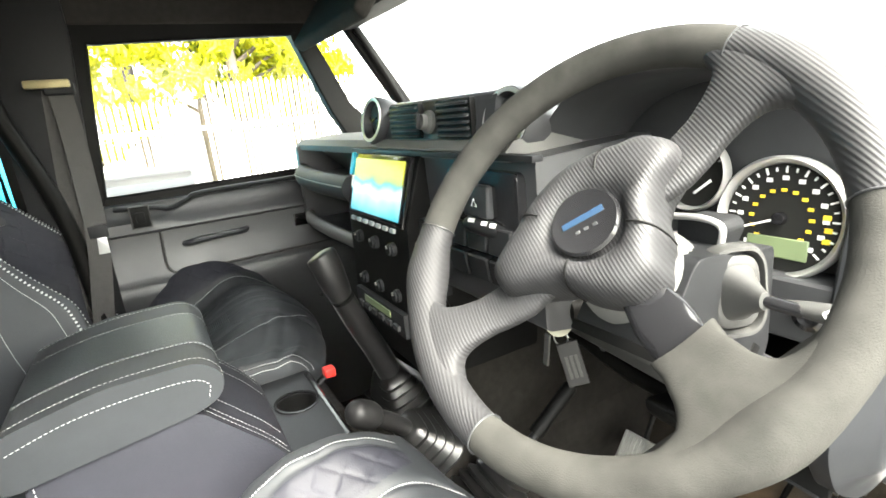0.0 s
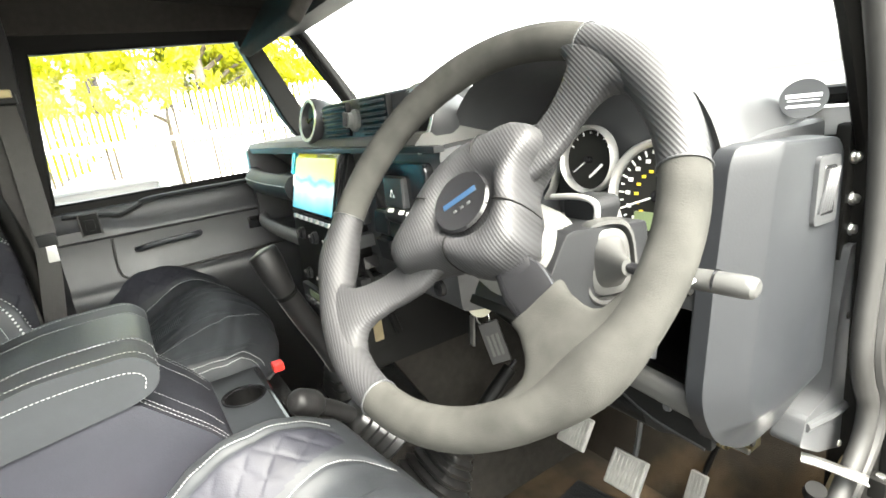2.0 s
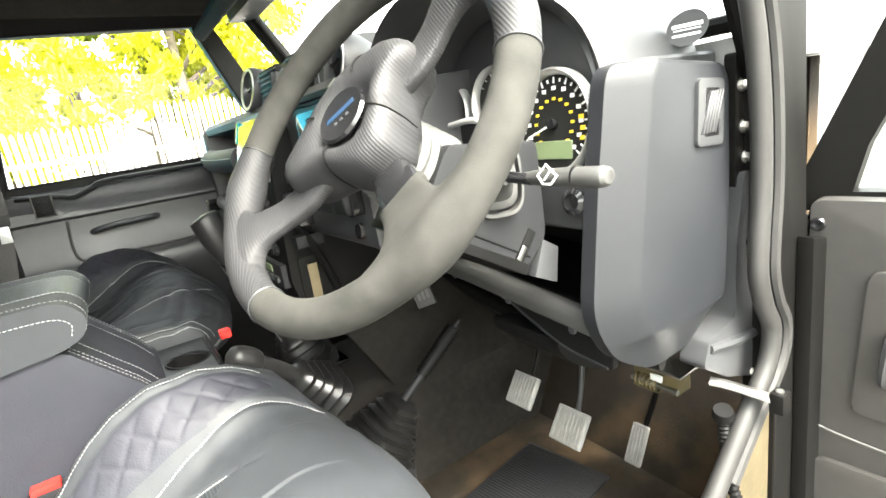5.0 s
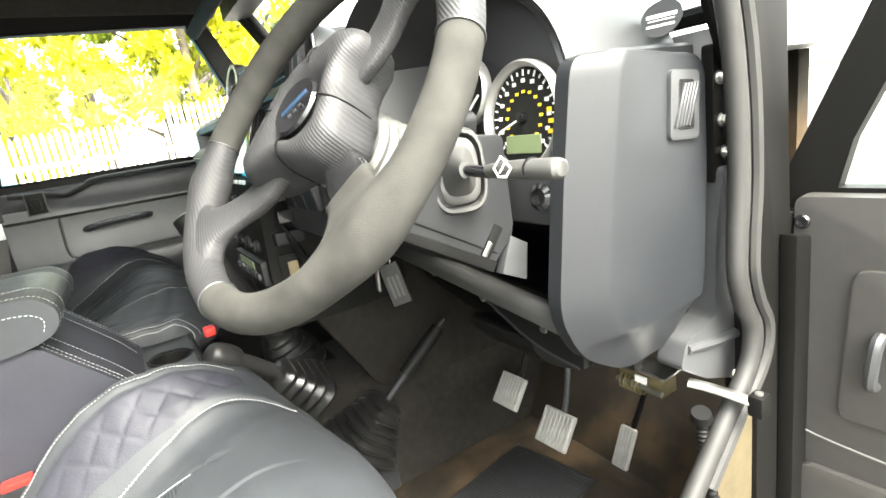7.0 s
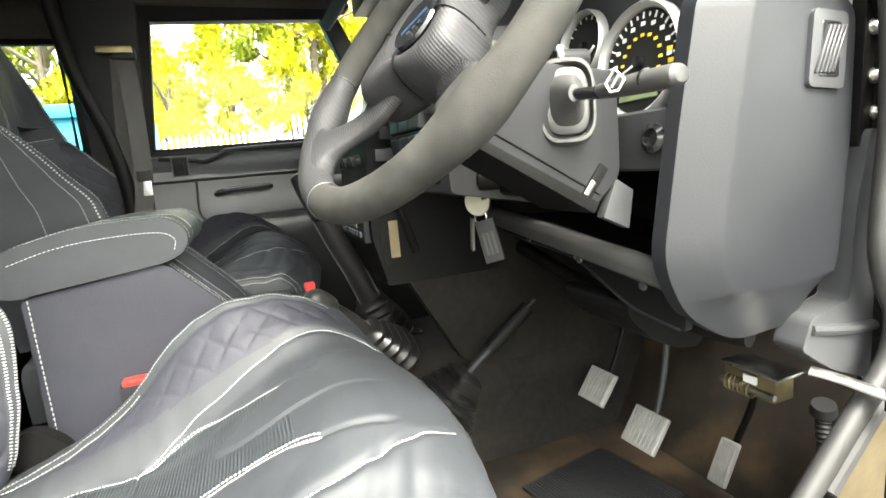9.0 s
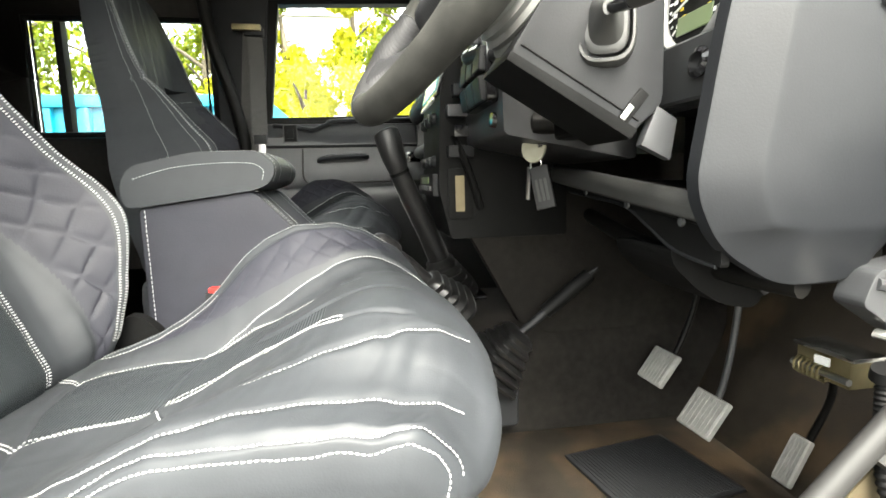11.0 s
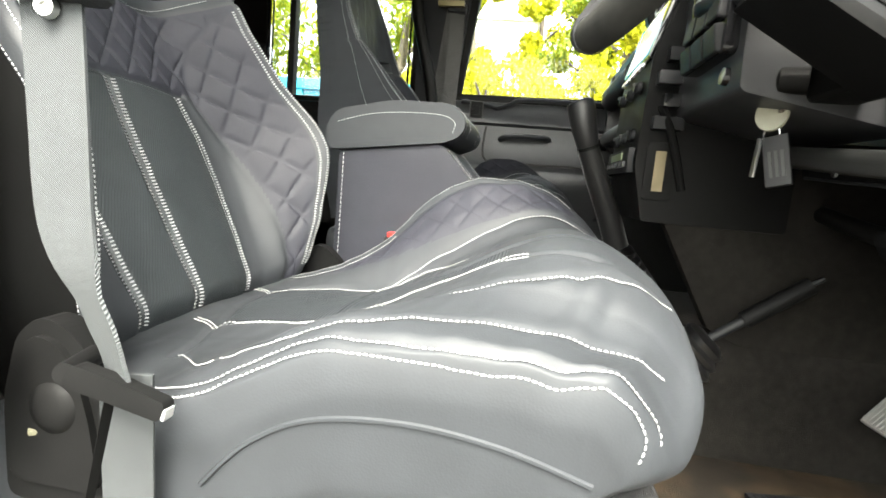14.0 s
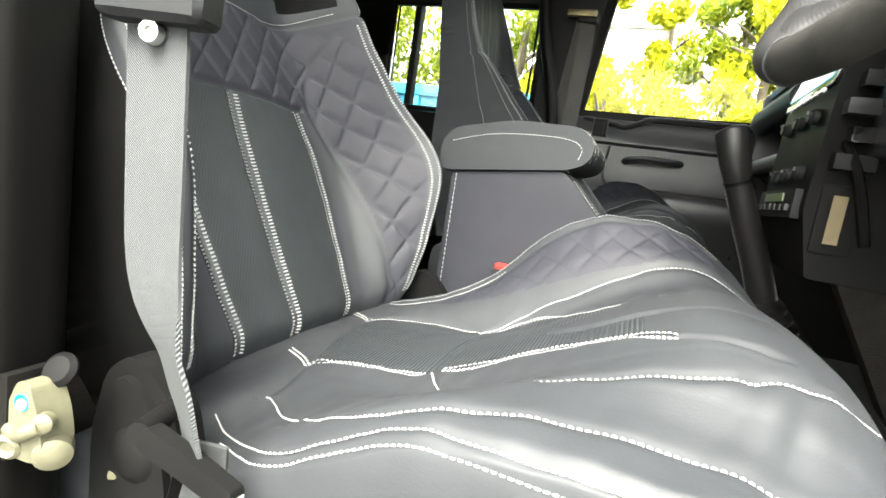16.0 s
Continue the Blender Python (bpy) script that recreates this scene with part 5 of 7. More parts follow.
def round_vent(x, y, z, r):
    m = facing((x, y, z), (0.05, -1, 0.22))
    pod = part("round_vent", lathe([(0, -0.075), (r * 0.7, -0.075), (r * 1.02, -0.03), (r * 1.06, -0.004), (r * 1.0, 0.004), (r * 0.86, 0.004), (r * 0.80, -0.004), (r * 0.80, -0.018), (0, -0.018)], m, 40), PLASTIC_GREY, dash)
    part("vent_ring", lathe([(r * 0.84, 0.004), (r * 0.97, 0.0045), (r * 0.97, 0.0065), (r * 0.84, 0.006)], m, 40), SILVER, pod)
    part("vent_throat", lathe([(0, -0.017), (r * 0.79, -0.017), (r * 0.79, -0.015), (0, -0.015)], m, 32), RUBBER, pod)
    part("vent_flap", lathe([(0, -0.010), (r * 0.66, -0.012), (r * 0.66, -0.009), (r * 0.4, -0.006), (0, -0.005)], m @ Matrix.Rotation(radians(14), 4, "X"), 32), PLASTIC, pod)
    part("flap_grip", tube([m @ Vector((-r * 0.35, 0.004, 0.001)), m @ Vector((0, -0.004, 0.003)), m @ Vector((r * 0.35, 0.004, 0.001))], 0.0022, 8), GLOSS, pod)
round_vent(-0.125, -0.405, 0.915, 0.042)
round_vent(0.262, -0.385, 0.900, 0.044)
for x0, x1 in ((-0.055, 0.055), (0.112, 0.205)):
    v = part("slot_vent", box((x0, -0.402, 0.880), (x1, -0.392, 0.936), 0.003), RUBBER, dash)
    for k in range(6):
        part("slat", obox((x1 - x0 - 0.008, 0.010, 0.0032), Matrix.Translation(((x0 + x1) / 2, -0.402, 0.886 + k * 0.0088)) @ Matrix.Rotation(radians(22), 4, "X"), 0.001, 1), PLASTIC_GREY, v)
kn = part("vent_control", lathe([(0, 0), (0.018, 0), (0.018, 0.006), (0.012, 0.010), (0.012, 0.018), (0, 0.018)], facing((0.083, -0.398, 0.905), (0, -1, 0.15)), 28), PLASTIC_PALE, dash)
part("control_bar", obox((0.005, 0.022, 0.010), facing((0.083, -0.418, 0.908), (0, -1, 0.15)), 0.002), PLASTIC, kn)
part("trim_strip", box((-0.20, -0.428, 0.856), (0.36, -0.412, 0.864), 0.002), PLASTIC, dash)

# centre stack with its display
ST = facing((-0.055, -0.438, 0.797), (0.0, -1, 0.28))
stack = part("console_panel", prism(rounded([(-0.418, 0.856), (-0.455, 0.745), (-0.462, 0.56), (-0.44, 0.46), (-0.20, 0.46), (-0.20, 0.856)], 0.008, 3), "x", -0.190, 0.075, 0.006, 2), RUBBER, dash, "black centre stack")
disp = part("display_bezel", obox((0.250, 0.118, 0.010), ST @ Matrix.Translation((0, 0, 0.004)), 0.004, 2), GLOSS, stack)
DISPLAY = bpy.data.materials.new("display_picture")
DISPLAY.use_nodes = True
dn = DISPLAY.node_tree
dtc = dn.nodes.new("ShaderNodeTexCoord"); dsp = dn.nodes.new("ShaderNodeSeparateXYZ"); dno = dn.nodes.new("ShaderNodeTexNoise")
dno.inputs["Scale"].default_value = 22
dn.links.new(dtc.outputs["Generated"], dsp.inputs[0]); dn.links.new(dtc.outputs["Object"], dno.inputs["Vector"])
dadd = dn.nodes.new("ShaderNodeMath"); dadd.operation = "MULTIPLY_ADD"; dadd.inputs[1].default_value = 0.35
dn.links.new(dno.outputs[0], dadd.inputs[0]); dn.links.new(dsp.outputs[2], dadd.inputs[2])
drp = dn.nodes.new("ShaderNodeValToRGB")
drp.color_ramp.elements[0].color = (0.05, 0.30, 0.38, 1); drp.color_ramp.elements[0].position = 0.15
drp.color_ramp.elements[1].color = (0.40, 0.42, 0.01, 1); drp.color_ramp.elements[1].position = 0.95
for pos, col in ((0.45, (0.30, 0.52, 0.52, 1)), (0.60, (0.55, 0.62, 0.60, 1)), (0.74, (0.10, 0.25, 0.24, 1)), (0.80, (0.32, 0.34, 0.01, 1))):
    el = drp.color_ramp.elements.new(pos); el.color = col
dn.links.new(dadd.outputs[0], drp.inputs[0])
db = dn.nodes["Principled BSDF"]
dn.links.new(drp.outputs[0], db.inputs["Emission Color"]); db.inputs["Emission Strength"].default_value = 0.12
db.inputs["Base Color"].default_value = (0.01, 0.01, 0.01, 1); db.inputs["Roughness"].default_value = 0.15
part("display", obox((0.216, 0.100, 0.002), ST @ Matrix.Translation((0.002, 0, 0.010)), 0.0005, 1), DISPLAY, disp, "lit display showing a blurred bright picture")
part("display_film", obox((0.020, 0.044, 0.003), ST @ Matrix.Translation((-0.124, 0.038, 0.010)), 0.001, 1), BLUE_STRIP, disp, "blue protective film on the bezel edge")
for k in range(7):
    part("button", obox((0.016, 0.008, 0.006), ST @ Matrix.Translation((-0.09 + k * 0.030, -0.066, 0.008)), 0.002, 2), SILVER, stack)
for r in range(2):
    for k in range(3):
        part("heater_knob", lathe([(0, 0), (0.012, 0), (0.012, 0.008), (0.009, 0.010), (0.009, 0.013), (0, 0.013)], facing((-0.13 + k * 0.075, -0.458, 0.700 - r * 0.085), (0, -1, 0.05)), 24), PLASTIC, stack)
        part("knob_mark", box((-0.132 + k * 0.075, -0.474, 0.703 - r * 0.085), (-0.128 + k * 0.075, -0.471, 0.709 - r * 0.085), 0.0004, 1), PLASTIC_PALE, stack)
rad = part("radio", box((-0.17, -0.472, 0.545), (0.055, -0.455, 0.590), 0.004), PLASTIC, stack)
for k in range(6):
    part("button", box((-0.15 + k * 0.033, -0.477, 0.556), (-0.128 + k * 0.033, -0.470, 0.566), 0.001), PLASTIC_GREY, rad)
part("display_window", box((-0.12, -0.474, 0.570), (0.0, -0.470, 0.584), 0.001), LCD, rad)
# side plates seen from the driver's side
sidep = part("side_plate", prism(rounded([(-0.445, 0.500), (-0.445, 0.60), (-0.395, 0.60), (-0.395, 0.500)], 0.006, 2), "x", 0.070, 0.079, 0.002), RUBBER, stack, "label plate on the side of the stack")
part("label_print", box((0.0790, -0.430, 0.515), (0.0800, -0.412, 0.585), 0.0002, 1), SILL_METAL, sidep)
part("loom_cover", tube(smooth_line([(0.075, -0.43, 0.66), (0.095, -0.42, 0.63), (0.09, -0.40, 0.58), (0.08, -0.38, 0.52)], 6), 0.007, 8), RUBBER, stack)
for k in range(4):
    part("connector", box((0.070, -0.445 + 0.012 * (k % 2), 0.62 + k * 0.038), (0.098, -0.395, 0.642 + k * 0.038), 0.003), [PLASTIC, GLOSS, PLASTIC_GREY, PLASTIC][k], stack)
part("lower_cheek", prism([(-0.42, 0.50), (-0.30, 0.28), (-0.02, 0.16), (0.10, 0.20), (0.10, 0.62), (-0.30, 0.62)], "x", 0.040, 0.072, 0.004), CARPET, dash, "dark carpeted tunnel side panel")

# switch panel
part("panel_pad", prism(rounded([(-0.412, 0.858), (-0.405, 0.640), (-0.20, 0.60), (-0.20, 0.868)], 0.01, 3), "x", 0.076, 0.345, 0.008, 2), PLASTIC_GREY, dash)
swp = part("switch_panel", prism(rounded([(0.165, 0.690), (0.325, 0.690), (0.325, 0.842), (0.165, 0.842)], 0.012, 4), "y", -0.424, -0.402, 0.004, 2), GLOSS, dash, "gloss black switch panel")
part("hazard_switch", obox((0.058, 0.044, 0.014), facing((0.245, -0.426, 0.802), (0, -1, 0.05)), 0.006, 3), PLASTIC_GREY, swp)
tri_ = tube([(0.239, -0.4345, 0.796), (0.251, -0.4345, 0.796), (0.245, -0.4345, 0.806)], 0.0009, 6, True)
part("hazard_mark", tri_, MARK_W, swp)
for k in range(3):
    for r in range(2):
        part("rocker_switch", obox((0.046, 0.036, 0.014), facing((0.190 + k * 0.051, -0.426, 0.752 - r * 0.042), (0, -1, 0.1 - 0.25 * r)), 0.005, 3), PLASTIC, swp)
part("small_button", lathe([(0, 0), (0.012, 0), (0.011, 0.008), (0, 0.009)], facing((0.30, -0.405, 0.665), (0, -1, 0.1)), 20), GLOSS, dash)

# instrument cluster under its hood
def arch(y, grow, drop, back=0.0):
    pts = [(0.275, 0.69), (0.275, 0.80), (0.292, 0.868), (0.330, 0.912), (0.385, 0.937), (0.450, 0.945), (0.512, 0.930), (0.555, 0.895), (0.580, 0.845), (0.588, 0.79), (0.588, 0.69)]
    c = Vector((0.445, 0.80))
    out = []
    for p in smooth_line([(a, b, 0) for a, b in pts], 4):
        q = Vector((p.x, p.y)) - c
        q = q * (1 + grow / max(0.05, q.length))
        k = max(0.0, min(1.0, (p.x - 0.40) / 0.19))
        out.append((c.x + q.x, y + back * k * k * (3 - 2 * k), c.y + q.y - drop))
    return out
loops = [arch(-0.345, 0.0, 0.0, 0.125), arch(-0.352, 0.006, 0.0, 0.128), arch(-0.345, 0.011, 0.0, 0.128), arch(-0.25, 0.012, 0.0, 0.07), arch(-0.02, 0.005, 0.02)]
inner = [arch(-0.345, 0.0, 0.0, 0.125), arch(-0.29, -0.006, 0.004, 0.08), arch(-0.215, -0.010, 0.010)]
hood = rings(loops, False, False)
rings(inner, False, False, hood)
bmesh.ops.remove_doubles(hood, verts=hood.verts, dist=1e-5)
part("instrument_hood", hood, PLASTIC_GREY, dash, "grained grey instrument hood", 60)
part("cluster_panel", prism(rounded([(0.262, 0.680), (0.596, 0.680), (0.594, 0.84), (0.54, 0.925), (0.40, 0.935), (0.29, 0.87)], 0.02, 4), "y", -0.212, -0.195, 0.003, 2), PLASTIC_GREY, dash)
def dial(x, z, r, y, ang0, ang1, n, needle, name, lab, numbers=()):
    m = facing((x, y, z), (0, -1, 0.12))
    d = part(name, lathe([(0, 0), (r, 0), (r, 0.002), (0, 0.002)], m, 48), DIAL, dash, lab)
    part("dial_ring", lathe([(r * 0.96, 0.0), (r * 1.10, 0.0), (r * 1.10, 0.010), (r * 1.05, 0.014), (r * 0.98, 0.010), (r * 0.96, 0.004)], m, 56), DIAL_RING, d)
    for k in range(n + 1):
        a = radians(ang0 + (ang1 - ang0) * k / n)
        big = k % 2 == 0
        q = m @ Matrix.Rotation(a, 4, "Z") @ Matrix.Translation((r * 0.86, 0, 0.003))
        part("scale_mark", obox((r * (0.12 if big else 0.07), r * 0.032, 0.001), q, 0.0, 1), MARK_W, d)
    for k in range(0, n + 1 if n > 8 else 0, 2):
        a = radians(ang0 + (ang1 - ang0) * k / n)
        part("inner_numeral", obox((r * 0.085, r * 0.055, 0.001), m @ Matrix.Translation((r * 0.50 * math.cos(a), r * 0.50 * math.sin(a), 0.003)), 0.0, 1), MARK_Y, d)
        part("numeral", obox((r * 0.10, r * 0.075, 0.001), m @ Matrix.Translation((r * 0.71 * math.cos(a), r * 0.71 * math.sin(a), 0.003)), 0.0, 1), MARK_W, d)
    a = radians(needle)
    part("needle", obox((r * 0.72, r * 0.035, 0.002), m @ Matrix.Rotation(a, 4, "Z") @ Matrix.Translation((r * 0.36, 0, 0.007)), 0.0004, 1), MARK_W, d)
    part("needle_hub", lathe([(0, 0.003), (r * 0.12, 0.003), (r * 0.10, 0.010), (0, 0.011)], m, 20), GLOSS, d)
    return d, m
sp, spm = dial(0.520, 0.777, 0.060, -0.226, 222, -42, 24, 200, "speedometer", "round speedometer with white and amber markings")
part("lcd_window", obox((0.062, 0.022, 0.002), spm @ Matrix.Translation((0, -0.031, 0.004)), 0.001, 1), LCD, sp, "pale green display window")
for a in (20, 4, -10):
    ar = radians(a)
    part("warning_lamp", obox((0.007, 0.005, 0.001), spm @ Matrix.Translation((0.046 * math.cos(ar), 0.046 * math.sin(ar) - 0.010, 0.0035)), 0.0, 1), MARK_Y, sp)
tc_, tm = dial(0.308, 0.800, 0.050, -0.226, 222, -42, 14, 215, "rev_counter", "round rev counter with white markings")
fg, fm = dial(0.420, 0.818, 0.040, -0.226, 150, 30, 6, 215, "fuel_gauge", "small twin fuel and temperature gauge")
part("needle", obox((0.026, 0.003, 0.002), fm @ Matrix.Translation((0.014, -0.014, 0.007)) @ Matrix.Rotation(radians(40), 4, "Z"), 0.0003, 1), MARK_W, fg)
# hidden filler behind the dials, added to stop light leaking to the footwell
part("dash_body", box((0.30, -0.194, 0.690), (0.596, 0.000, 0.838), 0.010, 3), PLASTIC_GREY, dash)
part("cluster_foot", box((0.27, -0.235, 0.655), (0.50, -0.20, 0.702), 0.010, 3), PLASTIC_GREY, dash)
part("switch_housing", box((0.485, -0.255, 0.655), (0.592, -0.20, 0.722), 0.008, 3), PLASTIC_GREY, dash)

# right end of the dash: tall rounded casing with a small vent
end_out = rounded([(-0.235, 0.836), (-0.262, 0.70), (-0.285, 0.560), (-0.255, 0.500), (-0.185, 0.458), (-0.090, 0.462), (-0.050, 0.52), (-0.036, 0.68), (-0.036, 0.822)], 0.028, 6)
def casing_loop(x, back, inset):
    """The end casing's outline, drawn in along its rear edge to make the long facet."""
    cy, cz = -0.14, 0.65
    out = []
    for y, z in end_out:
        k = max(0.0, min(1.0, (-0.17 - y) / 0.06))
        y2 = y + (cy - y) * inset + back * k
        out.append((x, y2, z + (cz - z) * inset + (0.05 * back / 0.045 * max(0.0, (0.52 - z) / 0.06) if z < 0.52 else 0.0)))
    return out
endp = rings([casing_loop(x, b_, i_) for x, b_, i_ in ((0.585, 0.0, 0.02), (0.588, 0.0, 0.0), (0.607, 0.0, 0.0), (0.609, 0.003, 0.002), (0.626, 0.042, 0.012), (0.629, 0.046, 0.018), (0.631, 0.050, 0.035))])
part("end_casing", endp, PLASTIC_CASE, dash, "tall grey moulded end casing", 32)
vm = prism(rounded([(-0.118, 0.728), (-0.062, 0.724), (-0.058, 0.802), (-0.112, 0.806)], 0.008, 3), "x", 0.622, 0.636, 0.003, 2)
ev = part("demist_vent", vm, PLASTIC_GREY, dash)
part("vent_mouth", prism(rounded([(-0.104, 0.738), (-0.072, 0.736), (-0.070, 0.792), (-0.100, 0.794)], 0.004, 2), "x", 0.6345, 0.6365, 0.0005, 1), GLOSS, ev)
for k in range(5):
    part("slat", obox((0.003, 0.0032, 0.052), Matrix.Translation((0.6372, -0.099 + k * 0.0062, 0.765)) @ Matrix.Rotation(radians(-24), 4, "X"), 0.0006, 1), PLASTIC_GREY, ev)
kick = thing("kick_panel", (0.63, -0.02, 0.42), "grey moulded kick panel below the end of the dashboard", "trim panel")
part("panel", prism(rounded([(-0.10, 0.475), (-0.035, 0.485), (-0.030, 0.60), (-0.012, 0.68), (0.012, 0.68), (0.010, 0.56), (0.018, 0.50), (0.030, 0.45), (0.028, 0.37), (-0.06, 0.405), (-0.115, 0.44)], 0.008, 3), "x", 0.600, 0.636, 0.005, 2), PLASTIC_GREY, kick)
part("moulded_step", tube(smooth_line([(0.634, -0.10, 0.462), (0.637, -0.04, 0.452), (0.637, 0.0, 0.448), (0.636, 0.026, 0.446)], 6), 0.007, 8), PLASTIC_GREY, kick)
part("screw", lathe([(0, 0), (0.005, 0), (0.004, 0.002), (0, 0.002)], facing((0.637, -0.005, 0.585), (1, 0, 0)), 12), BODY_BLACK, kick)

# knee shelf on the driver's side
kshelf = prism(rounded([(-0.262, 0.545), (-0.258, 0.520), (-0.20, 0.508), (0.06, 0.50), (0.06, 0.512), (-0.20, 0.528), (-0.245, 0.552)], 0.005, 3), "x", 0.165, 0.600, 0.004, 2)
for v in kshelf.verts:
    v.co.z += 0.115 * (0.59 - v.co.x)
lipb = prism(rounded([(-0.268, 0.526), (-0.250, 0.522), (-0.240, 0.536), (-0.246, 0.554), (-0.264, 0.556), (-0.270, 0.545)], 0.005, 3), "x", 0.170, 0.598, 0.003, 2)
for v in lipb.verts:
    v.co.z += 0.100 * (0.598 - v.co.x)
# paler plastic on the lip stands in for the light it catches
part("shelf_edge", lipb, PLASTIC_MID, dash, "worn lip of the knee shelf, toned paler for the light it catches")
part("knee_panel", prism(rounded([(0.19, 0.585), (0.19, 0.551), (0.37, 0.538), (0.415, 0.529), (0.46, 0.510), (0.52, 0.487), (0.598, 0.478), (0.598, 0.535)], 0.006, 3), "y", -0.246, -0.236, 0.002), RUBBER, dash, "black knee panel below the shelf lip")
part("panel_hem", tube(smooth_line([(0.20, -0.246, 0.551), (0.30, -0.246, 0.543), (0.37, -0.246, 0.538), (0.415, -0.246, 0.529), (0.46, -0.246, 0.510), (0.52, -0.246, 0.487), (0.59, -0.246, 0.479)], 6), 0.0022, 6), PLASTIC, dash)
part("panel_screw", lathe([(0, 0), (0.005, 0), (0.004, 0.003), (0, 0.003)], facing((0.408, -0.2475, 0.537), (0, -1, 0)), 12), STEEL, dash)
part("knee_shelf", kshelf, RUBBER, dash, "dark moulded knee shelf with a rolled lip")
part("shelf_back", box((0.16, 0.0, 0.50), (0.60, 0.04, 0.70), 0.004), PLASTIC, dash)
part("under_beam", tube(smooth_line([(0.10, -0.16, 0.50), (0.30, -0.18, 0.475), (0.50, -0.17, 0.458), (0.60, -0.15, 0.455)], 6), 0.014, 10), BODY_BLACK, dash)
for xx in (0.30, 0.43, 0.55):
    part("shelf_screw", lathe([(0, 0), (0.006, 0), (0.005, 0.003), (0, 0.003)], facing((xx, -0.259, 0.520 + 0.115 * (0.59 - xx)), (0, -1, 0)), 12), PLASTIC_GREY, dash)

duct = thing("heater_duct", (0.45, -0.17, 0.45), "round black duct under the dashboard, its rim toned pale as if lit", "duct")
# lighter grey rim puts the lit edge of the duct into its colour
part("rim", tube(smooth_line([(0.500, -0.240, 0.490), (0.500, -0.200, 0.485), (0.500, -0.161, 0.467), (0.500, -0.130, 0.446), (0.500, -0.106, 0.424)], 6), 0.004, 8), PLASTIC_GREY, duct)
part("bowl", prism(rounded([(-0.240, 0.488), (-0.200, 0.483), (-0.161, 0.465), (-0.130, 0.444), (-0.106, 0.422), (-0.121, 0.404), (-0.163, 0.411), (-0.200, 0.432), (-0.235, 0.465)], 0.012, 3), "x", 0.36, 0.499, 0.012, 3), RUBBER, duct)

# ---- steering column ----
HUB = Vector((0.500, -0.483, 0.805))
WN = Vector((math.sin(0.22) * math.cos(0.63), -math.cos(0.22) * math.cos(0.63), math.sin(0.63))).normalized()
WM = facing(HUB, WN)
AX = -WN
col = thing("steering_column", HUB + AX * 0.2, "grey steering column shroud with stalk, ignition and pleated boot", "steering column")
part("shroud", prism(rounded([(-0.405, 0.778), (-0.455, 0.702), (-0.319, 0.621), (-0.284, 0.652), (-0.284, 0.765)], 0.010, 3), "x", 0.445, 0.545, 0.006, 3), PLASTIC, col, "angular grey column shroud")
# near-black slab on the underside: darker plastic, with its shade put into the colour
part("lower_shroud", prism([(-0.453, 0.706), (-0.458, 0.697), (-0.321, 0.615), (-0.313, 0.626)], "x", 0.443, 0.547, 0.002), RUBBER, col, "black lower half of the column shroud, darkened further for shade")
part("edge_trim", tube(smooth_line([(0.462, -0.341, 0.794), (0.500, -0.341, 0.797), (0.522, -0.341, 0.793), (0.526, -0.341, 0.780), (0.515, -0.341, 0.745), (0.500, -0.341, 0.705), (0.490, -0.341, 0.680)], 6), 0.0035, 8), SILVER, col, "pale moulded edge of the column surround")
part("column_surround", prism(rounded([(0.475, 0.665), (0.487, 0.672), (0.524, 0.785), (0.518, 0.794), (0.475, 0.794)], 0.006, 3), "y", -0.336, -0.300, 0.003), PLASTIC, col)
part("shroud_seam", tube([(0.5455, -0.442, 0.712), (0.5455, -0.312, 0.635)], 0.0011, 6), RUBBER, col)
prof = []
for k in range(7):
    prof += [(0.040 + 0.002 * k, -0.030 - 0.012 * k), (0.045 + 0.002 * k, -0.036 - 0.012 * k)]
part("boot", lathe([(0.0, -0.02), (0.036, -0.02)] + prof + [(0.0, -0.13)], WM, 36), PLASTIC_PALE, col, "pale pleated boot behind the wheel", 30)
SB = Vector((0.548, -0.352, 0.735))
def squarish(r, h, q=0.62, n=28):
    """A rounded-square loop of half width r at the height h on the stalk's plate."""
    out = []
    for i in range(n):
        c, d = math.cos(2 * math.pi * i / n), math.sin(2 * math.pi * i / n)
        out.append(SM @ Vector((math.copysign(abs(c) ** q, c) * r * 0.68, math.copysign(abs(d) ** q, d) * r, h)))
    return out
SM = facing(SB, (0.85, -0.35, 0.1))
sk_ = part("stalk_boot", rings([squarish(r, h, q) for r, h, q in ((0.034, -0.02, 0.6), (0.034, 0.002, 0.6), (0.031, 0.004, 0.6), (0.026, 0.004, 0.65), (0.022, 0.010, 0.75), (0.016, 0.020, 0.9), (0.011, 0.030, 1.0), (0.008, 0.036, 1.0))]), PLASTIC_MID, col, "grey conical stalk boot")
part("boot_bezel", rings([squarish(r, h, 0.6) for r, h in ((0.037, -0.012), (0.0445, -0.012), (0.0450, 0.0), (0.0425, 0.005), (0.039, 0.005), (0.037, 0.0))] + [squarish(0.037, -0.012, 0.6)], True, False), PLASTIC_MID, sk_, "worn squarish bezel")
part("stalk_stem", tube([SB + Vector((0.030, -0.010, 0.003)), SB + Vector((0.060, -0.005, 0.0))], 0.006, 10), GLOSS, sk_)
SR = [(0.040, 0.006), (0.050, 0.0075), (0.062, 0.0100), (0.078, 0.0118), (0.098, 0.0128), (0.120, 0.0132), (0.134, 0.0132), (0.139, 0.0120), (0.1415, 0.0085)]
st_ = part("stalk", tube([SB + Vector((d, -0.004 + 0.00012 * (d * 1000 - 40), 0.001)) for d, r in SR], [r for d, r in SR], 16, False, True, None, 0.72, (0, 0, 1)), PLASTIC_MID, col, "worn grey wiper stalk with a white wiper symbol")
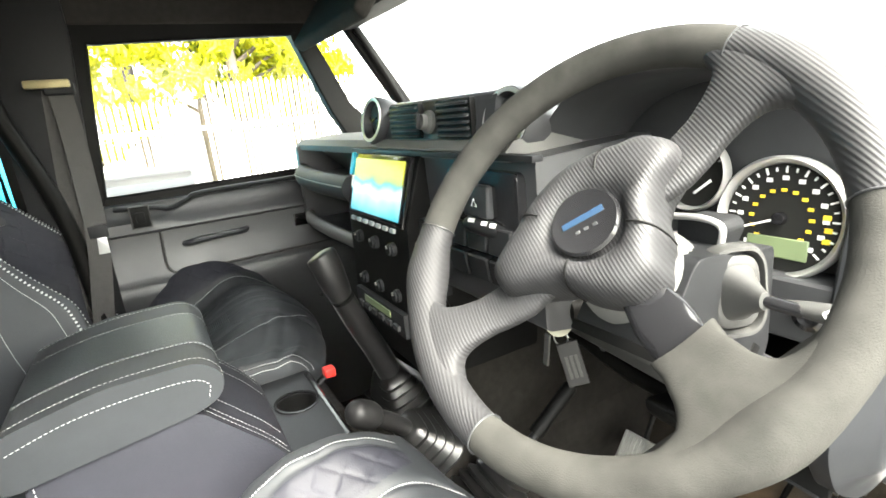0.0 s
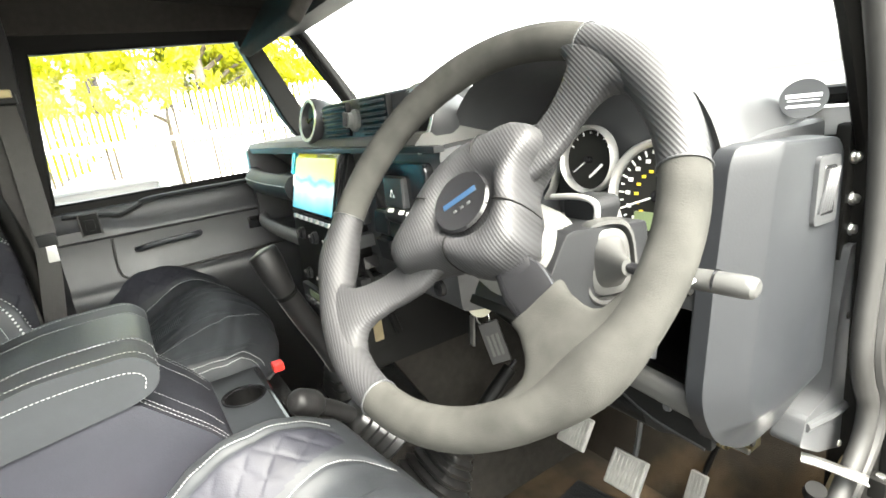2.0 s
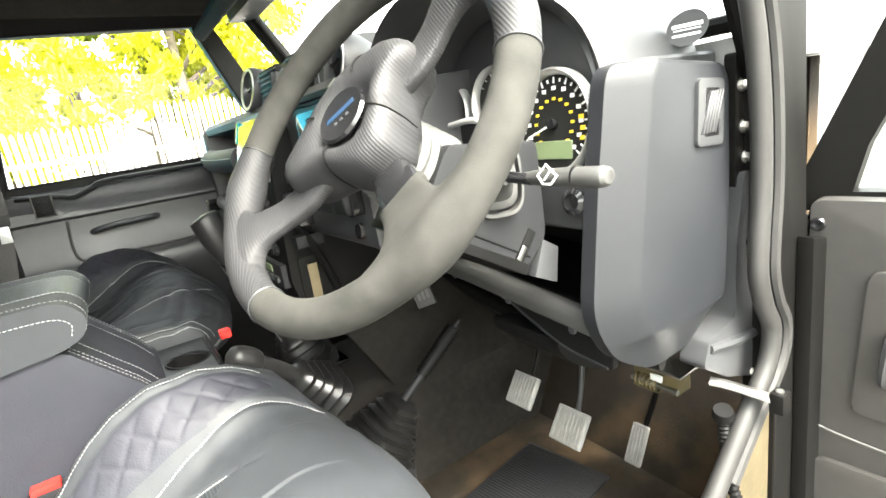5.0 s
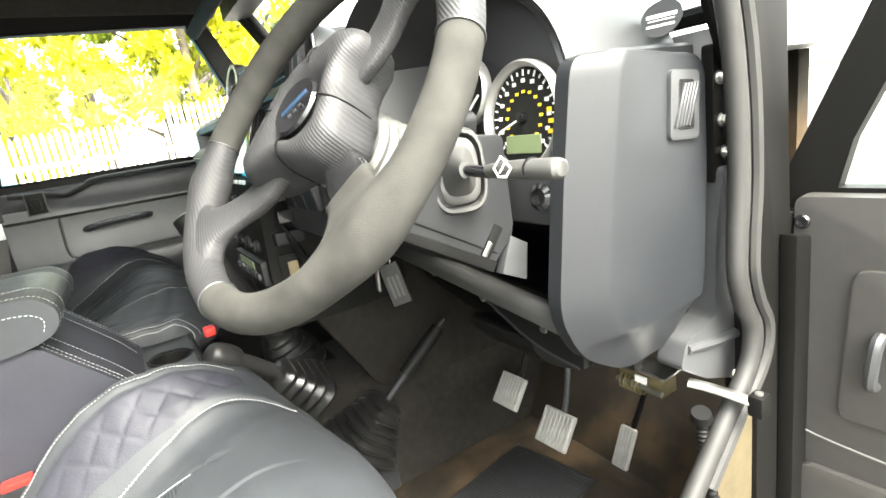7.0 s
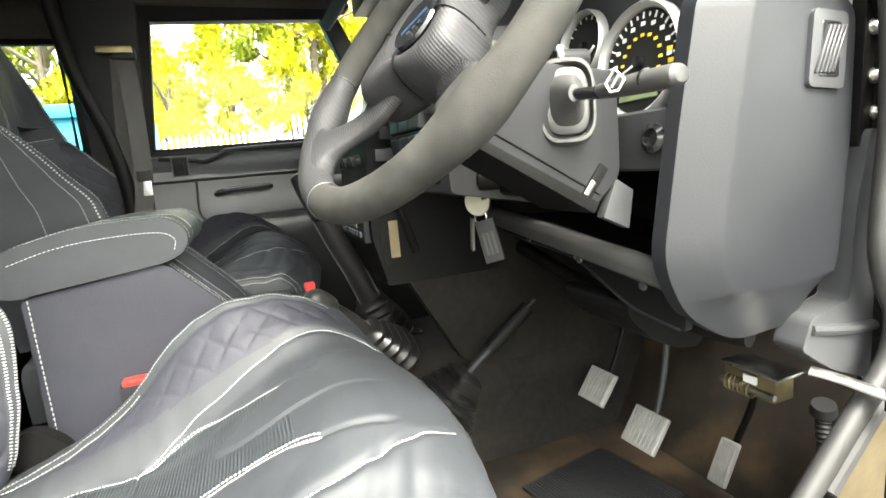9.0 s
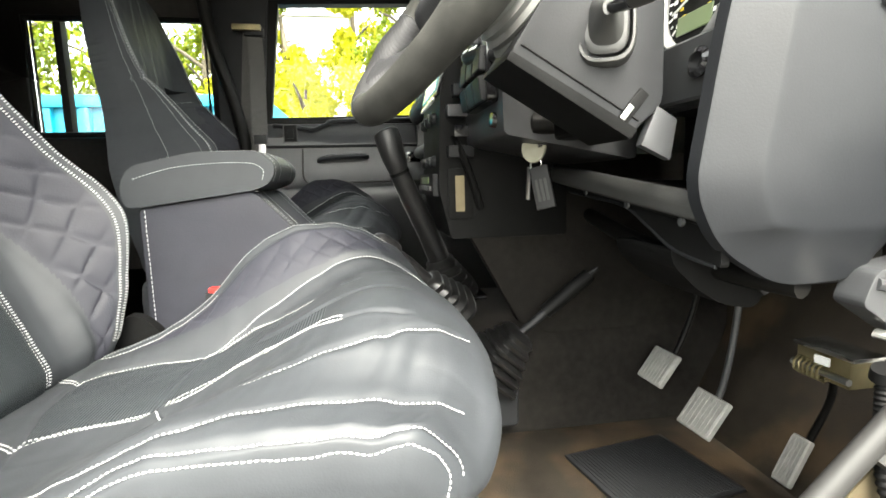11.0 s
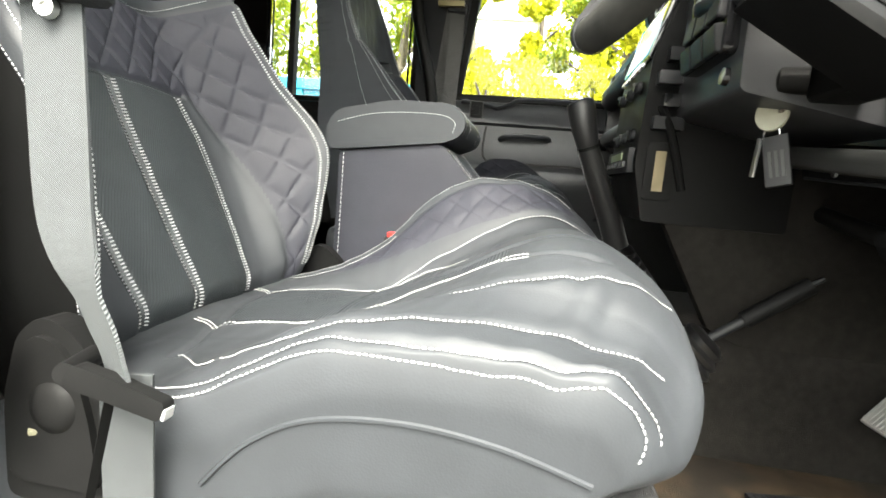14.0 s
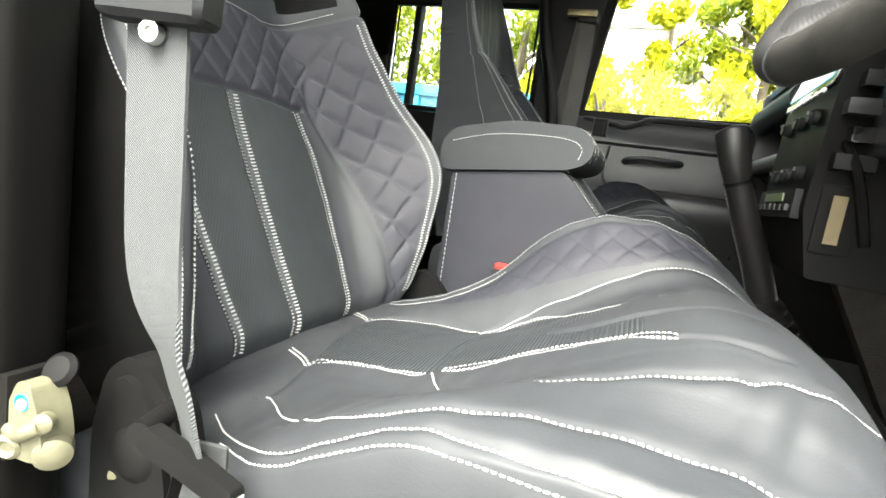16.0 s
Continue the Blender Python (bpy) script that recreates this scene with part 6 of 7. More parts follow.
part("end_ring", tube([SB + Vector((0.108, 0.004, 0.002)), SB + Vector((0.110, 0.0045, 0.002))], 0.0134, 16, False, True, None, 0.74, (0, 0, 1)), GLOSS, st_)
wsym = bmesh.new()
SC = SB + Vector((0.088, -0.011, 0.005))
for p, q in (((-0.012, 0.0), (0.0, 0.010)), ((0.0, 0.010), (0.012, 0.0)), ((-0.012, 0.0), (-0.006, -0.008)), ((0.012, 0.0), (0.004, -0.008)), ((-0.006, -0.008), (0.004, -0.008)), ((-0.004, -0.004), (0.006, 0.006))):
    tube([SC + Vector((p[0], -0.0005, p[1])), SC + Vector((q[0], -0.0005, q[1]))], 0.0011, 6, False, True, wsym)
part("wiper_symbol", wsym, MARK_W, st_)
ls_ = smooth_line([WM @ Vector((-0.05, -0.002, -0.135)), WM @ Vector((-0.13, 0.016, -0.120)), WM @ Vector((-0.20, 0.030, -0.112)), WM @ Vector((-0.262, 0.038, -0.108))], 6)
lstk = part("left_stalk", tube(ls_, [0.007] * 6 + [0.010] * 4 + [0.0125] * 7 + [0.011, 0.006], 12), PLASTIC, col, "black lamp and indicator stalk with white symbols")
for x_, w_ in ((-0.242, 0.012), (-0.218, 0.010), (-0.202, 0.010)):
    part("stalk_symbol", obox((w_, 0.006, 0.0012), WM @ Matrix.Translation((x_, 0.0345 + 0.10 * (x_ + 0.22) * -1, -0.0968)), 0.0004, 1), MARK_W, lstk)
part("shroud_bracket", prism([(-0.290, 0.651), (-0.266, 0.636), (-0.273, 0.592), (-0.308, 0.609)], "x", 0.532, 0.546, 0.003), PLASTIC_GREY, col)
slm = Matrix.Translation((0.5450, -0.318, 0.6500)) @ Matrix.Rotation(radians(-39), 4, "X")
part("clip_slot", obox((0.004, 0.013, 0.040), slm, 0.0018), RUBBER, col, "dark slot in the shroud")
part("column_clip", obox((0.005, 0.007, 0.018), slm @ Matrix.Translation((0.0006, -0.002, -0.010)), 0.0018), STEEL, col, "bright metal clip")
part("ignition_barrel", lathe([(0, 0), (0.016, 0), (0.018, 0.03), (0.012, 0.034), (0, 0.034)], facing((0.345, -0.330, 0.655), (-0.35, -0.9, 0.0)), 20), BODY_BLACK, col)
part("lock_body", box((0.34, -0.33, 0.63), (0.45, -0.27, 0.69), 0.012, 3), BODY_BLACK, col)
part("pod_knob", lathe([(0, 0), (0.014, 0), (0.016, 0.006), (0.010, 0.010), (0.010, 0.004), (0, 0.004)], facing((0.570, -0.256, 0.690), (0.1, -1, 0.1)), 24), GLOSS, col)

keys = thing("key_ring", (0.295, -0.342, 0.60), "pale ignition key with a leather tag and spare key hanging below", "keys")
part("key_head", lathe([(0, 0), (0.019, 0), (0.020, 0.002), (0.019, 0.006), (0, 0.006)], facing((0.297, -0.343, 0.622), (0.75, -0.65, 0.1)) @ Matrix.Diagonal((1, 1.15, 1, 1)), 28), FOB_WHITE, keys, "pale worn key head")
part("key_blade", tube([(0.305, -0.338, 0.624), (0.340, -0.330, 0.652)], 0.004, 6), STEEL, keys)
part("ring", tube([Vector((0.300, -0.342, 0.597)) + Vector((0.008 * math.cos(a), 0.006 * math.cos(a), 0.012 * math.sin(a))) for a in (i * math.pi / 8 for i in range(16))], 0.0012, 6, True), STEEL, keys)
part("spare_key", obox((0.010, 0.004, 0.052), Matrix.Translation((0.272, -0.345, 0.568)) @ Matrix.Rotation(radians(8), 4, "Y"), 0.002), STEEL, keys)
tm_ = facing((0.318, -0.338, 0.562), (0.75, -0.62, 0.1)) @ Matrix.Rotation(radians(14), 4, "Z")
tag = part("leather_tag", obox((0.030, 0.066, 0.005), tm_, 0.006, 3), LEVER, keys, "black leather key tag with pale lettering")
for k in range(3):
    part("print_line", obox((0.004, 0.034, 0.0006), tm_ @ Matrix.Translation((-0.007 + k * 0.007, -0.004, 0.0028)), 0.0001, 1), PLASTIC_MID, tag)

# ---- steering wheel ----
wheel = thing("steering_wheel", HUB, "dished three-spoke steering wheel in grey suede and black perforated leather", "steering wheel")
RR, TR = 0.188, 0.0178
def rim_arc(a0, a1, r, name, material, label, n):
    pts = []
    for k in range(n + 1):
        a = radians(a0 + (a1 - a0) * k / n)
        pts.append(WM @ Vector((RR * math.cos(a), RR * math.sin(a), 0.0)))
    rad_ = []
    for k in range(n + 1):
        t = k / n
        swell = 0.0016 * math.sin(math.pi * t) if material is GRIP else 0.0
        ang = a0 + (a1 - a0) * t
        swell += 0.004 * math.exp(-(((ang - 325 + 180) % 360 - 180) / 10) ** 2) + 0.004 * math.exp(-(((ang - 200 + 180) % 360 - 180) / 9) ** 2)
        rad_.append(r + swell)
    return part(name, tube(pts, rad_, 20, False, True, None, 1.0, tuple(WN)), material, wheel, label, 60)
rim_arc(68, 184, TR, "rim_suede", SUEDE, "grey suede rim section", 40)
rim_arc(184, 258, TR, "rim_leather", GRIP, "black perforated leather grip", 32)
rim_arc(258, 375, TR, "rim_suede", SUEDE, "grey suede rim section", 60)
rim_arc(15, 68, TR, "rim_leather", GRIP, "black perforated leather grip", 32)
for a in (68, 184, 258, 15):
    ar = radians(a)
    c = Vector((RR * math.cos(ar), RR * math.sin(ar), 0))
    e = Vector((math.cos(ar), math.sin(ar), 0))
    loop = [WM @ (c + (e * math.cos(q) + Vector((0, 0, 1)) * math.sin(q)) * (TR + 0.0008)) for q in (i * math.pi / 12 for i in range(24))]
    part("seam_ring", tube(loop, 0.0008, 6, True), PLASTIC_GREY, wheel)
FL = [(0.045, 17.0), (0.085, 15.0), (0.105, 11.5), (0.125, 9.0), (0.145, 8.8), (0.156, 9.4), (0.163, 10.6), (0.168, 12.8), (0.172, 16.0), (0.178, 22.0), (0.188, 26.0)]
def spoke(a0, a1, k0, material, name, r0=0.045, r1=0.19, lean=0.0, drop=0.0):
    """A flat arm whose edges sweep out in rounded corners into the rim; lean swings the sweep to one side."""
    lp = []
    n = 26
    for i in range(n + 1):
        r = r0 + (r1 - r0) * i / n
        half = lin(FL, r) * k0
        mid = a0 + (a1 - a0) * (r - 0.045) / 0.139 + lean * max(0.0, half - 10 * k0)
        k = max(0.0, min(1.0, (r - 0.10) / 0.075))
        d = (-0.015 - drop) * (1 - k * k * (3 - 2 * k))
        t = 0.0095 + 0.0062 * max(0.0, min(1.0, (r - 0.135) / 0.045)) ** 1.5
        loop = []
        for q in range(32):
            c_, s_ = math.cos(q * math.pi / 16), math.sin(q * math.pi / 16)
            an = radians(mid + half * math.copysign(abs(c_) ** 0.8, c_))
            loop.append(WM @ Vector((r * math.cos(an), r * math.sin(an), d + t * math.copysign(abs(s_) ** 0.6, s_))))
        lp.append(loop)
    return part(name, rings(lp), material, wheel, "", 60)
spoke(224, 225, 1.0, GRIP, "spoke", lean=0.12)
spoke(62, 58, 1.0, GRIP, "spoke", lean=-0.05)
spoke(323, 324, 1.35, SUEDE, "spoke", 0.112, lean=0.05)
spoke(323, 322, 1.05, GLOSS, "spoke_arm", 0.045, 0.120, drop=0.006)
# padded boss: three blunt lobes round a deep well that holds the badge
BOSS = [(-12, 0.064), (25, 0.055), (44, 0.066), (53, 0.090), (62, 0.096), (76, 0.093), (88, 0.082), (112, 0.074), (150, 0.069), (188, 0.076), (204, 0.092), (214, 0.104), (228, 0.098), (240, 0.074), (262, 0.056), (285, 0.061), (303, 0.068), (318, 0.074), (334, 0.074), (348, 0.064), (385, 0.055)]
BC = Vector((-0.003, 0.009, 0.004))
def boss_r(a):
    return lerp(BOSS, a)
lb = []
for d, k in ((-0.050, 0.86), (-0.044, 0.95), (-0.034, 1.0), (-0.016, 1.01), (-0.004, 0.985), (0.004, 0.945), (0.010, 0.88), (0.013, 0.80), (0.0135, 0.72), (0.012, 0.64), (0.008, 0.57), (0.003, 0.52), (0.000, 0.48)):
    row = []
    for a in range(0, 360, 4):
        r = boss_r(a)
        # the well is round, the outside follows the lobes
        m_ = max(0.0, min(1.0, (k - 0.45) / 0.40))
        r = (0.060 * (1 - m_) + r * m_) * k
        row.append(WM @ (BC + Vector((r * math.cos(radians(a)), r * math.sin(radians(a)), d))))
    lb.append(row)
part("horn_boss", rings(lb), GRIP, wheel, "padded black leather centre boss", 60)
WB = WM @ Matrix.Translation(BC)
lg = part("badge", lathe([(0, 0.008), (0.029, 0.008), (0.031, 0.011), (0.029, 0.014), (0.026, 0.013), (0, 0.013)], WB, 40), GLOSS, wheel, "round black badge with a dark blue mark")
part("badge_mark", obox((0.038, 0.006, 0.0008), WB @ Matrix.Rotation(radians(38), 4, "Z") @ Matrix.Translation((0, 0.003, 0.0136)), 0.0002, 1), TEXT_BLUE, lg)
for k in range(3):
    part("badge_dot", obox((0.004, 0.003, 0.0008), WB @ Matrix.Rotation(radians(38), 4, "Z") @ Matrix.Translation((-0.008 + k * 0.008, -0.008, 0.0136)), 0.0002, 1), PLASTIC_GREY, lg)
for a in (5, 97, 180, 268):
    ar = radians(a)
    R_ = boss_r(a)
    pts = [WB @ Vector((R_ * k * math.cos(ar), R_ * k * math.sin(ar), d + 0.0004)) for k, d in ((0.62, 0.0142), (0.70, 0.0155), (0.79, 0.014), (0.88, 0.010), (0.945, 0.004), (0.985, -0.004), (1.01, -0.016), (1.0, -0.034))]
    part("boss_seam", tube(smooth_line(pts, 4), 0.0010, 6), RUBBER, wheel)

# ---- driver's door, standing open ----
DD = Vector((0.985, 0.10, 0)).normalized()
dm = Matrix.Translation((0.700, 0.130, 0.0)) @ Matrix((( DD.x, -DD.y, 0, 0), (DD.y, DD.x, 0, 0), (0, 0, 1, 0), (0, 0, 0, 1)))
dd = thing("door_driver", (0.70, 0.13, 0.0), "open driver's door with black moulded trim and window frame", "door", kind="structure")
def dpart(name, bm, material, label="", parent=None, angle=38):
    bm.transform(dm)
    return part(name, bm, material, parent or dd, label, angle)
dpart("door_skin", prism(rounded([(-0.045, 0.0), (0.92, 0.0), (0.92, 0.61), (-0.045, 0.61)], 0.02, 3), "y", 0.0, 0.035, 0.004), BODY_BLACK)
dpart("trim_panel", prism(rounded([(-0.036, 0.06), (0.90, 0.06), (0.90, 0.62), (-0.033, 0.622)], 0.012, 4), "y", -0.030, -0.001, 0.006, 3), DOOR_TRIM, "black moulded door trim")
dpart("map_pocket", prism(rounded([(-0.02, 0.07), (0.80, 0.07), (0.80, 0.20), (-0.02, 0.225)], 0.02, 4), "y", -0.040, -0.028, 0.008, 3), DOOR_TRIM)
dpart("pull_recess", prism(rounded([(0.024, 0.315), (0.34, 0.310), (0.34, 0.53), (0.036, 0.53)], 0.016, 4), "y", -0.038, -0.028, 0.006, 3), DOOR_TRIM)
dpart("inner_handle", tube(smooth_line([(0.062, -0.036, 0.375), (0.060, -0.050, 0.385), (0.064, -0.050, 0.435), (0.066, -0.036, 0.445)], 6), 0.008, 8), PLASTIC_GREY)
for z, x1 in ((0.287, 0.30), (0.212, 0.02)):
    dpart("trim_groove", tube(smooth_line([(-0.034, -0.031, z), (0.02, -0.0315, z - 0.018), (x1, -0.032, z - 0.018 - 0.1 * (x1 - 0.02))], 6), 0.0018, 6), PLASTIC_PALE)
fo = [(-0.05, 0.60), (-0.05, 0.66), (0.18, 1.20), (0.90, 1.20), (0.92, 0.60)]
fi = [(0.006, 0.628), (0.020, 0.690), (0.215, 1.15), (0.86, 1.15), (0.875, 0.628)]
fb = bmesh.new()
vv = [[fb.verts.new((p[0], y, p[1])) for p in q] for y in (0.0, 0.03) for q in (fo, fi)]
for k in range(5):
    j = (k + 1) % 5
    for q in ((vv[0][k], vv[0][j], vv[1][j], vv[1][k]), (vv[2][j], vv[2][k], vv[3][k], vv[3][j]), (vv[0][j], vv[0][k], vv[2][k], vv[2][j]), (vv[1][k], vv[1][j], vv[3][j], vv[3][k])):
        fb.faces.new(q)
dpart("window_frame", fb, BODY_BLACK)
gb = bmesh.new()
gb.faces.new([gb.verts.new((p[0], 0.015, p[1])) for p in fi])
dg = dpart("pane", gb, GLASS)
dg.visible_shadow = False
dpart("trim_screw", lathe([(0, 0), (0.010, 0), (0.008, 0.003), (0.004, 0.003), (0, 0.001)], facing((-0.024, -0.031, 0.588), (0, -1, 0)), 16), GLOSS)
for z in (0.30, 0.56):
    hg = dpart("hinge", box((-0.075, 0.002, z - 0.03), (-0.02, 0.022, z + 0.03), 0.004), BODY_BLACK)
    dpart("hinge_bolt", lathe([(0, 0), (0.008, 0), (0.008, 0.005), (0, 0.006)], facing((-0.055, 0.002, z), (0, -1, 0)), 6), STEEL, "", hg)

strap = thing("check_strap", (0.60, 0.06, 0.31), "bright steel door check strap between post and door", "check strap")
part("arm", tube(smooth_line([(0.628, -0.088, 0.408), (0.648, -0.080, 0.406), (0.672, -0.072, 0.402), (0.705, -0.062, 0.396)], 6), 0.0095, 10, False, True, None, 0.5, (0, 0, 1)), STEEL, strap)
part("end_clevis", box((0.695, -0.074, 0.382), (0.713, -0.052, 0.410), 0.004), BODY_BLACK, strap)
part("clevis_pin", lathe([(0, 0), (0.005, 0), (0.005, 0.030), (0, 0.031)], Matrix.Translation((0.704, -0.063, 0.382)), 10), STEEL, strap)
cable = thing("door_cable", (0.66, 0.02, 0.2), "black ribbed cable conduit between sill and door", "cable")
cpts = smooth_line([(0.650, -0.098, 0.372), (0.656, -0.104, 0.340), (0.664, -0.110, 0.30), (0.676, -0.108, 0.25), (0.695, -0.08, 0.21), (0.715, -0.02, 0.19)], 14)
part("conduit", tube(cpts, [0.0085 if i % 2 else 0.0068 for i in range(len(cpts))], 10), RUBBER, cable)
part("grommet", lathe([(0, 0), (0.014, 0), (0.012, 0.012), (0, 0.012)], facing((0.650, -0.097, 0.368), (0.2, -0.3, 1)), 16), RUBBER, cable)
bolts = [(0.632, -0.004, 0.790), (0.632, 0.000, 0.738), (0.632, 0.006, 0.698), (0.634, 0.02, 0.405), (0.634, 0.01, 0.385)]
plate = solid("hinge_plate", prism(rounded([(-0.020, 0.66), (0.025, 0.66), (0.030, 0.83), (-0.015, 0.83)], 0.006, 2), "x", 0.612, 0.6275, 0.002), BODY_BLACK, "black hinge reinforcement plate on the post", "plate")
for k, b_ in enumerate(bolts):
    bo = thing("bolt", b_, "bright zinc hinge bolt on the door post", "bolt", "hinge bolts")
    part("washer", lathe([(0, 0), (0.009, 0), (0.009, 0.0015), (0, 0.0015)], facing(Vector(b_) - Vector((0.003, 0, 0)), (1, -0.2, 0)), 20), STEEL, bo)
    part("head", lathe([(0, 0.0015), (0.0065, 0.0015), (0.0065, 0.006), (0.004, 0.0075), (0, 0.0075)], facing(Vector(b_) - Vector((0.003, 0, 0)), (1, -0.2, 0)), 6), STEEL, bo)
lat = thing("door_striker", (0.745, -1.01, 0.34), "yellowed steel door striker with blue stickers on the pillar", "door striker")
part("plate", box((0.735, -1.046, 0.300), (0.770, -1.036, 0.375), 0.003), BODY_BLACK, lat)
part("rubber_pad", lathe([(0, 0), (0.014, 0), (0.015, 0.004), (0.011, 0.008), (0, 0.009)], facing((0.740, -1.016, 0.376), (0.8, 0.2, 0.5)), 20), RUBBER, lat)
blk = part("casting", prism(rounded([(-1.042, 0.318), (-1.038, 0.350), (-1.026, 0.374), (-1.012, 0.374), (-1.000, 0.350), (-0.994, 0.322), (-1.004, 0.308), (-1.032, 0.306)], 0.008, 4), "x", 0.742, 0.768, 0.006, 3), ZINC_PALE, lat, "yellowed cast striker body")
part("rib", tube(smooth_line([(0.768, -1.034, 0.330), (0.771, -1.018, 0.331), (0.771, -1.006, 0.338), (0.767, -0.996, 0.344)], 5), [0.006] * 8 + [0.0065] * 7 + [0.007], 10), ZINC_PALE, blk)
part("boss", lathe([(0, 0), (0.011, 0), (0.011, 0.010), (0.008, 0.012), (0.005, 0.009), (0, 0.009)], facing((0.764, -1.033, 0.318), (0.9, 0.4, -0.1)), 18), ZINC_PALE, blk)
part("boss", lathe([(0, 0), (0.008, 0), (0.008, 0.008), (0.005, 0.010), (0, 0.010)], facing((0.762, -0.998, 0.346), (0.9, 0.5, 0.1)), 16), ZINC_PALE, blk)
part("sticker_centre", lathe([(0, 0), (0.0045, 0), (0.0045, 0.0022), (0, 0.0022)], facing((0.7685, -1.0175, 0.3565), (1, 0.1, 0)), 18), WHITE_PAINT, blk)
part("cam", lathe([(0, 0), (0.014, 0), (0.014, 0.014), (0.006, 0.018), (0, 0.018)], facing((0.752, -1.004, 0.318), (0.6, 0.8, -0.1)), 20), ZINC_PALE, lat)
part("sticker", lathe([(0, 0), (0.007, 0), (0.007, 0.001), (0, 0.001)], facing((0.7685, -1.019, 0.357), (1, 0.1, 0)), 20), BLUE_STRIP, lat)

lat.scale = (0.78, 0.78, 0.78)
lat.location.y += 0.003

# ---- outside: fence, trees, house, container, parked car ----
fence = thing("palisade_fence", (-8.0, 1.0, GZ), "white painted palisade fence at the edge of the yard", "fence")
FX, FTOP = -8.0, 1.45
for z in (GZ + 0.45, FTOP - 0.45):
    part("rail", box((FX - 0.05, -6, z - 0.03), (FX - 0.01, 3.3, z + 0.03), 0.004), WHITE_PAINT, fence)
pale_me = None
pb = prism([(-0.024, GZ), (0.024, GZ), (0.024, FTOP - 0.06), (0.0, FTOP), (-0.024, FTOP - 0.06)], "x", -0.010, 0.010, 0.003, 1)
pb.transform(Matrix.Translation((0, 0, -GZ)))
pale_me = finish(pb, "pale", WHITE_PAINT)
rnd = random.Random(4)
for k in range(104):
    y = -6.0 + k * 0.0895
    if -0.02 < y < 0.10:
        continue
    pl = new("pale", pale_me)
    pl.parent = fence
    pl.location = (0, y - 1.0, rnd.uniform(-0.03, 0.03) + (0.22 if y > 0.2 else 0.0))
for k, y in enumerate((-6.0, -3.2, -0.40, 0.30, 3.2)):
    part("post", box((FX - 0.12, y - 0.05, GZ), (FX - 0.05, y + 0.05, FTOP - 0.1), 0.006), WHITE_PAINT, fence)

def tree(x, y, h, r, material, seed, label, n=5200):
    rn = random.Random(seed)
    t = thing("tree", (x, y, GZ), label, "tree", "trees behind the fence")
    trunk = smooth_line([(x, y, GZ - 0.05), (x + rn.uniform(-.1, .1), y + rn.uniform(-.1, .1), GZ + h * 0.3), (x + rn.uniform(-.2, .2), y + rn.uniform(-.2, .2), GZ + h * 0.6), (x, y, GZ + h * 0.85)], 5)
    tb = tube(trunk, [0.13 * h / 5 * (1 - 0.85 * i / (len(trunk) - 1)) + 0.01 for i in range(len(trunk))], 10)
    for k in range(9):
        a = rn.uniform(0, 6.28)
        z0 = GZ + h * rn.uniform(0.25, 0.7)
        L = r * rn.uniform(0.6, 1.0)
        tube(smooth_line([(x, y, z0), (x + L * 0.5 * math.cos(a), y + L * 0.5 * math.sin(a), z0 + L * 0.35), (x + L * math.cos(a), y + L * math.sin(a), z0 + L * 0.55)], 4), [0.05 * (1 - i / 9) + 0.008 for i in range(9)], 7, False, True, tb)
    part("trunk", tb, BARK, t)
    cb = bmesh.new()
    clumps = [(Vector((x + rn.gauss(0, r * 0.5), y + rn.gauss(0, r * 0.5), GZ + h * (0.30 + 0.65 * rn.random()))), r * rn.uniform(0.22, 0.42)) for _ in range(26)]
    for _ in range(n):
        c, cr = rn.choice(clumps)
        d = Vector((rn.gauss(0, 1), rn.gauss(0, 1), rn.gauss(0, 1))).normalized() * cr * (rn.random() ** 0.4)
        p = c + d
        s = rn.uniform(0.06, 0.13)
        m = Matrix.Translation(p) @ Euler((rn.uniform(0, 6.3), rn.uniform(0, 6.3), rn.uniform(0, 6.3))).to_matrix().to_4x4()
        vs = [cb.verts.new(m @ Vector(q)) for q in ((-s, 0, 0), (-0.2 * s, -0.42 * s, 0.12 * s), (s, 0, 0), (-0.2 * s, 0.42 * s, 0.12 * s))]
        cb.faces.new(vs)
    me = bpy.data.meshes.new("crown")
    cb.transform(Matrix.Translation((-x, -y, -GZ)))
    cb.to_mesh(me); cb.free()
    me.materials.append(material)
    cr_ = new("crown", me)
    cr_.parent = t
    return t

spots = [(-11.5, -3.9, 6.2, 1.7, LEAF_DARK), (-11.0, -1.8, 4.0, 1.3, LEAF), (-12.0, -5.6, 6.5, 2.0, LEAF_DARK), (-11.5, 2.4, 5.6, 1.6, LEAF), 
         (-10.8, -8.0, 6.5, 2.2, LEAF_DARK), (-11.0, 1.3, 6.6, 1.3, LEAF), (-11, -11.0, 7.0, 2.4, LEAF_DARK), (-10, -14.5, 7.0, 2.4, LEAF), (-12.0, -2.8, 4.2, 1.5, LEAF), (-12.6, -3.2, 7.2, 1.0, LEAF_DARK), (-12.2, -2.45, 6.6, 0.75, LEAF), (-13.4, -0.7, 7.4, 0.8, LEAF), (-12.4, 0.72, 7.4, 1.1, LEAF_DARK), (-12.8, 3.2, 7.0, 1.5, LEAF)]
for k, (x, y, h, r, mt) in enumerate(spots):
    tree(x, y, h, r, mt, 10 + k, "leafy deciduous tree in bright yellow-green leaf" if mt is LEAF else "dense green broadleaf tree behind the fence")

house = thing("house", (-15.0, -1.0, GZ), "pale rendered building showing between the trees", "house")
part("wall", box((-17.0, -2.85, GZ), (-14.6, -0.85, 5.3), 0.02), RENDERED, house)
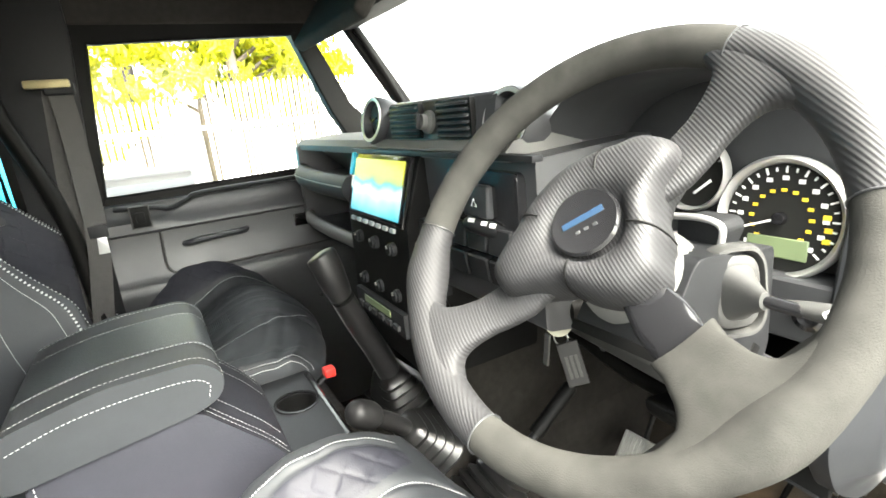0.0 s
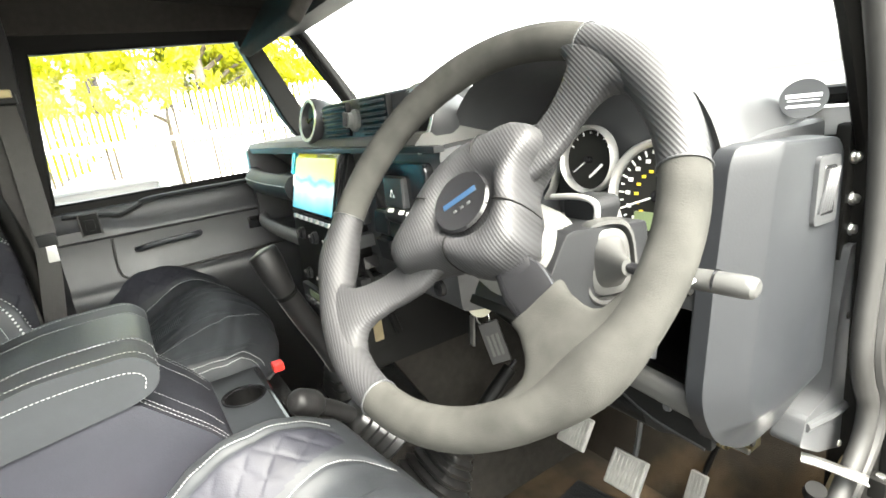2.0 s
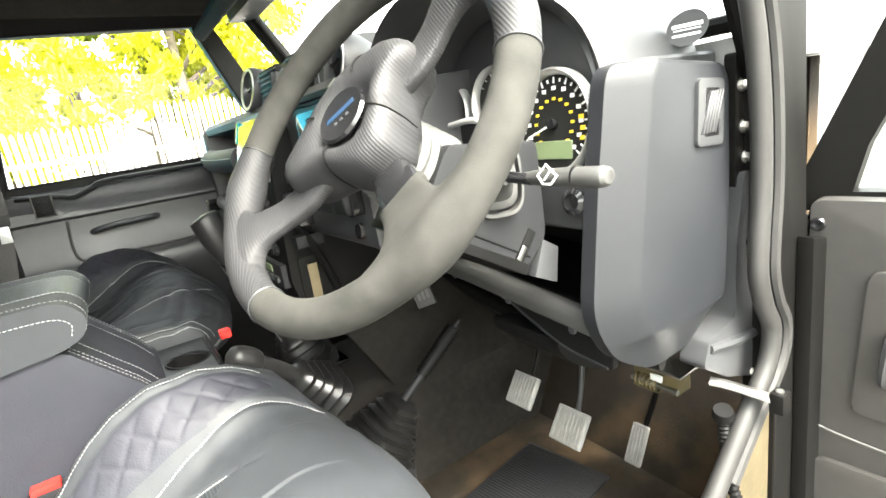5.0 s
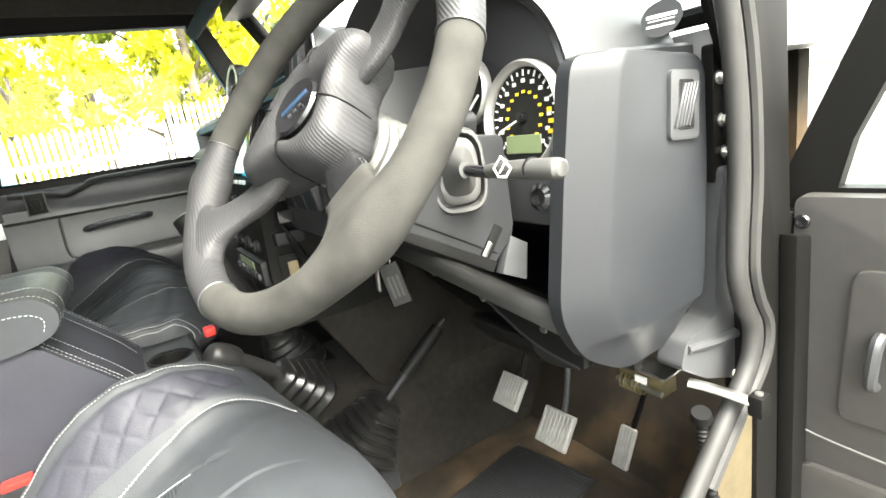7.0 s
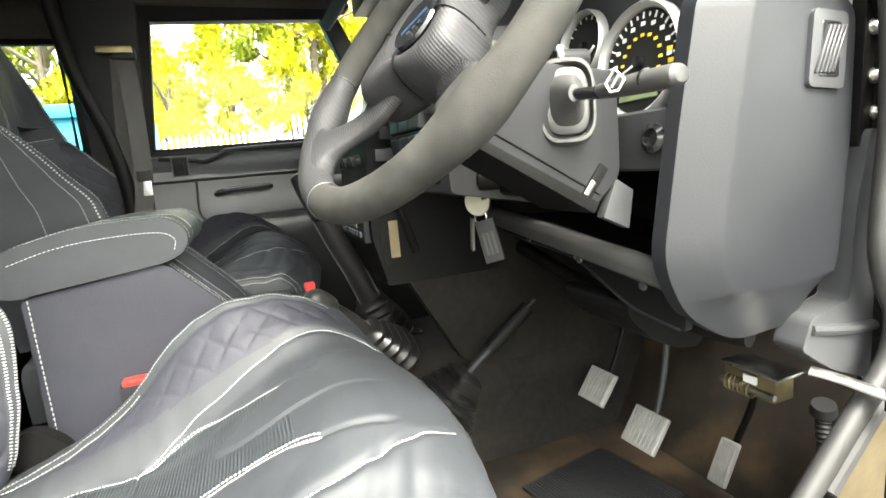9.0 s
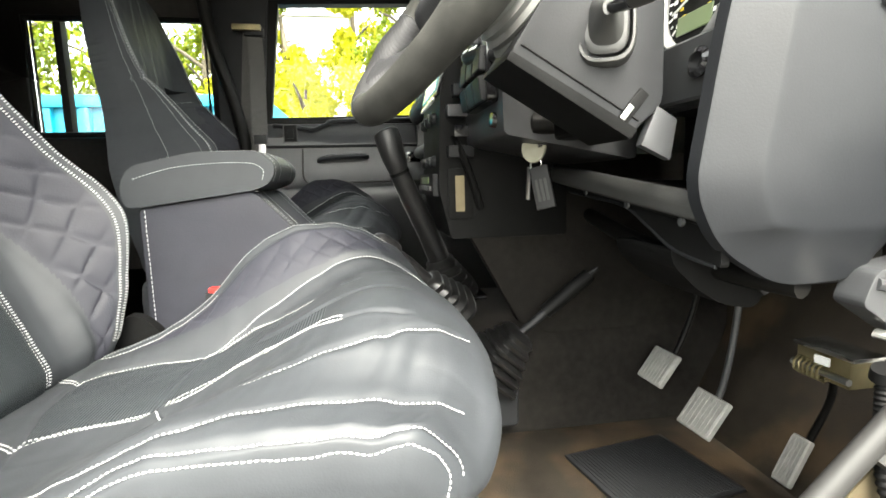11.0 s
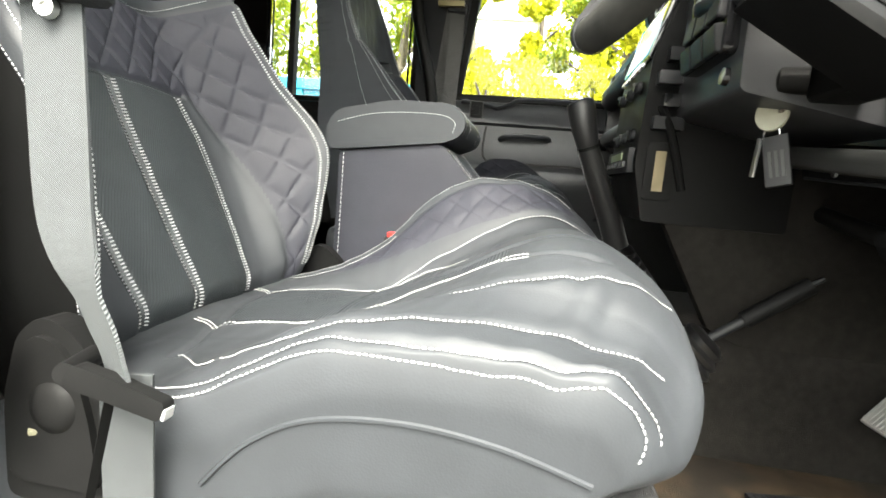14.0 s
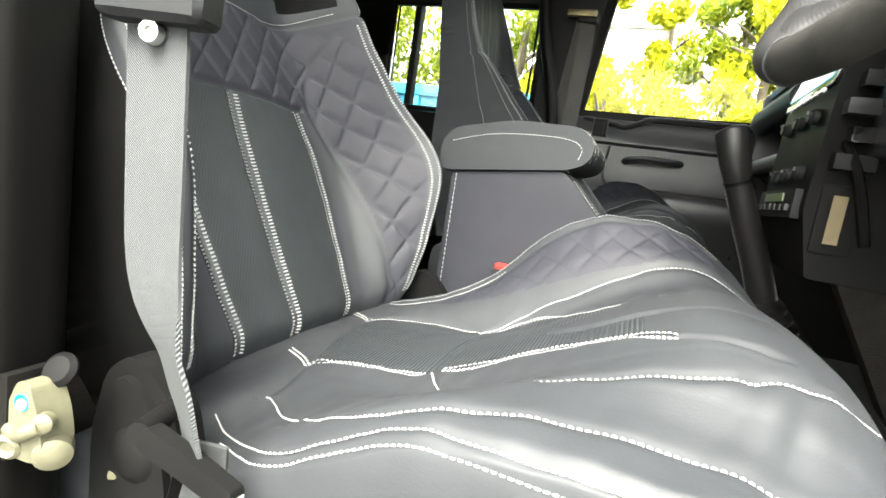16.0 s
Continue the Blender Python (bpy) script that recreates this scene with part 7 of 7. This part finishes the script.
part("roof", box((-17.1, -2.95, 5.3), (-14.5, -0.75, 5.42), 0.02), WHITE_PAINT, house)

cont = thing("container", (-3.9, -3.2, GZ), "bright cyan painted steel skip standing in the yard", "skip container")
part("body", box((-5.2, -5.2, GZ + 0.15), (-3.9, -1.42, 1.34), 0.02), CYAN, cont)
for k in range(13):
    y = -5.1 + k * 0.30
    part("rib", box((-3.9, y, GZ + 0.2), (-3.84, y + 0.08, 1.28), 0.008), CYAN, cont)
part("top_rail", box((-3.92, -5.22, 1.28), (-3.82, -1.40, 1.38), 0.01), CYAN, cont)
for y in (-4.8, -1.9):
    part("skid", box((-5.0, y, GZ), (-4.0, y + 0.2, GZ + 0.16), 0.01), CYAN, cont)

pc = thing("parked_car", (-5.6, -0.9, GZ), "dark grey parked car beyond the passenger window", "car")
def car_loop(x, w, z0, z1):
    return [(x, -0.9 - w, z0), (x, -0.9 + w, z0), (x, -0.9 + w * 1.02, (z0 + z1) / 2), (x, -0.9 + w * 0.8, z1), (x, -0.9 - w * 0.8, z1), (x, -0.9 - w * 1.02, (z0 + z1) / 2)]
cl = [(-7.4, 0.72, -0.45, -0.05), (-7.2, 0.80, -0.5, 0.08), (-6.6, 0.82, -0.5, 0.12), (-5.0, 0.82, -0.5, 0.16), (-4.2, 0.80, -0.5, 0.10), (-3.9, 0.72, -0.45, -0.05)]
part("body", rings([car_loop(*c) for c in cl]), CAR_GREY, pc)
cabl = [(-7.0, 0.62, 0.10, 0.14), (-6.5, 0.66, 0.10, 0.50), (-5.4, 0.66, 0.10, 0.54), (-4.9, 0.64, 0.12, 0.20)]
part("cabin", rings([car_loop(*c) for c in cabl]), GLOSS, pc)
part("roof", box((-6.5, -1.42, 0.50), (-5.4, -0.38, 0.57), 0.03, 3), CAR_GREY, pc)
for x in (-6.8, -4.5):
    for y in (-1.66, -0.14):
        wh = part("wheel", lathe([(0, -0.09), (0.29, -0.09), (0.31, -0.05), (0.31, 0.05), (0.29, 0.09), (0, 0.09)], facing((x, y, GZ + 0.31), (0, 1, 0)), 28), TYRE, pc)
        part("rim", lathe([(0, -0.095), (0.19, -0.095), (0.20, 0.095), (0, 0.095)], facing((x, y, GZ + 0.31), (0, 1, 0)), 20), SILVER, wh)
